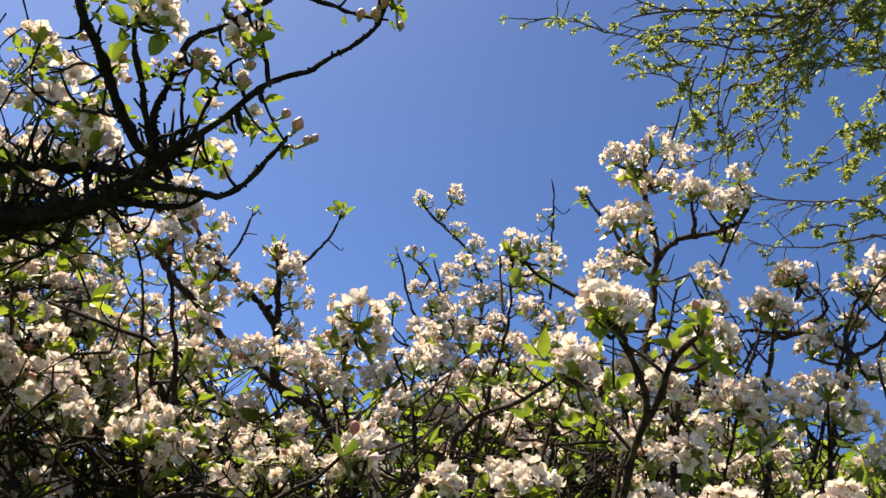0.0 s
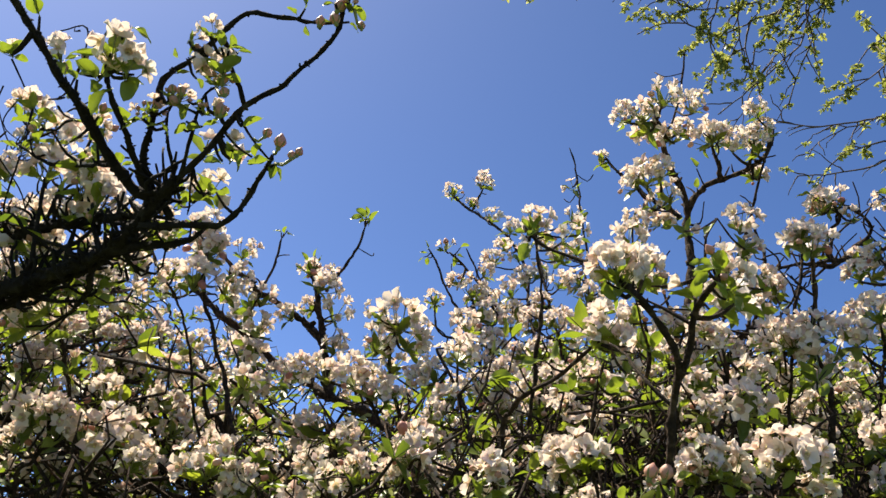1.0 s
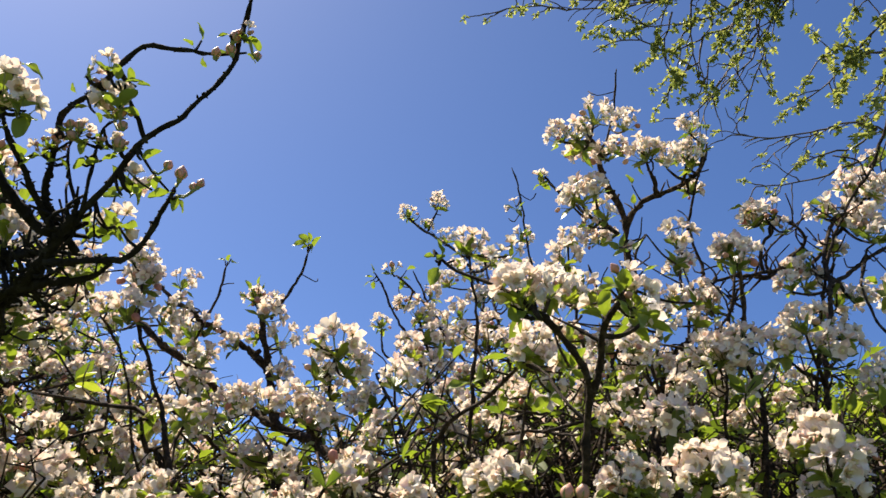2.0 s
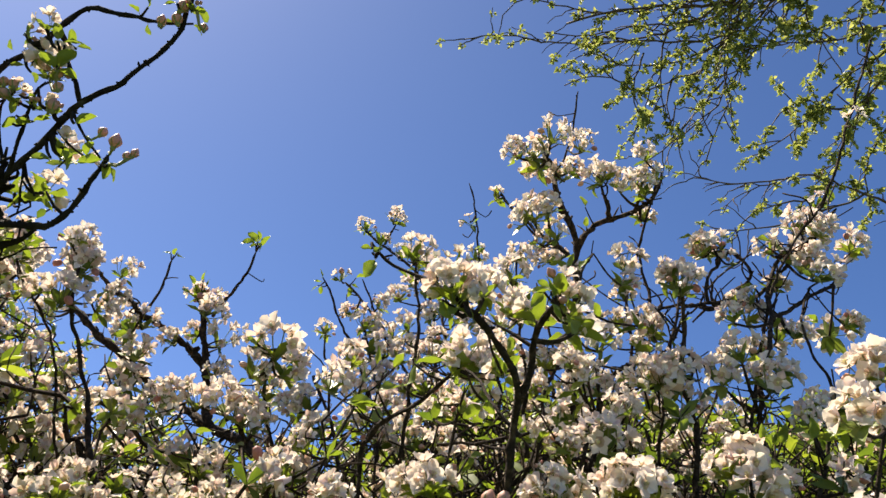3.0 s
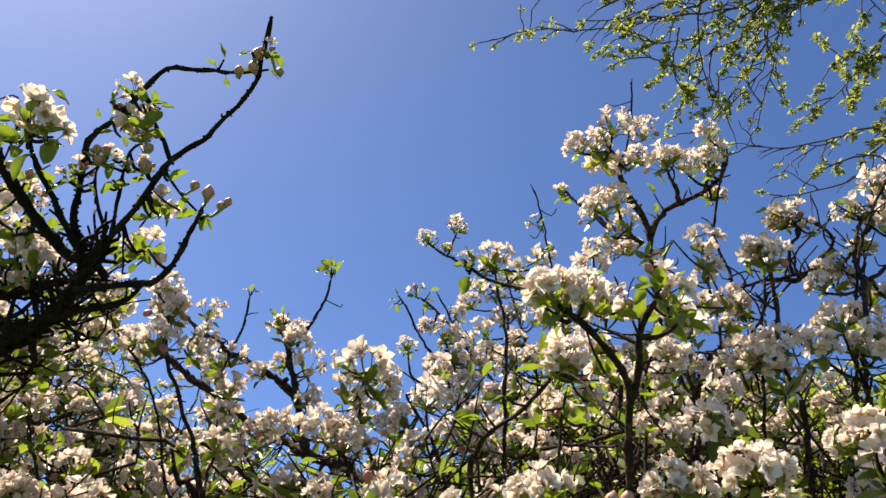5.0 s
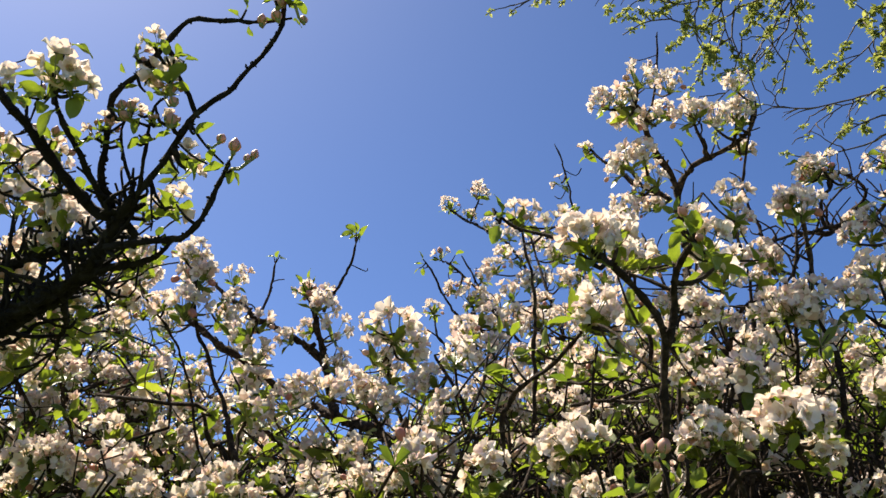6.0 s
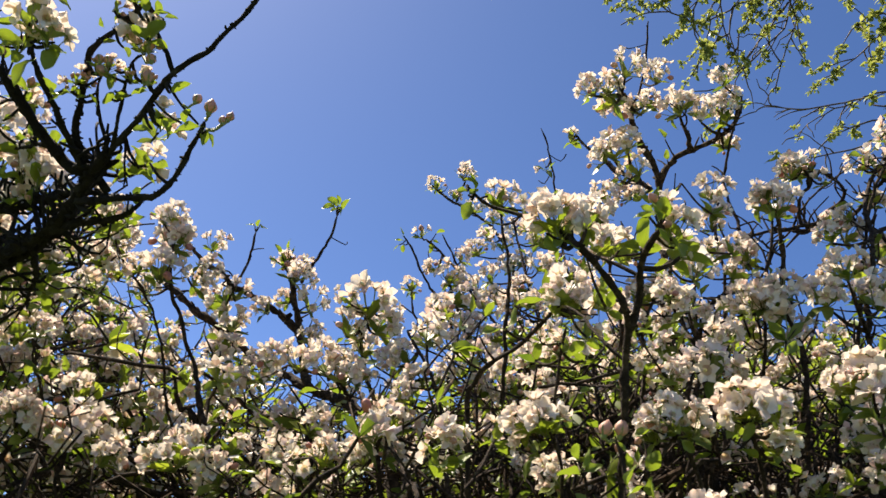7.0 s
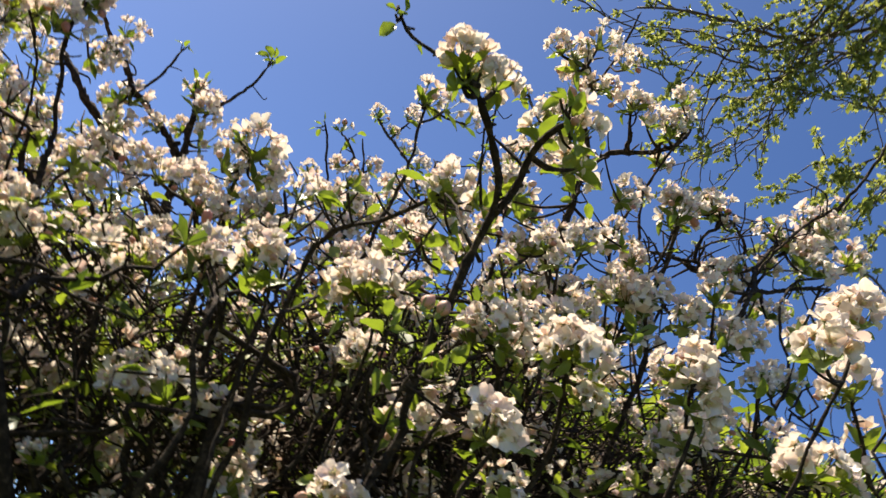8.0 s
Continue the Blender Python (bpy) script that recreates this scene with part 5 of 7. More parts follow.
shoot(apple, 0.0042, 0.0016, [(0.420, 1.750, 0.950), (0.100, 1.618, 1.285), (-0.221, 1.485, 1.740), (-0.334, 1.439, 2.020), (-0.335, 1.361, 2.053), (-0.350, 1.288, 2.077), (-0.365, 1.242, 2.114), (-0.377, 1.204, 2.138)],
      blooms=[((-0.352, 1.222, 2.091), 0.048), ((-0.336, 1.249, 2.106), 0.049), ((-0.377, 1.205, 2.115), 0.048), ((-0.414, 1.273, 2.094), 0.054), ((-0.360, 1.293, 2.066), 0.054), ((-0.442, 1.246, 2.136), 0.050), ((-0.348, 1.334, 2.097), 0.048), ((-0.389, 1.283, 2.080), 0.050)],
      leaves=[((-0.322, 1.243, 2.058), (0.941, -0.106, 0.322), 0.021), ((-0.345, 1.230, 2.078), (-0.489, -0.470, 0.735), 0.021)])
shoot(apple, 0.0042, 0.0016, [(0.420, 1.750, 0.950), (0.019, 1.624, 1.259), (-0.381, 1.497, 1.688), (-0.523, 1.453, 1.968), (-0.531, 1.416, 2.030), (-0.516, 1.344, 2.055), (-0.517, 1.266, 2.091), (-0.519, 1.189, 2.122)],
      blooms=[((-0.518, 1.299, 2.033), 0.058), ((-0.512, 1.362, 2.025), 0.052), ((-0.520, 1.229, 2.053), 0.056), ((-0.486, 1.347, 2.056), 0.052), ((-0.505, 1.159, 2.076), 0.046), ((-0.538, 1.378, 1.995), 0.056), ((-0.543, 1.322, 1.990), 0.050)],
      leaves=[((-0.460, 1.197, 2.018), (0.869, -0.191, 0.457), 0.030), ((-0.430, 1.226, 1.973), (0.984, -0.018, 0.178), 0.038)])
shoot(apple, 0.0044, 0.0015, [(0.420, 1.750, 0.950), (-0.042, 1.579, 1.239), (-0.505, 1.407, 1.649), (-0.668, 1.347, 1.929), (-0.624, 1.262, 1.981), (-0.573, 1.181, 2.028), (-0.517, 1.112, 2.056)],
      blooms=[((-0.517, 1.119, 2.044), 0.058), ((-0.574, 1.189, 2.015), 0.061), ((-0.528, 1.192, 2.016), 0.053), ((-0.560, 1.101, 2.068), 0.058), ((-0.551, 1.221, 1.963), 0.061)])
shoot(apple, 0.0033, 0.0020, [(0.420, 1.750, 0.950), (0.439, 1.537, 1.199), (0.459, 1.325, 1.567), (0.466, 1.249, 1.847), (0.472, 1.281, 1.945), (0.467, 1.282, 2.017), (0.481, 1.302, 2.097)],
      blooms=[((0.460, 1.248, 2.088), 0.055), ((0.505, 1.300, 2.136), 0.050), ((0.438, 1.248, 2.033), 0.046), ((0.462, 1.217, 1.989), 0.044), ((0.484, 1.181, 1.952), 0.041), ((0.427, 1.271, 1.997), 0.046), ((0.518, 1.203, 2.010), 0.051), ((0.560, 1.238, 2.048), 0.046), ((0.540, 1.318, 2.109), 0.037)],
      leaves=[((0.475, 1.242, 2.042), (0.423, -0.494, 0.760), 0.026), ((0.444, 1.235, 2.052), (-0.707, -0.385, 0.593), 0.023), ((0.473, 1.166, 1.976), (0.906, -0.230, 0.354), 0.025)])
shoot(apple, 0.0029, 0.0019, [(0.420, 1.750, 0.950), (0.397, 1.496, 1.181), (0.373, 1.243, 1.532), (0.365, 1.153, 1.812), (0.375, 1.167, 1.882), (0.376, 1.186, 1.945), (0.408, 1.249, 2.031)],
      blooms=[((0.403, 1.246, 2.037), 0.046), ((0.364, 1.175, 1.962), 0.041), ((0.391, 1.145, 1.916), 0.039), ((0.358, 1.109, 1.879), 0.040), ((0.396, 1.114, 1.872), 0.040)],
      leaves=[((0.385, 1.178, 1.958), (0.423, -0.494, 0.760), 0.028)])
shoot(near_apple, 0.0085, 0.0033, [(-1.050, 0.950, 1.145), (-0.793, 0.977, 1.404), (-0.537, 1.003, 1.783), (-0.446, 1.013, 1.833), (-0.367, 0.973, 1.853), (-0.299, 0.944, 1.873), (-0.238, 0.909, 1.882), (-0.191, 0.870, 1.896)], twiggy=0.04)
shoot(near_apple, 0.0067, 0.0033, [(-1.050, 0.950, 1.145), (-0.797, 0.965, 1.457), (-0.544, 0.980, 1.889), (-0.454, 0.985, 1.939), (-0.381, 0.970, 1.936), (-0.310, 0.931, 1.933), (-0.249, 0.896, 1.924), (-0.196, 0.860, 1.913)],
      blooms=[((-0.316, 0.963, 1.938), 0.035), ((-0.345, 0.949, 1.958), 0.035)], twiggy=0.04)
shoot(near_apple, 0.0050, 0.0027, [(-0.191, 0.870, 1.896), (-0.171, 0.840, 1.912), (-0.145, 0.817, 1.914), (-0.127, 0.807, 1.915)], twiggy=0.05)
shoot(near_apple, 0.0035, 0.0014, [(-1.050, 0.950, 1.145), (-0.839, 1.013, 1.473), (-0.628, 1.075, 1.921), (-0.554, 1.097, 1.971), (-0.485, 1.085, 2.002), (-0.429, 1.075, 2.028), (-0.387, 1.060, 2.059), (-0.360, 1.045, 2.090)],
      blooms=[((-0.424, 1.061, 2.012), 0.037), ((-0.390, 1.050, 2.036), 0.039), ((-0.363, 1.035, 2.066), 0.034), ((-0.394, 1.039, 2.095), 0.030)], twiggy=0.09)
shoot(near_apple, 0.0030, 0.0011, [(-1.050, 0.950, 1.145), (-0.854, 1.016, 1.512), (-0.659, 1.083, 1.999), (-0.590, 1.106, 2.049), (-0.531, 1.092, 2.082), (-0.473, 1.074, 2.121), (-0.436, 1.059, 2.154)],
      blooms=[((-0.469, 1.061, 2.086), 0.041), ((-0.453, 1.052, 2.123), 0.038), ((-0.443, 1.055, 2.160), 0.031), ((-0.480, 1.048, 2.165), 0.031)], twiggy=0.09)
shoot(near_apple, 0.0039, 0.0016, [(-1.050, 0.950, 1.145), (-0.870, 1.068, 1.455), (-0.691, 1.186, 1.886), (-0.628, 1.227, 1.936), (-0.536, 1.218, 1.965), (-0.460, 1.208, 1.993), (-0.407, 1.200, 2.014), (-0.361, 1.200, 2.022)],
      blooms=[((-0.475, 1.177, 1.946), 0.042), ((-0.456, 1.194, 1.978), 0.037), ((-0.411, 1.188, 1.996), 0.037), ((-0.344, 1.176, 2.026), 0.032), ((-0.448, 1.176, 2.011), 0.032)],
      leaves=[((-0.388, 1.183, 1.948), (0.869, -0.191, 0.457), 0.029)], twiggy=0.09)
shoot(apple, 0.0098, 0.0059, [(0.420, 1.750, 0.950), (-0.064, 1.670, 1.200), (-0.548, 1.590, 1.571), (-0.718, 1.562, 1.851), (-0.643, 1.569, 1.910), (-0.586, 1.573, 1.951), (-0.519, 1.585, 1.980), (-0.454, 1.582, 1.995)],
      blooms=[((-0.606, 1.528, 1.926), 0.065), ((-0.556, 1.546, 1.962), 0.057), ((-0.518, 1.549, 2.003), 0.053)], twiggy=0.06)
shoot(apple, 0.0076, 0.0032, [(0.420, 1.750, 0.950), (-0.105, 1.696, 1.290), (-0.630, 1.642, 1.749), (-0.816, 1.624, 2.029), (-0.732, 1.603, 2.076), (-0.671, 1.605, 2.122), (-0.612, 1.621, 2.164), (-0.537, 1.615, 2.184)],
      blooms=[((-0.711, 1.589, 2.104), 0.062), ((-0.649, 1.578, 2.133), 0.062), ((-0.597, 1.566, 2.161), 0.062), ((-0.545, 1.559, 2.180), 0.052)], twiggy=0.07)
shoot(apple, 0.0033, 0.0018, [(0.420, 1.750, 0.950), (0.437, 1.534, 1.228), (0.454, 1.318, 1.626), (0.460, 1.241, 1.906), (0.437, 1.228, 1.972), (0.421, 1.207, 2.029), (0.422, 1.184, 2.088), (0.419, 1.164, 2.124), (0.434, 1.158, 2.152)],
      blooms=[((0.446, 1.169, 2.033), 0.052), ((0.411, 1.197, 2.048), 0.032), ((0.407, 1.206, 2.032), 0.032), ((0.381, 1.234, 2.025), 0.051), ((0.344, 1.248, 2.104), 0.065), ((0.340, 1.277, 2.055), 0.046), ((0.400, 1.337, 2.146), 0.041), ((0.493, 1.215, 2.149), 0.042), ((0.521, 1.239, 2.106), 0.038), ((0.423, 1.293, 2.219), 0.037)],
      leaves=[((0.422, 1.148, 2.131), (0.558, -0.436, 0.706), 0.030), ((0.406, 1.172, 2.091), (-0.994, 0.090, -0.070), 0.028), ((0.408, 1.180, 2.077), (-0.694, 0.386, -0.608), 0.028), ((0.440, 1.162, 2.104), (0.898, -0.253, 0.361), 0.028), ((0.444, 1.179, 2.075), (0.588, 0.383, -0.713), 0.032), ((0.339, 1.230, 2.036), (0.276, 0.471, -0.838), 0.029)])
shoot(apple, 0.0035, 0.0018, [(0.420, 1.750, 0.950), (0.439, 1.618, 1.257), (0.458, 1.485, 1.684), (0.464, 1.439, 1.964), (0.435, 1.419, 2.040), (0.432, 1.414, 2.110), (0.417, 1.410, 2.178), (0.396, 1.398, 2.240)],
      blooms=[((0.421, 1.368, 2.091), 0.041), ((0.388, 1.382, 2.069), 0.050), ((0.450, 1.333, 2.048), 0.048), ((0.378, 1.362, 2.004), 0.052), ((0.485, 1.332, 2.047), 0.048), ((0.424, 1.321, 1.971), 0.053)],
      leaves=[((0.370, 1.364, 2.102), (0.439, 0.433, -0.787), 0.030), ((0.421, 1.341, 2.036), (0.829, 0.249, -0.502), 0.029), ((0.385, 1.351, 2.022), (0.276, 0.471, -0.838), 0.029)])
shoot(apple, 0.0048, 0.0025, [(0.420, 1.750, 0.950), (0.442, 1.562, 1.258), (0.464, 1.374, 1.685), (0.472, 1.308, 1.965), (0.493, 1.290, 2.040), (0.540, 1.298, 2.072), (0.578, 1.305, 2.086), (0.593, 1.300, 2.096), (0.649, 1.356, 2.109)],
      blooms=[((0.529, 1.269, 2.041), 0.055), ((0.574, 1.265, 2.055), 0.052), ((0.582, 1.278, 2.033), 0.046), ((0.678, 1.360, 2.106), 0.058), ((0.560, 1.328, 2.143), 0.043), ((0.515, 1.292, 2.000), 0.044), ((0.554, 1.339, 2.025), 0.044), ((0.573, 1.350, 2.008), 0.040), ((0.628, 1.338, 2.037), 0.048)],
      leaves=[((0.566, 1.293, 2.104), (0.508, -0.400, 0.763), 0.029), ((0.582, 1.293, 2.108), (-0.162, -0.507, 0.847), 0.025), ((0.588, 1.257, 1.971), (0.162, 0.507, -0.847), 0.029), ((0.652, 1.336, 2.045), (0.984, -0.018, 0.178), 0.032)])
shoot(apple, 0.0039, 0.0018, [(0.420, 1.750, 0.950), (0.520, 1.629, 1.236), (0.620, 1.507, 1.643), (0.655, 1.465, 1.923), (0.667, 1.471, 2.014), (0.698, 1.470, 2.079), (0.715, 1.467, 2.127)],
      blooms=[((0.689, 1.409, 2.024), 0.050), ((0.631, 1.413, 2.008), 0.046), ((0.635, 1.390, 1.948), 0.048), ((0.728, 1.440, 2.075), 0.052), ((0.606, 1.419, 1.993), 0.041), ((0.714, 1.427, 1.996), 0.050)],
      leaves=[((0.656, 1.415, 2.009), (0.508, -0.400, 0.763), 0.030)])
shoot(apple, 0.0035, 0.0018, [(0.420, 1.750, 0.950), (0.467, 1.625, 1.235), (0.514, 1.500, 1.639), (0.531, 1.456, 1.919), (0.529, 1.446, 1.977), (0.564, 1.455, 2.026), (0.600, 1.468, 2.069)],
      blooms=[((0.493, 1.376, 1.951), 0.040), ((0.557, 1.416, 1.992), 0.041), ((0.453, 1.358, 1.977), 0.044), ((0.501, 1.349, 1.999), 0.048), ((0.524, 1.391, 1.931), 0.048)],
      leaves=[((0.448, 1.326, 1.932), (0.508, -0.400, 0.763), 0.027)], twiggy=0.05)
shoot(apple, 0.0033, 0.0021, [(0.420, 1.750, 0.950), (0.484, 1.555, 1.306), (0.548, 1.361, 1.782), (0.570, 1.292, 2.062), (0.584, 1.284, 2.130), (0.590, 1.275, 2.182), (0.586, 1.266, 2.196)],
      blooms=[((0.588, 1.261, 2.203), 0.065)],
      leaves=[((0.570, 1.277, 2.177), (0.039, 0.542, -0.839), 0.030)], twiggy=0.05)
shoot(apple, 0.0042, 0.0023, [(0.420, 1.750, 0.950), (0.483, 1.600, 1.364), (0.545, 1.449, 1.897), (0.567, 1.396, 2.177), (0.671, 1.369, 2.224), (0.744, 1.360, 2.240), (0.800, 1.346, 2.301), (0.841, 1.326, 2.352), (0.884, 1.315, 2.407)],
      blooms=[((0.782, 1.345, 2.172), 0.060), ((0.729, 1.331, 2.192), 0.052), ((0.776, 1.346, 2.264), 0.054), ((0.819, 1.321, 2.303), 0.072), ((0.714, 1.365, 2.231), 0.045), ((0.830, 1.289, 2.262), 0.069), ((0.839, 1.292, 2.350), 0.054)],
      leaves=[((0.731, 1.351, 2.254), (0.465, -0.471, 0.749), 0.031)], twiggy=0.06)
shoot(apple, 0.0031, 0.0018, [(0.671, 1.369, 2.224), (0.663, 1.346, 2.259), (0.683, 1.331, 2.282), (0.666, 1.319, 2.300)],
      blooms=[((0.648, 1.317, 2.303), 0.061), ((0.693, 1.326, 2.290), 0.036)],
      leaves=[((0.616, 1.312, 2.309), (-0.991, -0.091, 0.102), 0.032), ((0.662, 1.331, 2.281), (0.534, 0.468, -0.704), 0.032)], twiggy=0.05)
shoot(apple, 0.0039, 0.0022, [(0.420, 1.750, 0.950), (0.547, 1.575, 1.320), (0.674, 1.399, 1.810), (0.719, 1.337, 2.090), (0.734, 1.319, 2.156), (0.752, 1.308, 2.229), (0.786, 1.295, 2.306), (0.833, 1.277, 2.372)],
      blooms=[((0.722, 1.315, 2.125), 0.058), ((0.677, 1.319, 2.116), 0.050), ((0.760, 1.328, 2.106), 0.050)],
      leaves=[((0.741, 1.292, 2.161), (0.740, -0.351, 0.574), 0.030)], twiggy=0.06)
shoot(apple, 0.0031, 0.0015, [(0.420, 1.750, 0.950), (0.311, 1.553, 1.063), (0.202, 1.355, 1.295), (0.163, 1.286, 1.575), (0.121, 1.264, 1.616), (0.089, 1.264, 1.640), (0.070, 1.257, 1.653)],
      blooms=[((0.056, 1.241, 1.661), 0.074), ((0.076, 1.358, 1.738), 0.041), ((0.016, 1.233, 1.559), 0.044)],
      leaves=[((0.125, 1.212, 1.685), (0.694, -0.386, 0.608), 0.026), ((-0.018, 1.260, 1.616), (0.898, -0.253, 0.361), 0.026), ((0.077, 1.262, 1.703), (-0.276, -0.471, 0.838), 0.028), ((0.029, 1.275, 1.684), (-0.105, -0.494, 0.863), 0.025), ((-0.041, 1.352, 1.758), (-0.588, -0.383, 0.713), 0.031), ((-0.019, 1.358, 1.745), (0.898, -0.253, 0.361), 0.035), ((0.081, 1.252, 1.640), (0.588, 0.383, -0.713), 0.027)])
shoot(apple, 0.0033, 0.0015, [(0.420, 1.750, 0.950), (0.378, 1.596, 1.107), (0.337, 1.443, 1.384), (0.322, 1.388, 1.664), (0.304, 1.355, 1.723), (0.293, 1.347, 1.778), (0.265, 1.356, 1.825), (0.253, 1.363, 1.873)],
      blooms=[((0.248, 1.358, 1.882), 0.045), ((0.243, 1.358, 1.823), 0.044), ((0.308, 1.311, 1.798), 0.048), ((0.242, 1.391, 1.766), 0.044), ((0.099, 1.412, 1.841), 0.046), ((0.157, 1.409, 1.842), 0.038)],
      leaves=[((0.272, 1.338, 1.855), (0.069, -0.502, 0.862), 0.029), ((0.261, 1.328, 1.773), (0.829, 0.249, -0.502), 0.028), ((0.207, 1.372, 1.801), (-0.829, -0.249, 0.502), 0.026), ((0.202, 1.384, 1.882), (0.069, -0.502, 0.862), 0.027)], twiggy=0.05)
shoot(apple, 0.0042, 0.0022, [(0.420, 1.750, 0.950), (0.316, 1.656, 1.245), (0.212, 1.562, 1.661), (0.176, 1.529, 1.941), (0.167, 1.587, 2.039), (0.147, 1.644, 2.137), (0.125, 1.662, 2.203), (0.108, 1.684, 2.262)],
      blooms=[((0.108, 1.676, 2.277), 0.066), ((0.141, 1.655, 2.217), 0.070), ((0.096, 1.614, 2.180), 0.067), ((0.157, 1.634, 2.155), 0.067), ((0.118, 1.598, 2.112), 0.070), ((0.177, 1.568, 2.072), 0.068), ((0.139, 1.531, 2.032), 0.065), ((0.081, 1.552, 2.086), 0.058), ((0.189, 1.666, 2.205), 0.059)],
      leaves=[((0.116, 1.626, 2.163), (0.508, -0.400, 0.763), 0.031), ((0.158, 1.567, 2.072), (-0.489, -0.470, 0.735), 0.033), ((0.140, 1.499, 1.986), (0.869, -0.191, 0.457), 0.032)], twiggy=0.05)
shoot(apple, 0.0039, 0.0021, [(0.420, 1.750, 0.950), (0.351, 1.613, 1.238), (0.282, 1.477, 1.646), (0.258, 1.428, 1.926), (0.253, 1.493, 2.013), (0.235, 1.558, 2.099), (0.225, 1.624, 2.184)],
      blooms=[((0.235, 1.553, 2.108), 0.058), ((0.253, 1.480, 2.036), 0.058), ((0.212, 1.486, 2.019), 0.058), ((0.267, 1.408, 1.962), 0.054), ((0.228, 1.457, 1.971), 0.056), ((0.293, 1.483, 2.037), 0.049), ((0.198, 1.601, 2.118), 0.055), ((0.302, 1.634, 2.177), 0.052), ((0.266, 1.619, 2.199), 0.052)],
      leaves=[((0.239, 1.488, 2.020), (0.508, -0.400, 0.763), 0.031), ((0.210, 1.452, 1.978), (-0.489, -0.470, 0.735), 0.031), ((0.270, 1.519, 2.072), (0.869, -0.191, 0.457), 0.028)], twiggy=0.05)
shoot(apple, 0.0044, 0.0025, [(0.420, 1.750, 0.950), (0.401, 1.701, 1.329), (0.383, 1.653, 1.828), (0.376, 1.635, 2.108), (0.362, 1.687, 2.217), (0.349, 1.746, 2.315), (0.339, 1.800, 2.421)],
      blooms=[((0.347, 1.743, 2.320), 0.065), ((0.316, 1.774, 2.366), 0.060), ((0.361, 1.664, 2.256), 0.061), ((0.340, 1.679, 2.231), 0.066), ((0.383, 1.729, 2.343), 0.059), ((0.290, 1.837, 2.456), 0.058), ((0.324, 1.826, 2.475), 0.054), ((0.260, 1.865, 2.508), 0.053)],
      leaves=[((0.324, 1.669, 2.248), (0.266, -0.488, 0.831), 0.031), ((0.357, 1.726, 2.348), (-0.702, -0.358, 0.616), 0.031)], twiggy=0.05)
shoot(apple, 0.0029, 0.0016, [(0.420, 1.750, 0.950), (0.417, 1.549, 1.098), (0.414, 1.349, 1.367), (0.413, 1.278, 1.647), (0.402, 1.274, 1.694), (0.377, 1.260, 1.742)],
      blooms=[((0.362, 1.238, 1.761), 0.067), ((0.376, 1.296, 1.819), 0.041), ((0.364, 1.284, 1.741), 0.039)],
      leaves=[((0.383, 1.241, 1.754), (0.558, -0.436, 0.706), 0.025), ((0.346, 1.263, 1.779), (-0.829, -0.249, 0.502), 0.024)])
shoot(apple, 0.0023, 0.0014, [(0.420, 1.750, 0.950), (0.446, 1.501, 1.095), (0.472, 1.251, 1.359), (0.482, 1.163, 1.639), (0.464, 1.147, 1.669), (0.453, 1.137, 1.686)],
      blooms=[((0.446, 1.130, 1.701), 0.053), ((0.487, 1.207, 1.763), 0.037), ((0.522, 1.206, 1.762), 0.037), ((0.441, 1.225, 1.736), 0.034)],
      leaves=[((0.467, 1.130, 1.697), (0.694, -0.386, 0.608), 0.028), ((0.438, 1.139, 1.685), (-0.997, 0.003, 0.081), 0.024)])
shoot(apple, 0.0028, 0.0015, [(0.420, 1.750, 0.950), (0.508, 1.505, 1.139), (0.596, 1.261, 1.447), (0.627, 1.175, 1.727), (0.614, 1.162, 1.770), (0.602, 1.149, 1.794)],
      blooms=[((0.588, 1.138, 1.814), 0.045), ((0.605, 1.125, 1.795), 0.050), ((0.592, 1.189, 1.784), 0.040), ((0.565, 1.218, 1.778), 0.041), ((0.626, 1.149, 1.852), 0.044)],
      leaves=[((0.578, 1.146, 1.802), (-0.970, -0.084, 0.230), 0.024), ((0.620, 1.136, 1.774), (0.829, 0.249, -0.502), 0.026)])
shoot(apple, 0.0029, 0.0014, [(0.420, 1.750, 0.950), (0.445, 1.561, 1.171), (0.469, 1.372, 1.513), (0.478, 1.306, 1.793), (0.457, 1.281, 1.838), (0.438, 1.267, 1.864)],
      blooms=[((0.420, 1.257, 1.883), 0.048), ((0.451, 1.256, 1.882), 0.038)],
      leaves=[((0.457, 1.269, 1.858), (0.406, -0.473, 0.782), 0.026), ((0.418, 1.271, 1.859), (-0.997, 0.003, 0.081), 0.025)])
shoot(apple, 0.0053, 0.0026, [(0.420, 1.750, 0.950), (-0.008, 1.789, 1.106), (-0.435, 1.828, 1.382), (-0.586, 1.842, 1.662), (-0.542, 1.825, 1.750), (-0.511, 1.798, 1.836), (-0.532, 1.779, 1.868)],
      blooms=[((-0.548, 1.768, 1.888), 0.078), ((-0.476, 1.768, 1.847), 0.072), ((-0.539, 1.752, 1.815), 0.070), ((-0.440, 1.714, 1.780), 0.073), ((-0.491, 1.731, 1.752), 0.073), ((-0.384, 1.752, 1.814), 0.065), ((-0.441, 1.767, 1.888), 0.062)],
      leaves=[((-0.501, 1.760, 1.860), (0.266, -0.488, 0.831), 0.035), ((-0.482, 1.710, 1.788), (-0.702, -0.358, 0.616), 0.035), ((-0.428, 1.747, 1.822), (0.712, -0.357, 0.605), 0.034)])
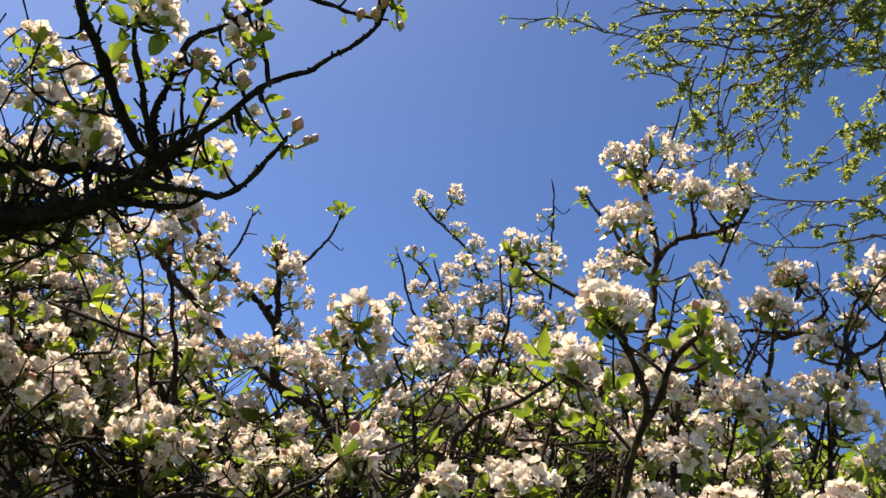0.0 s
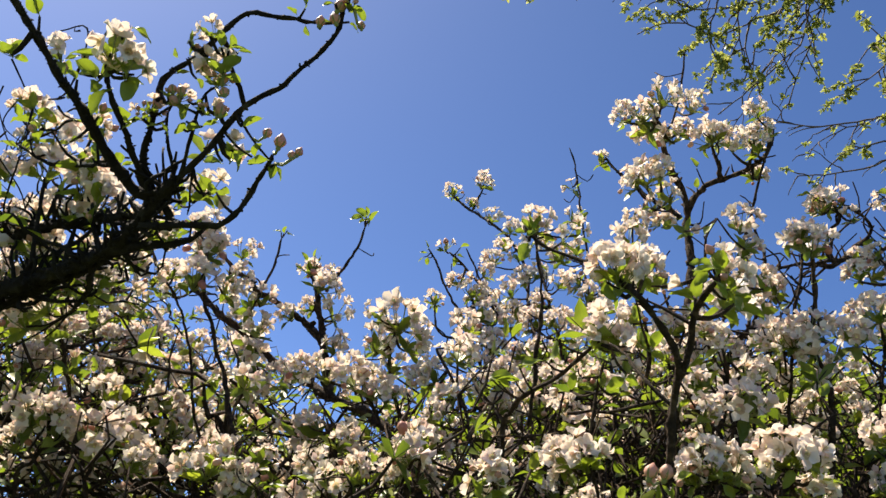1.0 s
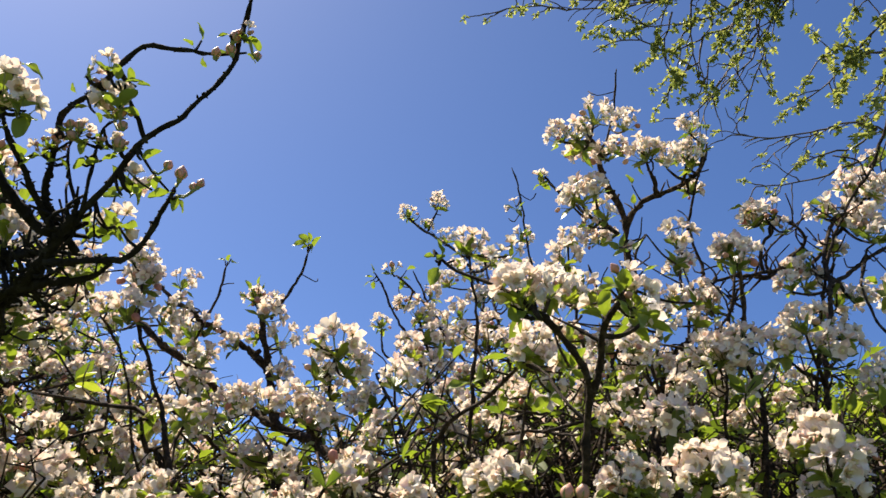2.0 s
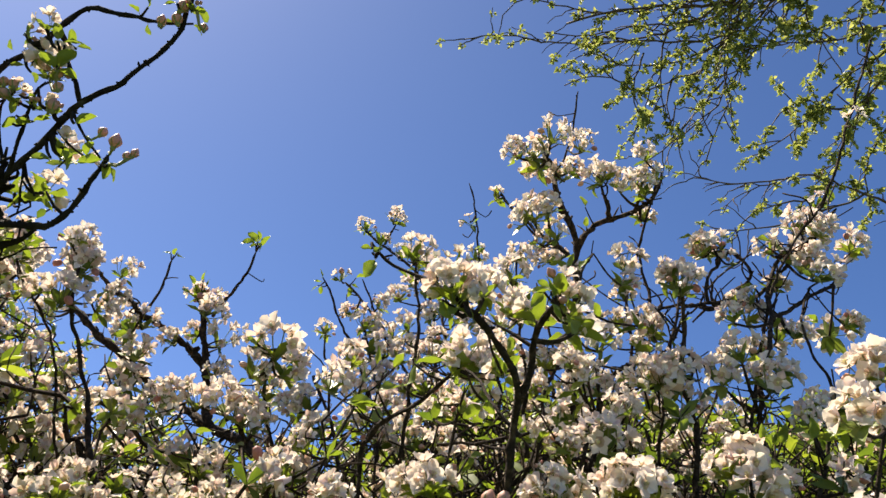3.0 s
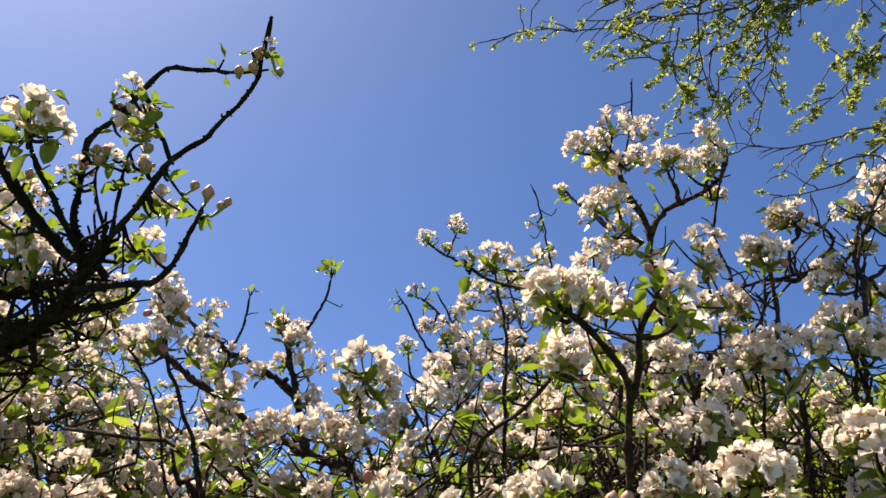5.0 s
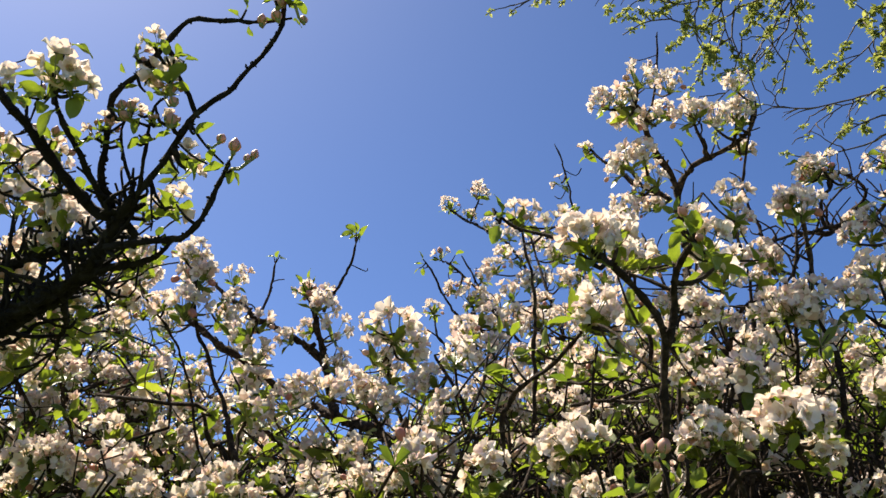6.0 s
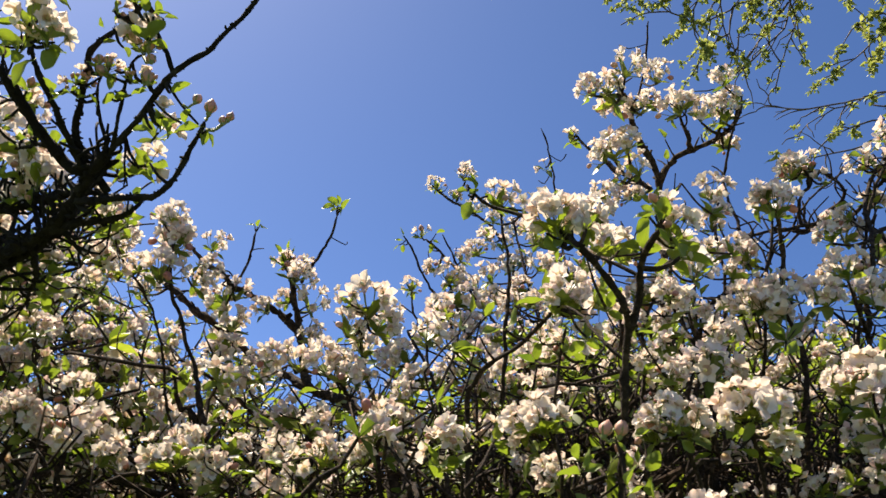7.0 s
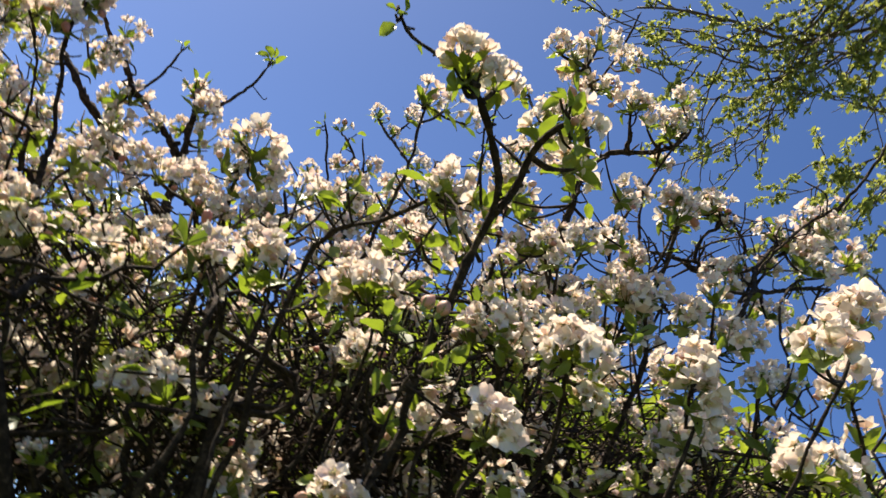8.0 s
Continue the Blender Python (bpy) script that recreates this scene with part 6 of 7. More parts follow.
shoot(apple, 0.0052, 0.0028, [(0.420, 1.750, 0.950), (0.021, 1.803, 1.226), (-0.379, 1.856, 1.622), (-0.520, 1.875, 1.902), (-0.480, 1.854, 1.977), (-0.448, 1.826, 2.024), (-0.413, 1.804, 2.062)],
      blooms=[((-0.466, 1.801, 2.027), 0.072), ((-0.521, 1.806, 2.020), 0.066), ((-0.408, 1.782, 2.060), 0.066), ((-0.347, 1.788, 2.049), 0.066), ((-0.586, 1.815, 2.005), 0.066), ((-0.311, 1.769, 2.081), 0.061), ((-0.613, 1.777, 1.970), 0.064), ((-0.397, 1.793, 2.001), 0.060)],
      leaves=[((-0.481, 1.818, 1.999), (0.266, -0.488, 0.831), 0.033), ((-0.379, 1.793, 2.041), (-0.702, -0.358, 0.616), 0.033)])
single_bud(near_apple, (-0.052, 0.763, 1.947), 0.0078)
single_bud(near_apple, (-0.040, 0.763, 1.940), 0.0100)
single_bud(near_apple, (-0.030, 0.769, 1.931), 0.0068)
single_bud(near_apple, (-0.024, 0.768, 1.934), 0.0068)
single_bud(near_apple, (-0.133, 0.745, 1.971), 0.0078)
single_bud(near_apple, (-0.126, 0.746, 1.971), 0.0078)
single_bud(near_apple, (-0.089, 0.734, 1.977), 0.0091)
single_bud(near_apple, (-0.087, 0.739, 1.967), 0.0081)
single_bud(near_apple, (-0.089, 0.746, 1.955), 0.0091)
single_bud(near_apple, (-0.010, 0.698, 2.011), 0.0075)
single_bud(near_apple, (0.001, 0.697, 2.014), 0.0088)
single_bud(near_apple, (0.005, 0.692, 2.023), 0.0097)
single_bud(near_apple, (0.022, 0.700, 2.011), 0.0066)
single_bud(apple, (0.290, 0.933, 1.746), 0.0117)
single_bud(apple, (0.303, 0.933, 1.747), 0.0122)
single_bud(apple, (0.391, 1.395, 2.321), 0.0094)
single_bud(apple, (0.435, 1.409, 2.304), 0.0113)
single_bud(apple, (0.323, 1.436, 2.445), 0.0086)
single_bud(apple, (0.331, 1.434, 2.450), 0.0086)
single_bud(apple, (0.047, 1.644, 2.362), 0.0112)

# ---- the rest of the crown: upright flowering twigs under one outline ----
OUTLINE = [(-40.9, 26.9), (-35.8, 26.8), (-30.3, 25.8), (-25.6, 24.4), (-21.2, 23.1), (-16.9, 21.9), (-12.8, 21.7), (-8.6, 23.1), (-4.8, 23.1), (-2.0, 25.0), (1.2, 27.6), (5.7, 26.3), (10.1, 26.4), (15.1, 25.5), (20.2, 24.6), (23.4, 25.1), (27.8, 24.7), (31.9, 24.2), (37.9, 24.5)]
fill = random.Random(21)
FLOWERING, WEAVING, BEHIND, THICKET, OUTER, LOW, BEYOND, DEEP = 165, 330, 470, 1250, 430, 46, 230, 950


def crown_top(az):
    for (a, e), (b, f) in zip(OUTLINE, OUTLINE[1:]):
        if a <= az <= b:
            return e + (f - e) * (az - a) / (b - a)
    return OUTLINE[0][1] if az < OUTLINE[0][0] else OUTLINE[-1][1]


def in_crown(az, away, e):
    return Vector((0.2 + away * math.sin(radians(az)), 0.25 + away * math.cos(radians(az)), 1.55 + away * math.tan(radians(e))))


wood, bloom_bits, small_bits, leaf_bits, bough_points = [], [], [], [], []
fork = Vector((0.42, 1.75, 0.95))
for az in range(-45, 41, 8):
    for away in (1.05, 1.5, 2.0):
        end = in_crown(az + fill.uniform(-3, 3), away * fill.uniform(0.9, 1.1), fill.uniform(3, 11))
        low = fork.lerp(end, 0.5) + Vector((fill.uniform(-.05, .05), fill.uniform(-.05, .05), -0.12))
        pieces, line, radii = limb_piece([fork, low, end - Vector((0, 0, 0.1)), end], 0.013, 0.005, 0.03, 0.2, 6, 0.3, 0.08)
        wood += pieces
        bough_points += line[len(line) // 3:]


def rising_twig(tip, length, thick, thin, step):
    """A twig that leaves the nearest bough and bends upwards to its tip."""
    lean = Vector((fill.uniform(-.95, .95), fill.uniform(-.5, .7), -1)).normalized()
    foot = tip + lean * length
    q = min(bough_points, key=lambda p: (p - foot).length)
    mid = (tip + foot) * 0.5 + Vector((fill.uniform(-.03, .03), fill.uniform(-.03, .03), 0))
    pts = [q, (q + foot) * 0.5 + Vector((fill.uniform(-.09, .09), fill.uniform(-.09, .09), fill.uniform(-.05, .03))), foot, mid, tip] if (q - foot).length < 0.55 else [foot, mid, tip]
    return limb_piece(pts, thick, thin, step, 0.1, 4, 0.3, 0.075)


def add_leaf(q, low, high, shapes=far_leaf_shapes):
    d = Vector((fill.uniform(-1, 1), fill.uniform(-1, 1), fill.uniform(-.2, .9))).normalized()
    x = d.cross(Vector((fill.uniform(-.5, .5), fill.uniform(-.5, .5), 1))).normalized()
    leaf_bits.append((fill.choice(shapes), Matrix.Translation(q) @ Matrix((x, d, x.cross(d))).transposed().to_4x4() @ Matrix.Scale(fill.uniform(low, high), 4)))


for k in range(FLOWERING):
    az = fill.uniform(-46, 40)
    if fill.random() < (0.45 if az < -14 else 0.5 if az < 0 else 0.74):
        continue
    away = 0.85 + 1.35 * fill.random() ** 0.8
    if az < -5:
        away = fill.uniform(1.6, 2.35)
    elif az > 5:
        away = max(away, fill.uniform(1.1, 1.9))
    e = 1.5 + (crown_top(az) - 1.5) * fill.random() ** 0.8
    e = max(1.5, e - max(0.0, 1.1 - away) * 14)
    if e < 11 and az > -2 and fill.random() < 0.5:
        continue
    tip = in_crown(az, away, e)
    pieces, line, radii = rising_twig(tip, fill.uniform(0.12, 0.3), fill.uniform(0.003, 0.0055), 0.0018, 0.02)
    wood += pieces
    for j in range(fill.choice((1, 1, 2, 2))):
        p = tip if j == 0 else line[int(len(line) * fill.uniform(0.5, 0.95))] + Vector((fill.uniform(-.04, .04), fill.uniform(-.04, .04), fill.uniform(0, .03)))
        axis = Vector((fill.uniform(-.6, .6), fill.uniform(-.7, .4), 0.9)).normalized()
        m = Matrix.Translation(p + axis * 0.03) @ turn_to(axis, fill.uniform(0, 6)) @ Matrix.Scale(fill.uniform(0.75, 1.0), 4)
        bloom_bits.append((fill.randrange(12), m, p))
        if j:
            q = line[nearest(line, p)]
            wood.append(tube_piece([q, (p + q) * 0.5, p - axis * 0.005], [0.002, 0.0018, 0.0015], 5, 0))
    for j in range(fill.randrange(1, 4)):
        q = line[int(len(line) * fill.uniform(0.5, 0.99))]
        axis = Vector((fill.uniform(-1, 1), fill.uniform(-1, .6), 0.6)).normalized()
        small_bits.append((fill.randrange(8), Matrix.Translation(q + axis * 0.03) @ turn_to(axis, fill.uniform(0, 6)) @ Matrix.Scale(fill.uniform(0.7, 1.0), 4)))
    for j in range(fill.randrange(3, 8)):
        add_leaf(line[int(len(line) * fill.uniform(0.4, 0.99))], 0.02, 0.042)
# the far side of the crown, seen between the near twigs
for k in range(BEHIND):
    az = fill.uniform(-14, 38) if k % 5 < 2 else fill.uniform(8, 38)
    away = fill.uniform(1.5, 2.6)
    e = 6 + (crown_top(az) - 9) * fill.random()
    tip = in_crown(az, away, e)
    pieces, line, radii = rising_twig(tip, fill.uniform(0.12, 0.3), fill.uniform(0.003, 0.006), 0.0018, 0.03)
    wood += pieces + side_twigs(line, radii, 0.6, 0.12, 0.02, 3)
    for j in range(fill.choice((0,) if e < 11 and az > 0 else (0, 1, 1, 2) if az < 4 else (0, 0, 0, 1))):
        q = line[int(len(line) * fill.uniform(0.4, 0.99))]
        axis = Vector((fill.uniform(-1, 1), fill.uniform(-1, .6), 0.6)).normalized()
        small_bits.append((fill.randrange(8), Matrix.Translation(q + axis * 0.03) @ turn_to(axis, fill.uniform(0, 6)) @ Matrix.Scale(fill.uniform(0.8, 1.1), 4)))
    for j in range(13):
        add_leaf(line[int(len(line) * fill.uniform(0.1, 0.99))], 0.025, 0.045)
# the low side boughs, thick with small blossom
for k in range(OUTER):
    az = fill.uniform(-46, -13) if k < 0.7 * OUTER else fill.uniform(6, 40)
    away = fill.uniform(1.35, 2.5)
    tip = in_crown(az, away, 1 + (crown_top(az) - (2.5 if az < 0 else 5.0)) * fill.random() ** 0.85)
    pieces, line, radii = rising_twig(tip, fill.uniform(0.1, 0.3), fill.uniform(0.003, 0.0065), 0.0018, 0.025)
    wood += pieces + side_twigs(line, radii, 0.3, 0.11, 0.02, 3)
    for j in range(fill.choice((0, 1, 1, 2) if az < 0 else (0, 0, 0, 1))):
        q = line[int(len(line) * fill.uniform(0.3, 0.99))]
        axis = Vector((fill.uniform(-1, 1), fill.uniform(-1, .6), 0.6)).normalized()
        small_bits.append((fill.randrange(8), Matrix.Translation(q + axis * 0.03) @ turn_to(axis, fill.uniform(0, 6)) @ Matrix.Scale(fill.uniform(0.7, 1.1), 4)))
    for j in range(6):
        add_leaf(line[int(len(line) * fill.uniform(0.2, 0.99))], 0.025, 0.045)
# the deep back of the crown, low down, where little sky comes through
for k in range(DEEP):
    az, away = fill.uniform(-18, 40) if k % 5 < 2 else fill.uniform(0, 40), fill.uniform(2.0, 3.2)
    e = 8 + (crown_top(az) - 12.5) * fill.random() ** 0.9 if az < 4 else 11 + (crown_top(az) - 14) * fill.random() ** 0.75
    tip = in_crown(az, away, e)
    foot = tip + Vector((fill.uniform(-1, 1), fill.uniform(-.4, .4), -0.9)).normalized() * fill.uniform(0.2, 0.45)
    mid = (tip + foot) * 0.5 + Vector((fill.uniform(-.06, .06), fill.uniform(-.05, .05), fill.uniform(-.04, .04)))
    line, radii = gnarled([foot, mid, tip], fill.uniform(0.003, 0.007), 0.0018, 0.042, 0.3, 0.09)
    wood.append(tube_piece(line, radii, 3, 0))
    wood += side_twigs(line, radii, 0.6, 0.14, 0.045, 3)
    for j in range(fill.choice((0, 0, 0, 1) if e < 14 or az > 4 else (0, 1))):
        q = line[int(len(line) * fill.uniform(0.2, 0.99))] + Vector((fill.uniform(-.05, .05), fill.uniform(-.05, .05), fill.uniform(-.02, .05)))
        axis = Vector((fill.uniform(-1, 1), fill.uniform(-1, .3), 0.7)).normalized()
        small_bits.append((fill.randrange(8), Matrix.Translation(q) @ turn_to(axis, fill.uniform(0, 6)) @ Matrix.Scale(fill.uniform(0.8, 1.15), 4)))
    for j in range(21):
        add_leaf(line[int(len(line) * fill.uniform(0.05, 0.99))] + Vector((fill.uniform(-.05, .05), fill.uniform(-.05, .05), fill.uniform(-.03, .05))), 0.032, 0.062, deep_leaf_shapes)
# boughs further off on the shaded side, small with distance and thick with blossom
for k in range(BEYOND):
    az, away = fill.uniform(-47, -17), fill.uniform(2.5, 3.6)
    tip = in_crown(az, away, 1 + (crown_top(az) - 3.5) * fill.random() ** 0.7)
    foot = tip + Vector((fill.uniform(-1, 1), fill.uniform(-.5, .5), -0.8)).normalized() * fill.uniform(0.2, 0.5)
    mid = (tip + foot) * 0.5 + Vector((fill.uniform(-.07, .07), fill.uniform(-.05, .05), fill.uniform(-.05, .05)))
    line, radii = gnarled([foot, mid, tip], fill.uniform(0.004, 0.009), 0.002, 0.035, 0.3, 0.09)
    wood.append(tube_piece(line, radii, 4, 0))
    wood += side_twigs(line, radii, 0.6, 0.16, 0.03, 3)
    for j in range(fill.choice((2, 3, 4))):
        q = line[int(len(line) * fill.uniform(0.2, 0.99))] + Vector((fill.uniform(-.07, .07), fill.uniform(-.05, .05), fill.uniform(-.02, .06)))
        axis = Vector((fill.uniform(-1, 1), fill.uniform(-1, .3), 0.7)).normalized()
        small_bits.append((fill.randrange(8), Matrix.Translation(q) @ turn_to(axis, fill.uniform(0, 6)) @ Matrix.Scale(fill.uniform(0.8, 1.15), 4)))
    for j in range(7):
        add_leaf(line[int(len(line) * fill.uniform(0.1, 0.99))], 0.03, 0.05)
# blossom low on the near face of the crown
for k in range(LOW):
    az = fill.uniform(-8, 34)
    away = fill.uniform(1.0, 1.4)
    low = fill.uniform(1, 6 if az < 0 else 9)
    if k % 5 < 3:
        az, away, low = fill.uniform(-34, -2), fill.uniform(1.2, 1.8), fill.uniform(3, 13)
    tip = in_crown(az, away, low)
    pieces, line, radii = rising_twig(tip, fill.uniform(0.1, 0.25), fill.uniform(0.003, 0.005), 0.0018, 0.015)
    wood += pieces
    axis = Vector((fill.uniform(-.8, .8), fill.uniform(-1, .1), 0.7)).normalized()
    bloom_bits.append((fill.randrange(12), Matrix.Translation(tip + axis * 0.03) @ turn_to(axis, fill.uniform(0, 6)) @ Matrix.Scale(fill.uniform(0.7, 1.0), 4), tip))
    for j in range(fill.randrange(1, 3)):
        q = line[int(len(line) * fill.uniform(0.4, 0.95))]
        axis = Vector((fill.uniform(-1, 1), fill.uniform(-1, .2), 0.5)).normalized()
        small_bits.append((fill.randrange(8), Matrix.Translation(q + axis * 0.03) @ turn_to(axis, fill.uniform(0, 6)) @ Matrix.Scale(fill.uniform(0.7, 1.0), 4)))
    for j in range(fill.randrange(2, 6)):
        add_leaf(line[int(len(line) * fill.uniform(0.4, 0.99))], 0.025, 0.045)
# bare and leafy twigs that weave through the lower crown
for k in range(WEAVING):
    az = fill.uniform(-15, 38)
    away = 0.95 + 1.25 * fill.random()
    e = 2 + (crown_top(az) - 2.5) * fill.random() ** 0.9
    tip = in_crown(az, away, e)
    pieces, line, radii = rising_twig(tip, fill.uniform(0.08, 0.3), fill.uniform(0.002, 0.005), 0.0014, 0.025)
    wood += pieces
    wood += side_twigs(line, radii, 0.25, 0.08, 0.02, 3)
    for j in range(fill.choice((0, 0, 1, 1)) if e > 10 else 0):
        q = line[int(len(line) * fill.uniform(0.25, 0.99))]
        axis = Vector((fill.uniform(-1, 1), fill.uniform(-1, .4), 0.5)).normalized()
        small_bits.append((fill.randrange(8), Matrix.Translation(q + axis * 0.03) @ turn_to(axis, fill.uniform(0, 6)) @ Matrix.Scale(fill.uniform(0.7, 1.0), 4)))
    for j in range(fill.randrange(2, 7)):
        add_leaf(line[int(len(line) * fill.uniform(0.15, 0.99))], 0.02, 0.045)


# the dark tangle of old twigs inside the crown
for k in range(THICKET):
    az = fill.uniform(-30, 38) if k % 5 < 2 else fill.uniform(2, 38)
    away = fill.uniform(1.05, 2.2)
    tip = in_crown(az, away, 2 + (crown_top(az) - (7.0 if -8 < az < 12 else 9.0)) * fill.random() ** (1.1 if az < 8 else 0.75))
    foot = tip + Vector((fill.uniform(-1.1, 1.1), fill.uniform(-.5, .5), -1)).normalized() * fill.uniform(0.12, 0.4)
    mid = (tip + foot) * 0.5 + Vector((fill.uniform(-.06, .06), fill.uniform(-.05, .05), fill.uniform(-.04, .04)))
    line, radii = gnarled([foot, mid, tip], fill.uniform(0.0022, 0.0052), 0.0014, 0.03, 0.3, 0.09)
    wood.append(tube_piece(line, radii, 3, 0))
    wood += side_twigs(line, radii, 0.2, 0.1, 0.032, 3)


def thicket(name, piece, mats, label, owner=apple):
    home = Vector(owner["home"])
    ob = part(name, mesh_of(name, (piece[0] - np.array(home), piece[1], piece[2]), mats), owner, home, None, label)
    return tagged(ob, kind="stuff")


crown_branch = thicket("twig_tangle", merge(wood), [bark_mat], "tangle of thin dark twigs")
bloom_bits.sort(key=lambda b: b[2].y)
for s, m, p in bloom_bits[:180]:
    part("blossom", cluster_meshes[s], crown_branch, p, Matrix.Translation(m.translation - p) @ m.to_3x3().to_4x4())
thicket("blossom_mass", merge([moved(cluster_shapes[s], m) for s, m, p in bloom_bits[180:]] + [moved(small_shapes[s], m) for s, m in small_bits]),
        BLOOM_MATS, "mass of creamy white apple flowers")
thicket("foliage", merge([moved(s, m) for s, m in leaf_bits]), BLOOM_MATS, "young green apple leaves")

# upper crown added out of view on the mossy tree, towards the sun, for shade
top = random.Random(77)
wood, blooms, leaves = [], [], []
for k in range(24):
    y = top.uniform(-0.1, 1.3)
    end = Vector((0.2 - abs(y - 0.25) * 1.15 - top.uniform(0.45, 1.9), y, top.uniform(2.3, 4.1)))
    root = Vector((-1.05, 0.95, 1.2))
    mid = root.lerp(end, 0.5) + Vector((-0.1, top.uniform(-.15, .15), top.uniform(0, .2)))
    pieces, line, radii = limb_piece([root, mid, end], 0.014, 0.004, 0.04, 0.3, 6, 0.5, 0.12)
    wood += pieces
    for j in range(16):
        p = line[int(len(line) * top.uniform(0.35, 0.99))]
        q = p + Vector((top.uniform(-1, 1), top.uniform(-1, 1), top.uniform(-.2, 1))).normalized() * top.uniform(0.08, 0.26)
        if q.x > 0.0 - abs(q.y - 0.25) * 1.1 - 0.3:
            continue
        wood.append(tube_piece(*gnarled([p, (p + q) * 0.5 + Vector((0, 0, -0.02)), q], 0.0035, 0.0015, 0.03, 0.3, 0.05), 4, 0))
        axis = Vector((top.uniform(-.6, .6), top.uniform(-.6, .6), 0.8)).normalized()
        blooms.append(moved(small_shapes[top.randrange(8)], Matrix.Translation(q + axis * 0.03) @ turn_to(axis, top.uniform(0, 6))))
        for i in range(7):
            d = Vector((top.uniform(-1, 1), top.uniform(-1, 1), top.uniform(-.4, .8))).normalized()
            x = d.cross(Vector((top.uniform(-.6, .6), top.uniform(-.6, .6), 1))).normalized()
            leaves.append(moved(far_leaf_shapes[top.randrange(7)], Matrix.Translation(p.lerp(q, top.random())) @ Matrix((x, d, x.cross(d))).transposed().to_4x4() @ Matrix.Scale(top.uniform(0.04, 0.065), 4)))
# the crowded twigs over its lowest limb
for k in range(30):
    root = Vector((-0.446, 1.007, 1.843)).lerp(Vector((-0.212, 0.876, 1.883)), top.random())
    end = Vector((top.uniform(-0.50, -0.20), top.uniform(0.88, 1.12), 0))
    end.z = 1.90 + top.random() ** 1.3 * 0.20
    mid = root.lerp(end, 0.5) + Vector((top.uniform(-.03, .03), top.uniform(-.03, .03), top.uniform(-.02, .02)))
    line, radii = gnarled([root, mid, end], top.uniform(0.0016, 0.0036), 0.0011, 0.012, 0.5, 0.03)
    wood.append(tube_piece(line, radii, 5, 0, 0.5))
    if top.random() < 0.6:
        axis = Vector((top.uniform(-.7, .7), top.uniform(-.9, .2), 0.7)).normalized()
        blooms.append(moved(small_shapes[top.randrange(8)], Matrix.Translation(end + axis * 0.012) @ turn_to(axis, top.uniform(0, 6)) @ Matrix.Scale(top.uniform(0.55, 0.75), 4)))
    for i in range(3):
        d = Vector((top.uniform(-1, 1), top.uniform(-1, 1), top.uniform(-.4, .8))).normalized()
        x = d.cross(Vector((top.uniform(-.6, .6), top.uniform(-.6, .6), 1))).normalized()
        leaves.append(moved(far_leaf_shapes[top.randrange(7)], Matrix.Translation(line[int(len(line) * top.uniform(0.3, 0.99))]) @ Matrix((x, d, x.cross(d))).transposed().to_4x4() @ Matrix.Scale(top.uniform(0.014, 0.026), 4)))
# each joins the added shading crown with the twigs over the lowest limb
thicket("twig_tangle", merge(wood), [mossy_shade_mat], "dark mossy twigs, most in the added unseen crown", near_apple)
thicket("blossom_mass", merge(blooms), BLOOM_MATS, "scattered creamy apple flowers, most in the added unseen crown", near_apple)
thicket("foliage", merge(leaves), BLOOM_MATS, "young green apple leaves", near_apple)

# ---- the birch behind ----
birch = tree("birch_tree", (8.0, 4.6, 0.0), "tall birch with hanging twigs in fresh yellow-green leaf")
trunk(birch, [(8.0, 4.6, 0.0), (7.95, 4.58, 2.0), (7.85, 4.55, 4.5), (7.8, 4.5, 7.0), (7.75, 4.5, 10.0)], 0.16, 0.05, birch_trunk_mat)
twig_dice, tuft_dice = random.Random(33), random.Random(34)
birch_leaf_shapes = [leaf_piece(1.0, 0.74, twig_dice.uniform(0.1, 0.5), twig_dice.uniform(-0.1, 0.3), 0, twig_dice.uniform(-0.5, 0.5), 2.2, 4, 3) for _ in range(4)]


def birch_tuft(p, n, size):
    bits = []
    for _ in range(n):
        d = Vector((twig_dice.uniform(-1, 1), twig_dice.uniform(-1, 1), twig_dice.uniform(-.9, .7))).normalized()
        x = d.cross(Vector((twig_dice.uniform(-.6, .6), twig_dice.uniform(-.6, .6), 1))).normalized()
        at = p + Vector((tuft_dice.uniform(-1, 1), tuft_dice.uniform(-1, 1), tuft_dice.uniform(-1.3, .7))) * size * 0.5
        m = Matrix.Translation(at) @ Matrix((x, d, x.cross(d))).transposed().to_4x4() @ Matrix.Scale(size * twig_dice.uniform(0.6, 1.35), 4)
        bits.append(moved(twig_dice.choice(birch_leaf_shapes), m))
    return bits


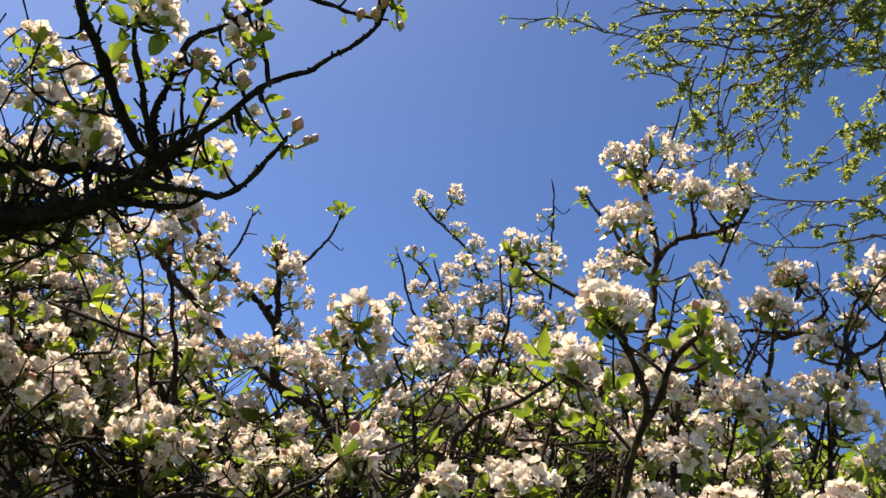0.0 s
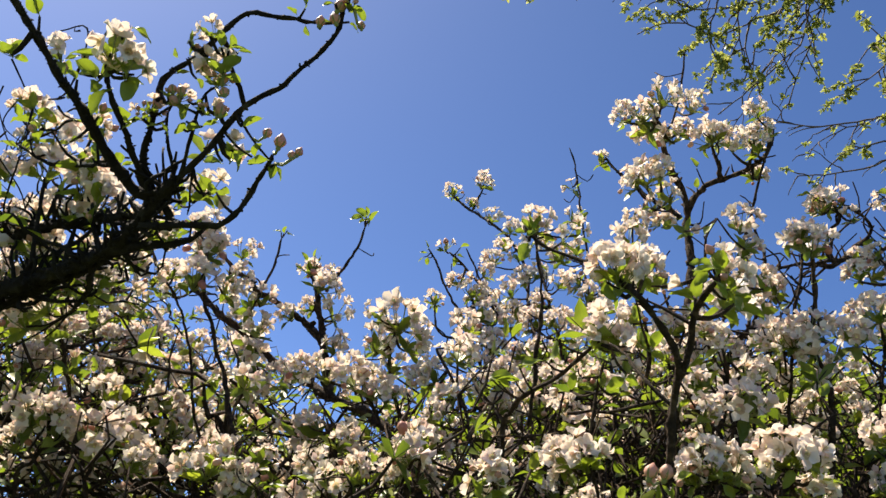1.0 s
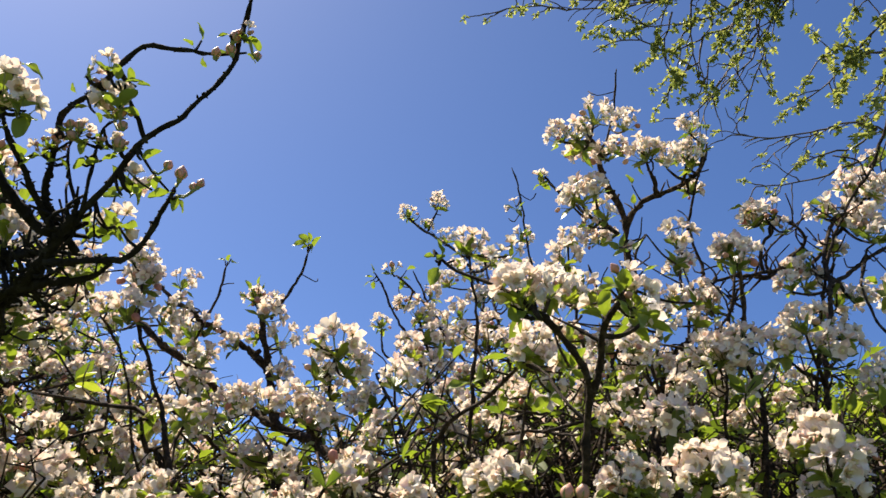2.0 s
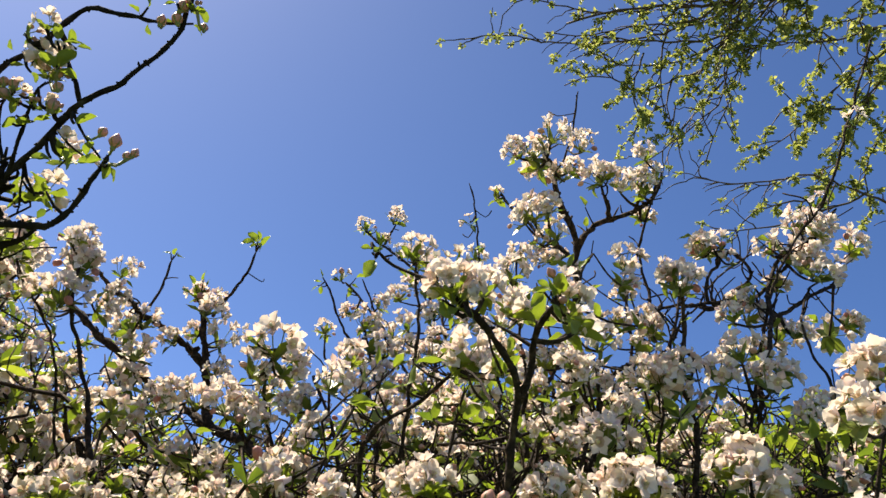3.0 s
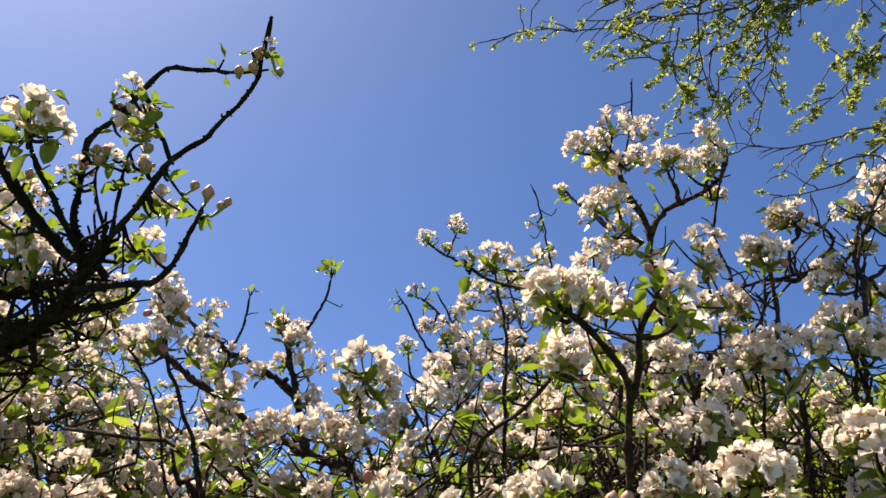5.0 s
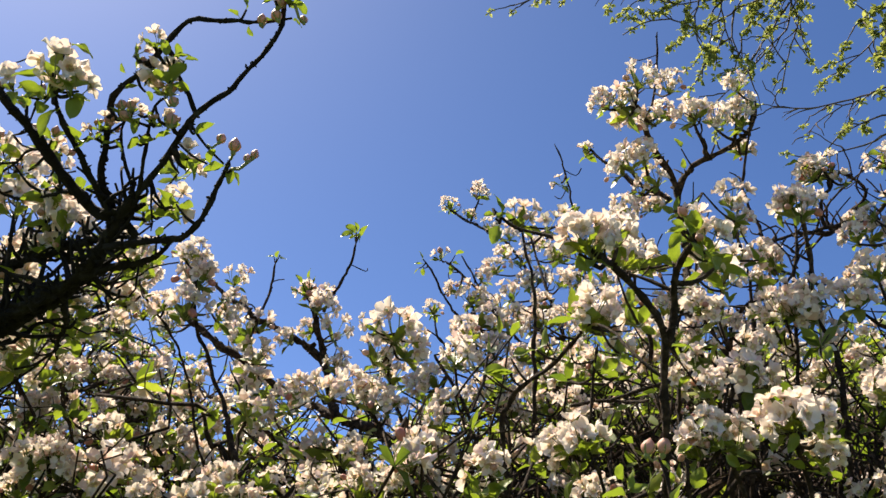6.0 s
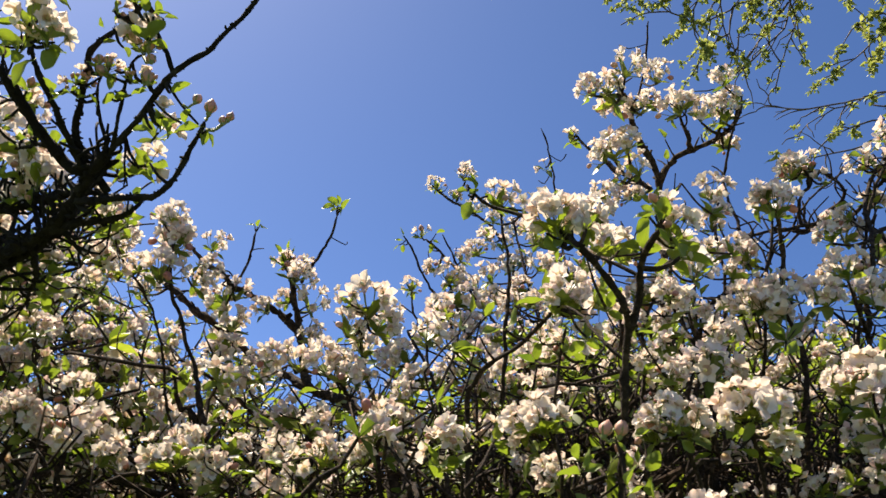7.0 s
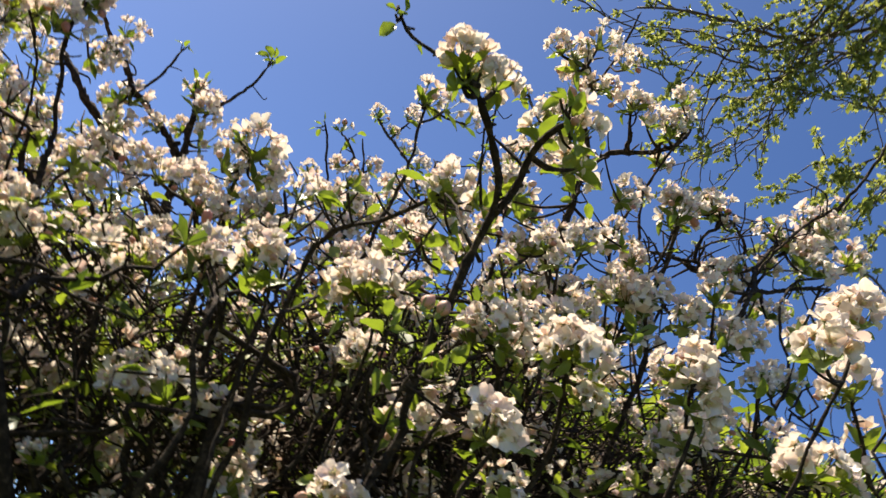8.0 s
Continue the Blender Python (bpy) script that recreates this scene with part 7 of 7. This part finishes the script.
def birch_spray(r0, r1, leafy, points):
    """A hanging birch branch: the long twig, its side twigs, and tufts of small leaves."""
    line, radii = gnarled(points, r0, r1, 0.05, 1.2, 0.02)
    pieces = [tube_piece(line, radii, 6, 0, 0.2)]
    bits = []
    n = len(line)
    for i in range(2, n):
        if twig_dice.random() < 0.8:
            p = line[i]
            along = (line[i] - line[i - 1]).normalized()
            d = (along * 0.7 + Vector((twig_dice.uniform(-.7, .7), twig_dice.uniform(-.7, .7), twig_dice.uniform(-.8, .4)))).normalized()
            length = twig_dice.uniform(0.05, 0.26)
            q = [p, p + d * length * 0.5 + Vector((0, 0, 0.01)), p + d * length + Vector((0, 0, -0.06 * length))]
            tl, tr = gnarled(q, 0.0048, 0.0022, 0.03, 0.9, 0.02)
            pieces.append(tube_piece(tl, tr, 5, 0))
            for t in tl[len(tl) // 2:]:
                if twig_dice.random() < 0.62 * leafy:
                    bits += birch_tuft(t, twig_dice.randrange(9, 15), 0.034 if t.x > 2.2 else 0.028)
        if twig_dice.random() < 0.3 * leafy:
            bits += birch_tuft(line[i], twig_dice.randrange(9, 15), 0.034 if line[i].x > 2.2 else 0.028)
    start = line[0]
    p = merge(pieces)
    ob = part("branch", mesh_of("branch", (p[0] - np.array(start), p[1], p[2]), [birch_bark_mat]), birch, start)
    if bits:
        p = merge(bits)
        leaves = part("leaves", mesh_of("leaves", (p[0] - np.array(start), p[1], p[2]), [birch_leaf_mat]), ob, start, None, "tufts of small yellow-green leaves")
        tagged(leaves, kind="stuff")
    return ob


# limbs that carry the hanging twigs
for pts in ([(7.820, 4.550, 6.000), (6.714, 3.694, 8.181), (3.816, 3.179, 6.587), (2.758, 3.014, 6.291), (2.193, 3.118, 6.313), (1.658, 3.223, 6.519)], [(7.820, 4.550, 5.200), (6.772, 4.059, 7.618), (3.642, 3.231, 5.957), (3.407, 3.595, 5.212), (3.370, 4.086, 4.456)]):
    line, radii = gnarled(pts, 0.04, 0.012, 0.08, 0.8)
    p = tube_piece(line, radii, 8, 0, 0.2)
    part("limb", mesh_of("limb", (p[0] - np.array(line[0]), p[1], p[2]), [birch_bark_mat]), birch, line[0])
birch_spray(0.0121, 0.0036, 1.00, [(1.979, 3.160, 6.396), (1.899, 3.227, 6.146), (1.900, 3.481, 5.939), (1.940, 3.721, 5.753), (1.950, 3.917, 5.452), (1.923, 4.016, 5.298), (1.746, 4.107, 5.158)])
birch_spray(0.0121, 0.0037, 0.35, [(2.193, 3.118, 6.313), (2.220, 3.287, 6.054), (1.879, 3.617, 5.730), (1.567, 3.778, 5.665), (1.237, 3.915, 5.638), (0.873, 3.940, 5.599), (0.505, 3.937, 5.603), (0.274, 3.968, 5.555)])
birch_spray(0.0121, 0.0036, 1.50, [(2.140, 3.129, 6.334), (1.969, 3.450, 5.802), (1.895, 3.712, 5.583), (1.777, 3.818, 5.420), (1.596, 3.957, 5.389), (1.422, 4.001, 5.322), (1.229, 3.967, 5.374), (1.058, 3.979, 5.356), (0.937, 4.014, 5.302)])
birch_spray(0.0070, 0.0035, 0.80, [(1.777, 3.818, 5.420), (1.665, 3.935, 5.239), (1.596, 4.054, 5.056), (1.581, 4.074, 5.026)])
birch_spray(0.0072, 0.0036, 0.80, [(1.613, 3.952, 5.397), (1.590, 4.032, 5.274), (1.472, 4.087, 5.190), (1.425, 4.128, 5.126)])
birch_spray(0.0104, 0.0037, 0.70, [(2.193, 3.118, 6.313), (2.158, 3.328, 5.991), (2.008, 3.533, 5.858), (1.623, 3.677, 5.821), (1.271, 3.733, 5.735), (1.000, 3.814, 5.794), (0.630, 3.801, 5.813), (0.494, 3.868, 5.710)])
birch_spray(0.0086, 0.0036, 1.00, [(2.086, 3.139, 6.355), (1.979, 3.299, 6.036), (1.695, 3.568, 5.805), (1.492, 3.762, 5.690), (1.299, 3.908, 5.464), (1.080, 3.889, 5.494)])
birch_spray(0.0104, 0.0035, 1.40, [(2.193, 3.118, 6.313), (2.238, 3.400, 5.880), (2.059, 3.578, 5.605), (2.005, 3.675, 5.456), (1.945, 3.773, 5.306)])
birch_spray(0.0116, 0.0035, 0.70, [(3.501, 3.449, 5.510), (3.105, 3.374, 5.553), (2.724, 3.478, 5.576), (2.548, 3.602, 5.569), (2.208, 3.639, 5.511), (1.971, 3.677, 5.453)])
birch_spray(0.0116, 0.0035, 1.30, [(3.525, 3.413, 5.585), (3.061, 3.303, 5.662), (2.840, 3.528, 5.499), (2.669, 3.704, 5.412), (2.526, 3.898, 5.297), (2.367, 4.010, 5.125), (2.219, 4.076, 5.022)])
birch_spray(0.0085, 0.0035, 1.50, [(2.914, 3.562, 5.447), (2.784, 3.770, 5.309), (2.586, 3.836, 5.208), (2.419, 3.890, 5.309), (2.286, 3.944, 5.226)])
birch_spray(0.0100, 0.0035, 0.25, [(3.377, 3.988, 4.607), (3.140, 4.007, 4.578), (2.812, 4.029, 4.727), (2.625, 4.076, 4.838), (2.449, 4.062, 4.860), (2.323, 4.174, 4.872), (2.079, 4.201, 4.831), (1.796, 4.199, 4.834)])
birch_spray(0.0085, 0.0035, 0.15, [(2.784, 4.022, 4.739), (2.739, 4.141, 4.739), (2.472, 4.205, 4.641), (2.279, 4.341, 4.614), (1.965, 4.368, 4.573)])
birch_spray(0.0086, 0.0035, 1.20, [(2.625, 4.080, 4.832), (2.497, 4.143, 4.736), (2.328, 4.170, 4.694), (2.161, 4.216, 4.624)])
birch_spray(0.0053, 0.0026, 0.30, [(2.323, 4.177, 4.866), (2.120, 4.231, 4.783), (1.988, 4.295, 4.684)])
birch_spray(0.0086, 0.0035, 1.40, [(2.784, 3.770, 5.309), (2.673, 3.946, 5.039), (2.648, 4.004, 4.950), (2.550, 4.046, 4.885)])
birch_spray(0.0104, 0.0035, 1.30, [(2.363, 3.087, 6.307), (2.370, 3.356, 5.948), (2.328, 3.528, 5.683), (2.492, 3.684, 5.626), (2.609, 3.755, 5.516)])
birch_spray(0.0102, 0.0035, 1.40, [(2.645, 3.035, 6.295), (2.664, 3.277, 5.885), (2.626, 3.464, 5.597), (2.775, 3.714, 5.396), (2.744, 3.848, 5.190), (2.604, 3.949, 5.034)])
birch_spray(0.0104, 0.0037, 0.80, [(1.979, 3.160, 6.396), (1.882, 3.341, 5.971), (1.437, 3.503, 5.905), (1.044, 3.665, 5.839), (0.695, 3.748, 5.895)])
birch_spray(0.0100, 0.0035, 1.30, [(3.407, 3.595, 5.212), (3.143, 3.608, 5.193), (2.882, 3.785, 5.103), (2.823, 4.014, 4.934), (2.881, 4.162, 4.706)])
birch_spray(0.0054, 0.0027, 0.30, [(1.798, 4.091, 5.183), (1.672, 4.166, 5.068), (1.628, 4.246, 4.944), (1.573, 4.407, 4.880)])
birch_spray(0.0106, 0.0035, 0.25, [(2.033, 3.150, 6.375), (1.957, 3.494, 6.047), (1.916, 3.684, 5.724), (1.915, 3.794, 5.535), (1.921, 3.876, 5.395), (1.969, 3.934, 5.296), (1.896, 4.069, 5.066), (1.871, 4.141, 4.944)])
birch_spray(0.0070, 0.0036, 0.15, [(1.923, 3.882, 5.386), (1.780, 3.985, 5.209), (1.625, 4.109, 4.999), (1.475, 4.270, 4.924)])
birch_spray(0.0053, 0.0026, 0.80, [(1.896, 4.069, 5.066), (1.823, 4.013, 5.163), (1.768, 3.961, 5.251)])
birch_spray(0.0070, 0.0035, 1.00, [(1.534, 3.735, 5.639), (1.510, 3.830, 5.476), (1.538, 3.955, 5.262), (1.590, 4.040, 5.117)])
birch_spray(0.0070, 0.0035, 1.50, [(1.399, 3.827, 5.483), (1.359, 3.961, 5.254), (1.433, 4.034, 5.129)])
birch_spray(0.0155, 0.0072, 0.35, [(2.363, 3.087, 6.307), (2.405, 3.329, 6.129), (2.060, 3.493, 5.851), (1.830, 3.601, 5.767), (1.500, 3.670, 5.750), (1.156, 3.708, 5.686), (0.909, 3.835, 5.669)])
birch_spray(0.0121, 0.0054, 0.50, [(2.250, 3.108, 6.311), (2.288, 3.381, 6.041), (2.099, 3.568, 5.721), (1.947, 3.689, 5.616), (1.699, 3.772, 5.575), (1.415, 3.788, 5.549), (1.145, 3.860, 5.626)])
birch_spray(0.0104, 0.0035, 0.75, [(2.193, 3.118, 6.313), (2.096, 3.424, 5.967), (1.974, 3.603, 5.663), (1.830, 3.741, 5.528), (1.592, 3.847, 5.447), (1.349, 3.870, 5.409)])
birch_spray(0.0104, 0.0036, 0.40, [(2.033, 3.150, 6.375), (1.929, 3.447, 5.930), (1.785, 3.584, 5.698), (1.617, 3.678, 5.636), (1.355, 3.741, 5.630), (1.036, 3.865, 5.617), (0.779, 3.871, 5.608)])
birch_spray(0.0104, 0.0035, 0.75, [(2.250, 3.108, 6.311), (2.306, 3.414, 5.983), (2.217, 3.589, 5.686), (2.060, 3.700, 5.497), (1.961, 3.786, 5.352)])
birch_spray(0.0104, 0.0035, 0.50, [(2.475, 3.066, 6.302), (2.498, 3.371, 6.057), (2.282, 3.508, 5.824), (2.053, 3.548, 5.757), (1.880, 3.698, 5.700), (1.619, 3.687, 5.720)])
birch_spray(0.0086, 0.0035, 0.30, [(2.758, 3.014, 6.291), (2.844, 3.487, 5.857), (2.535, 3.582, 5.696), (2.283, 3.648, 5.584), (2.019, 3.691, 5.513), (1.915, 3.767, 5.582)])
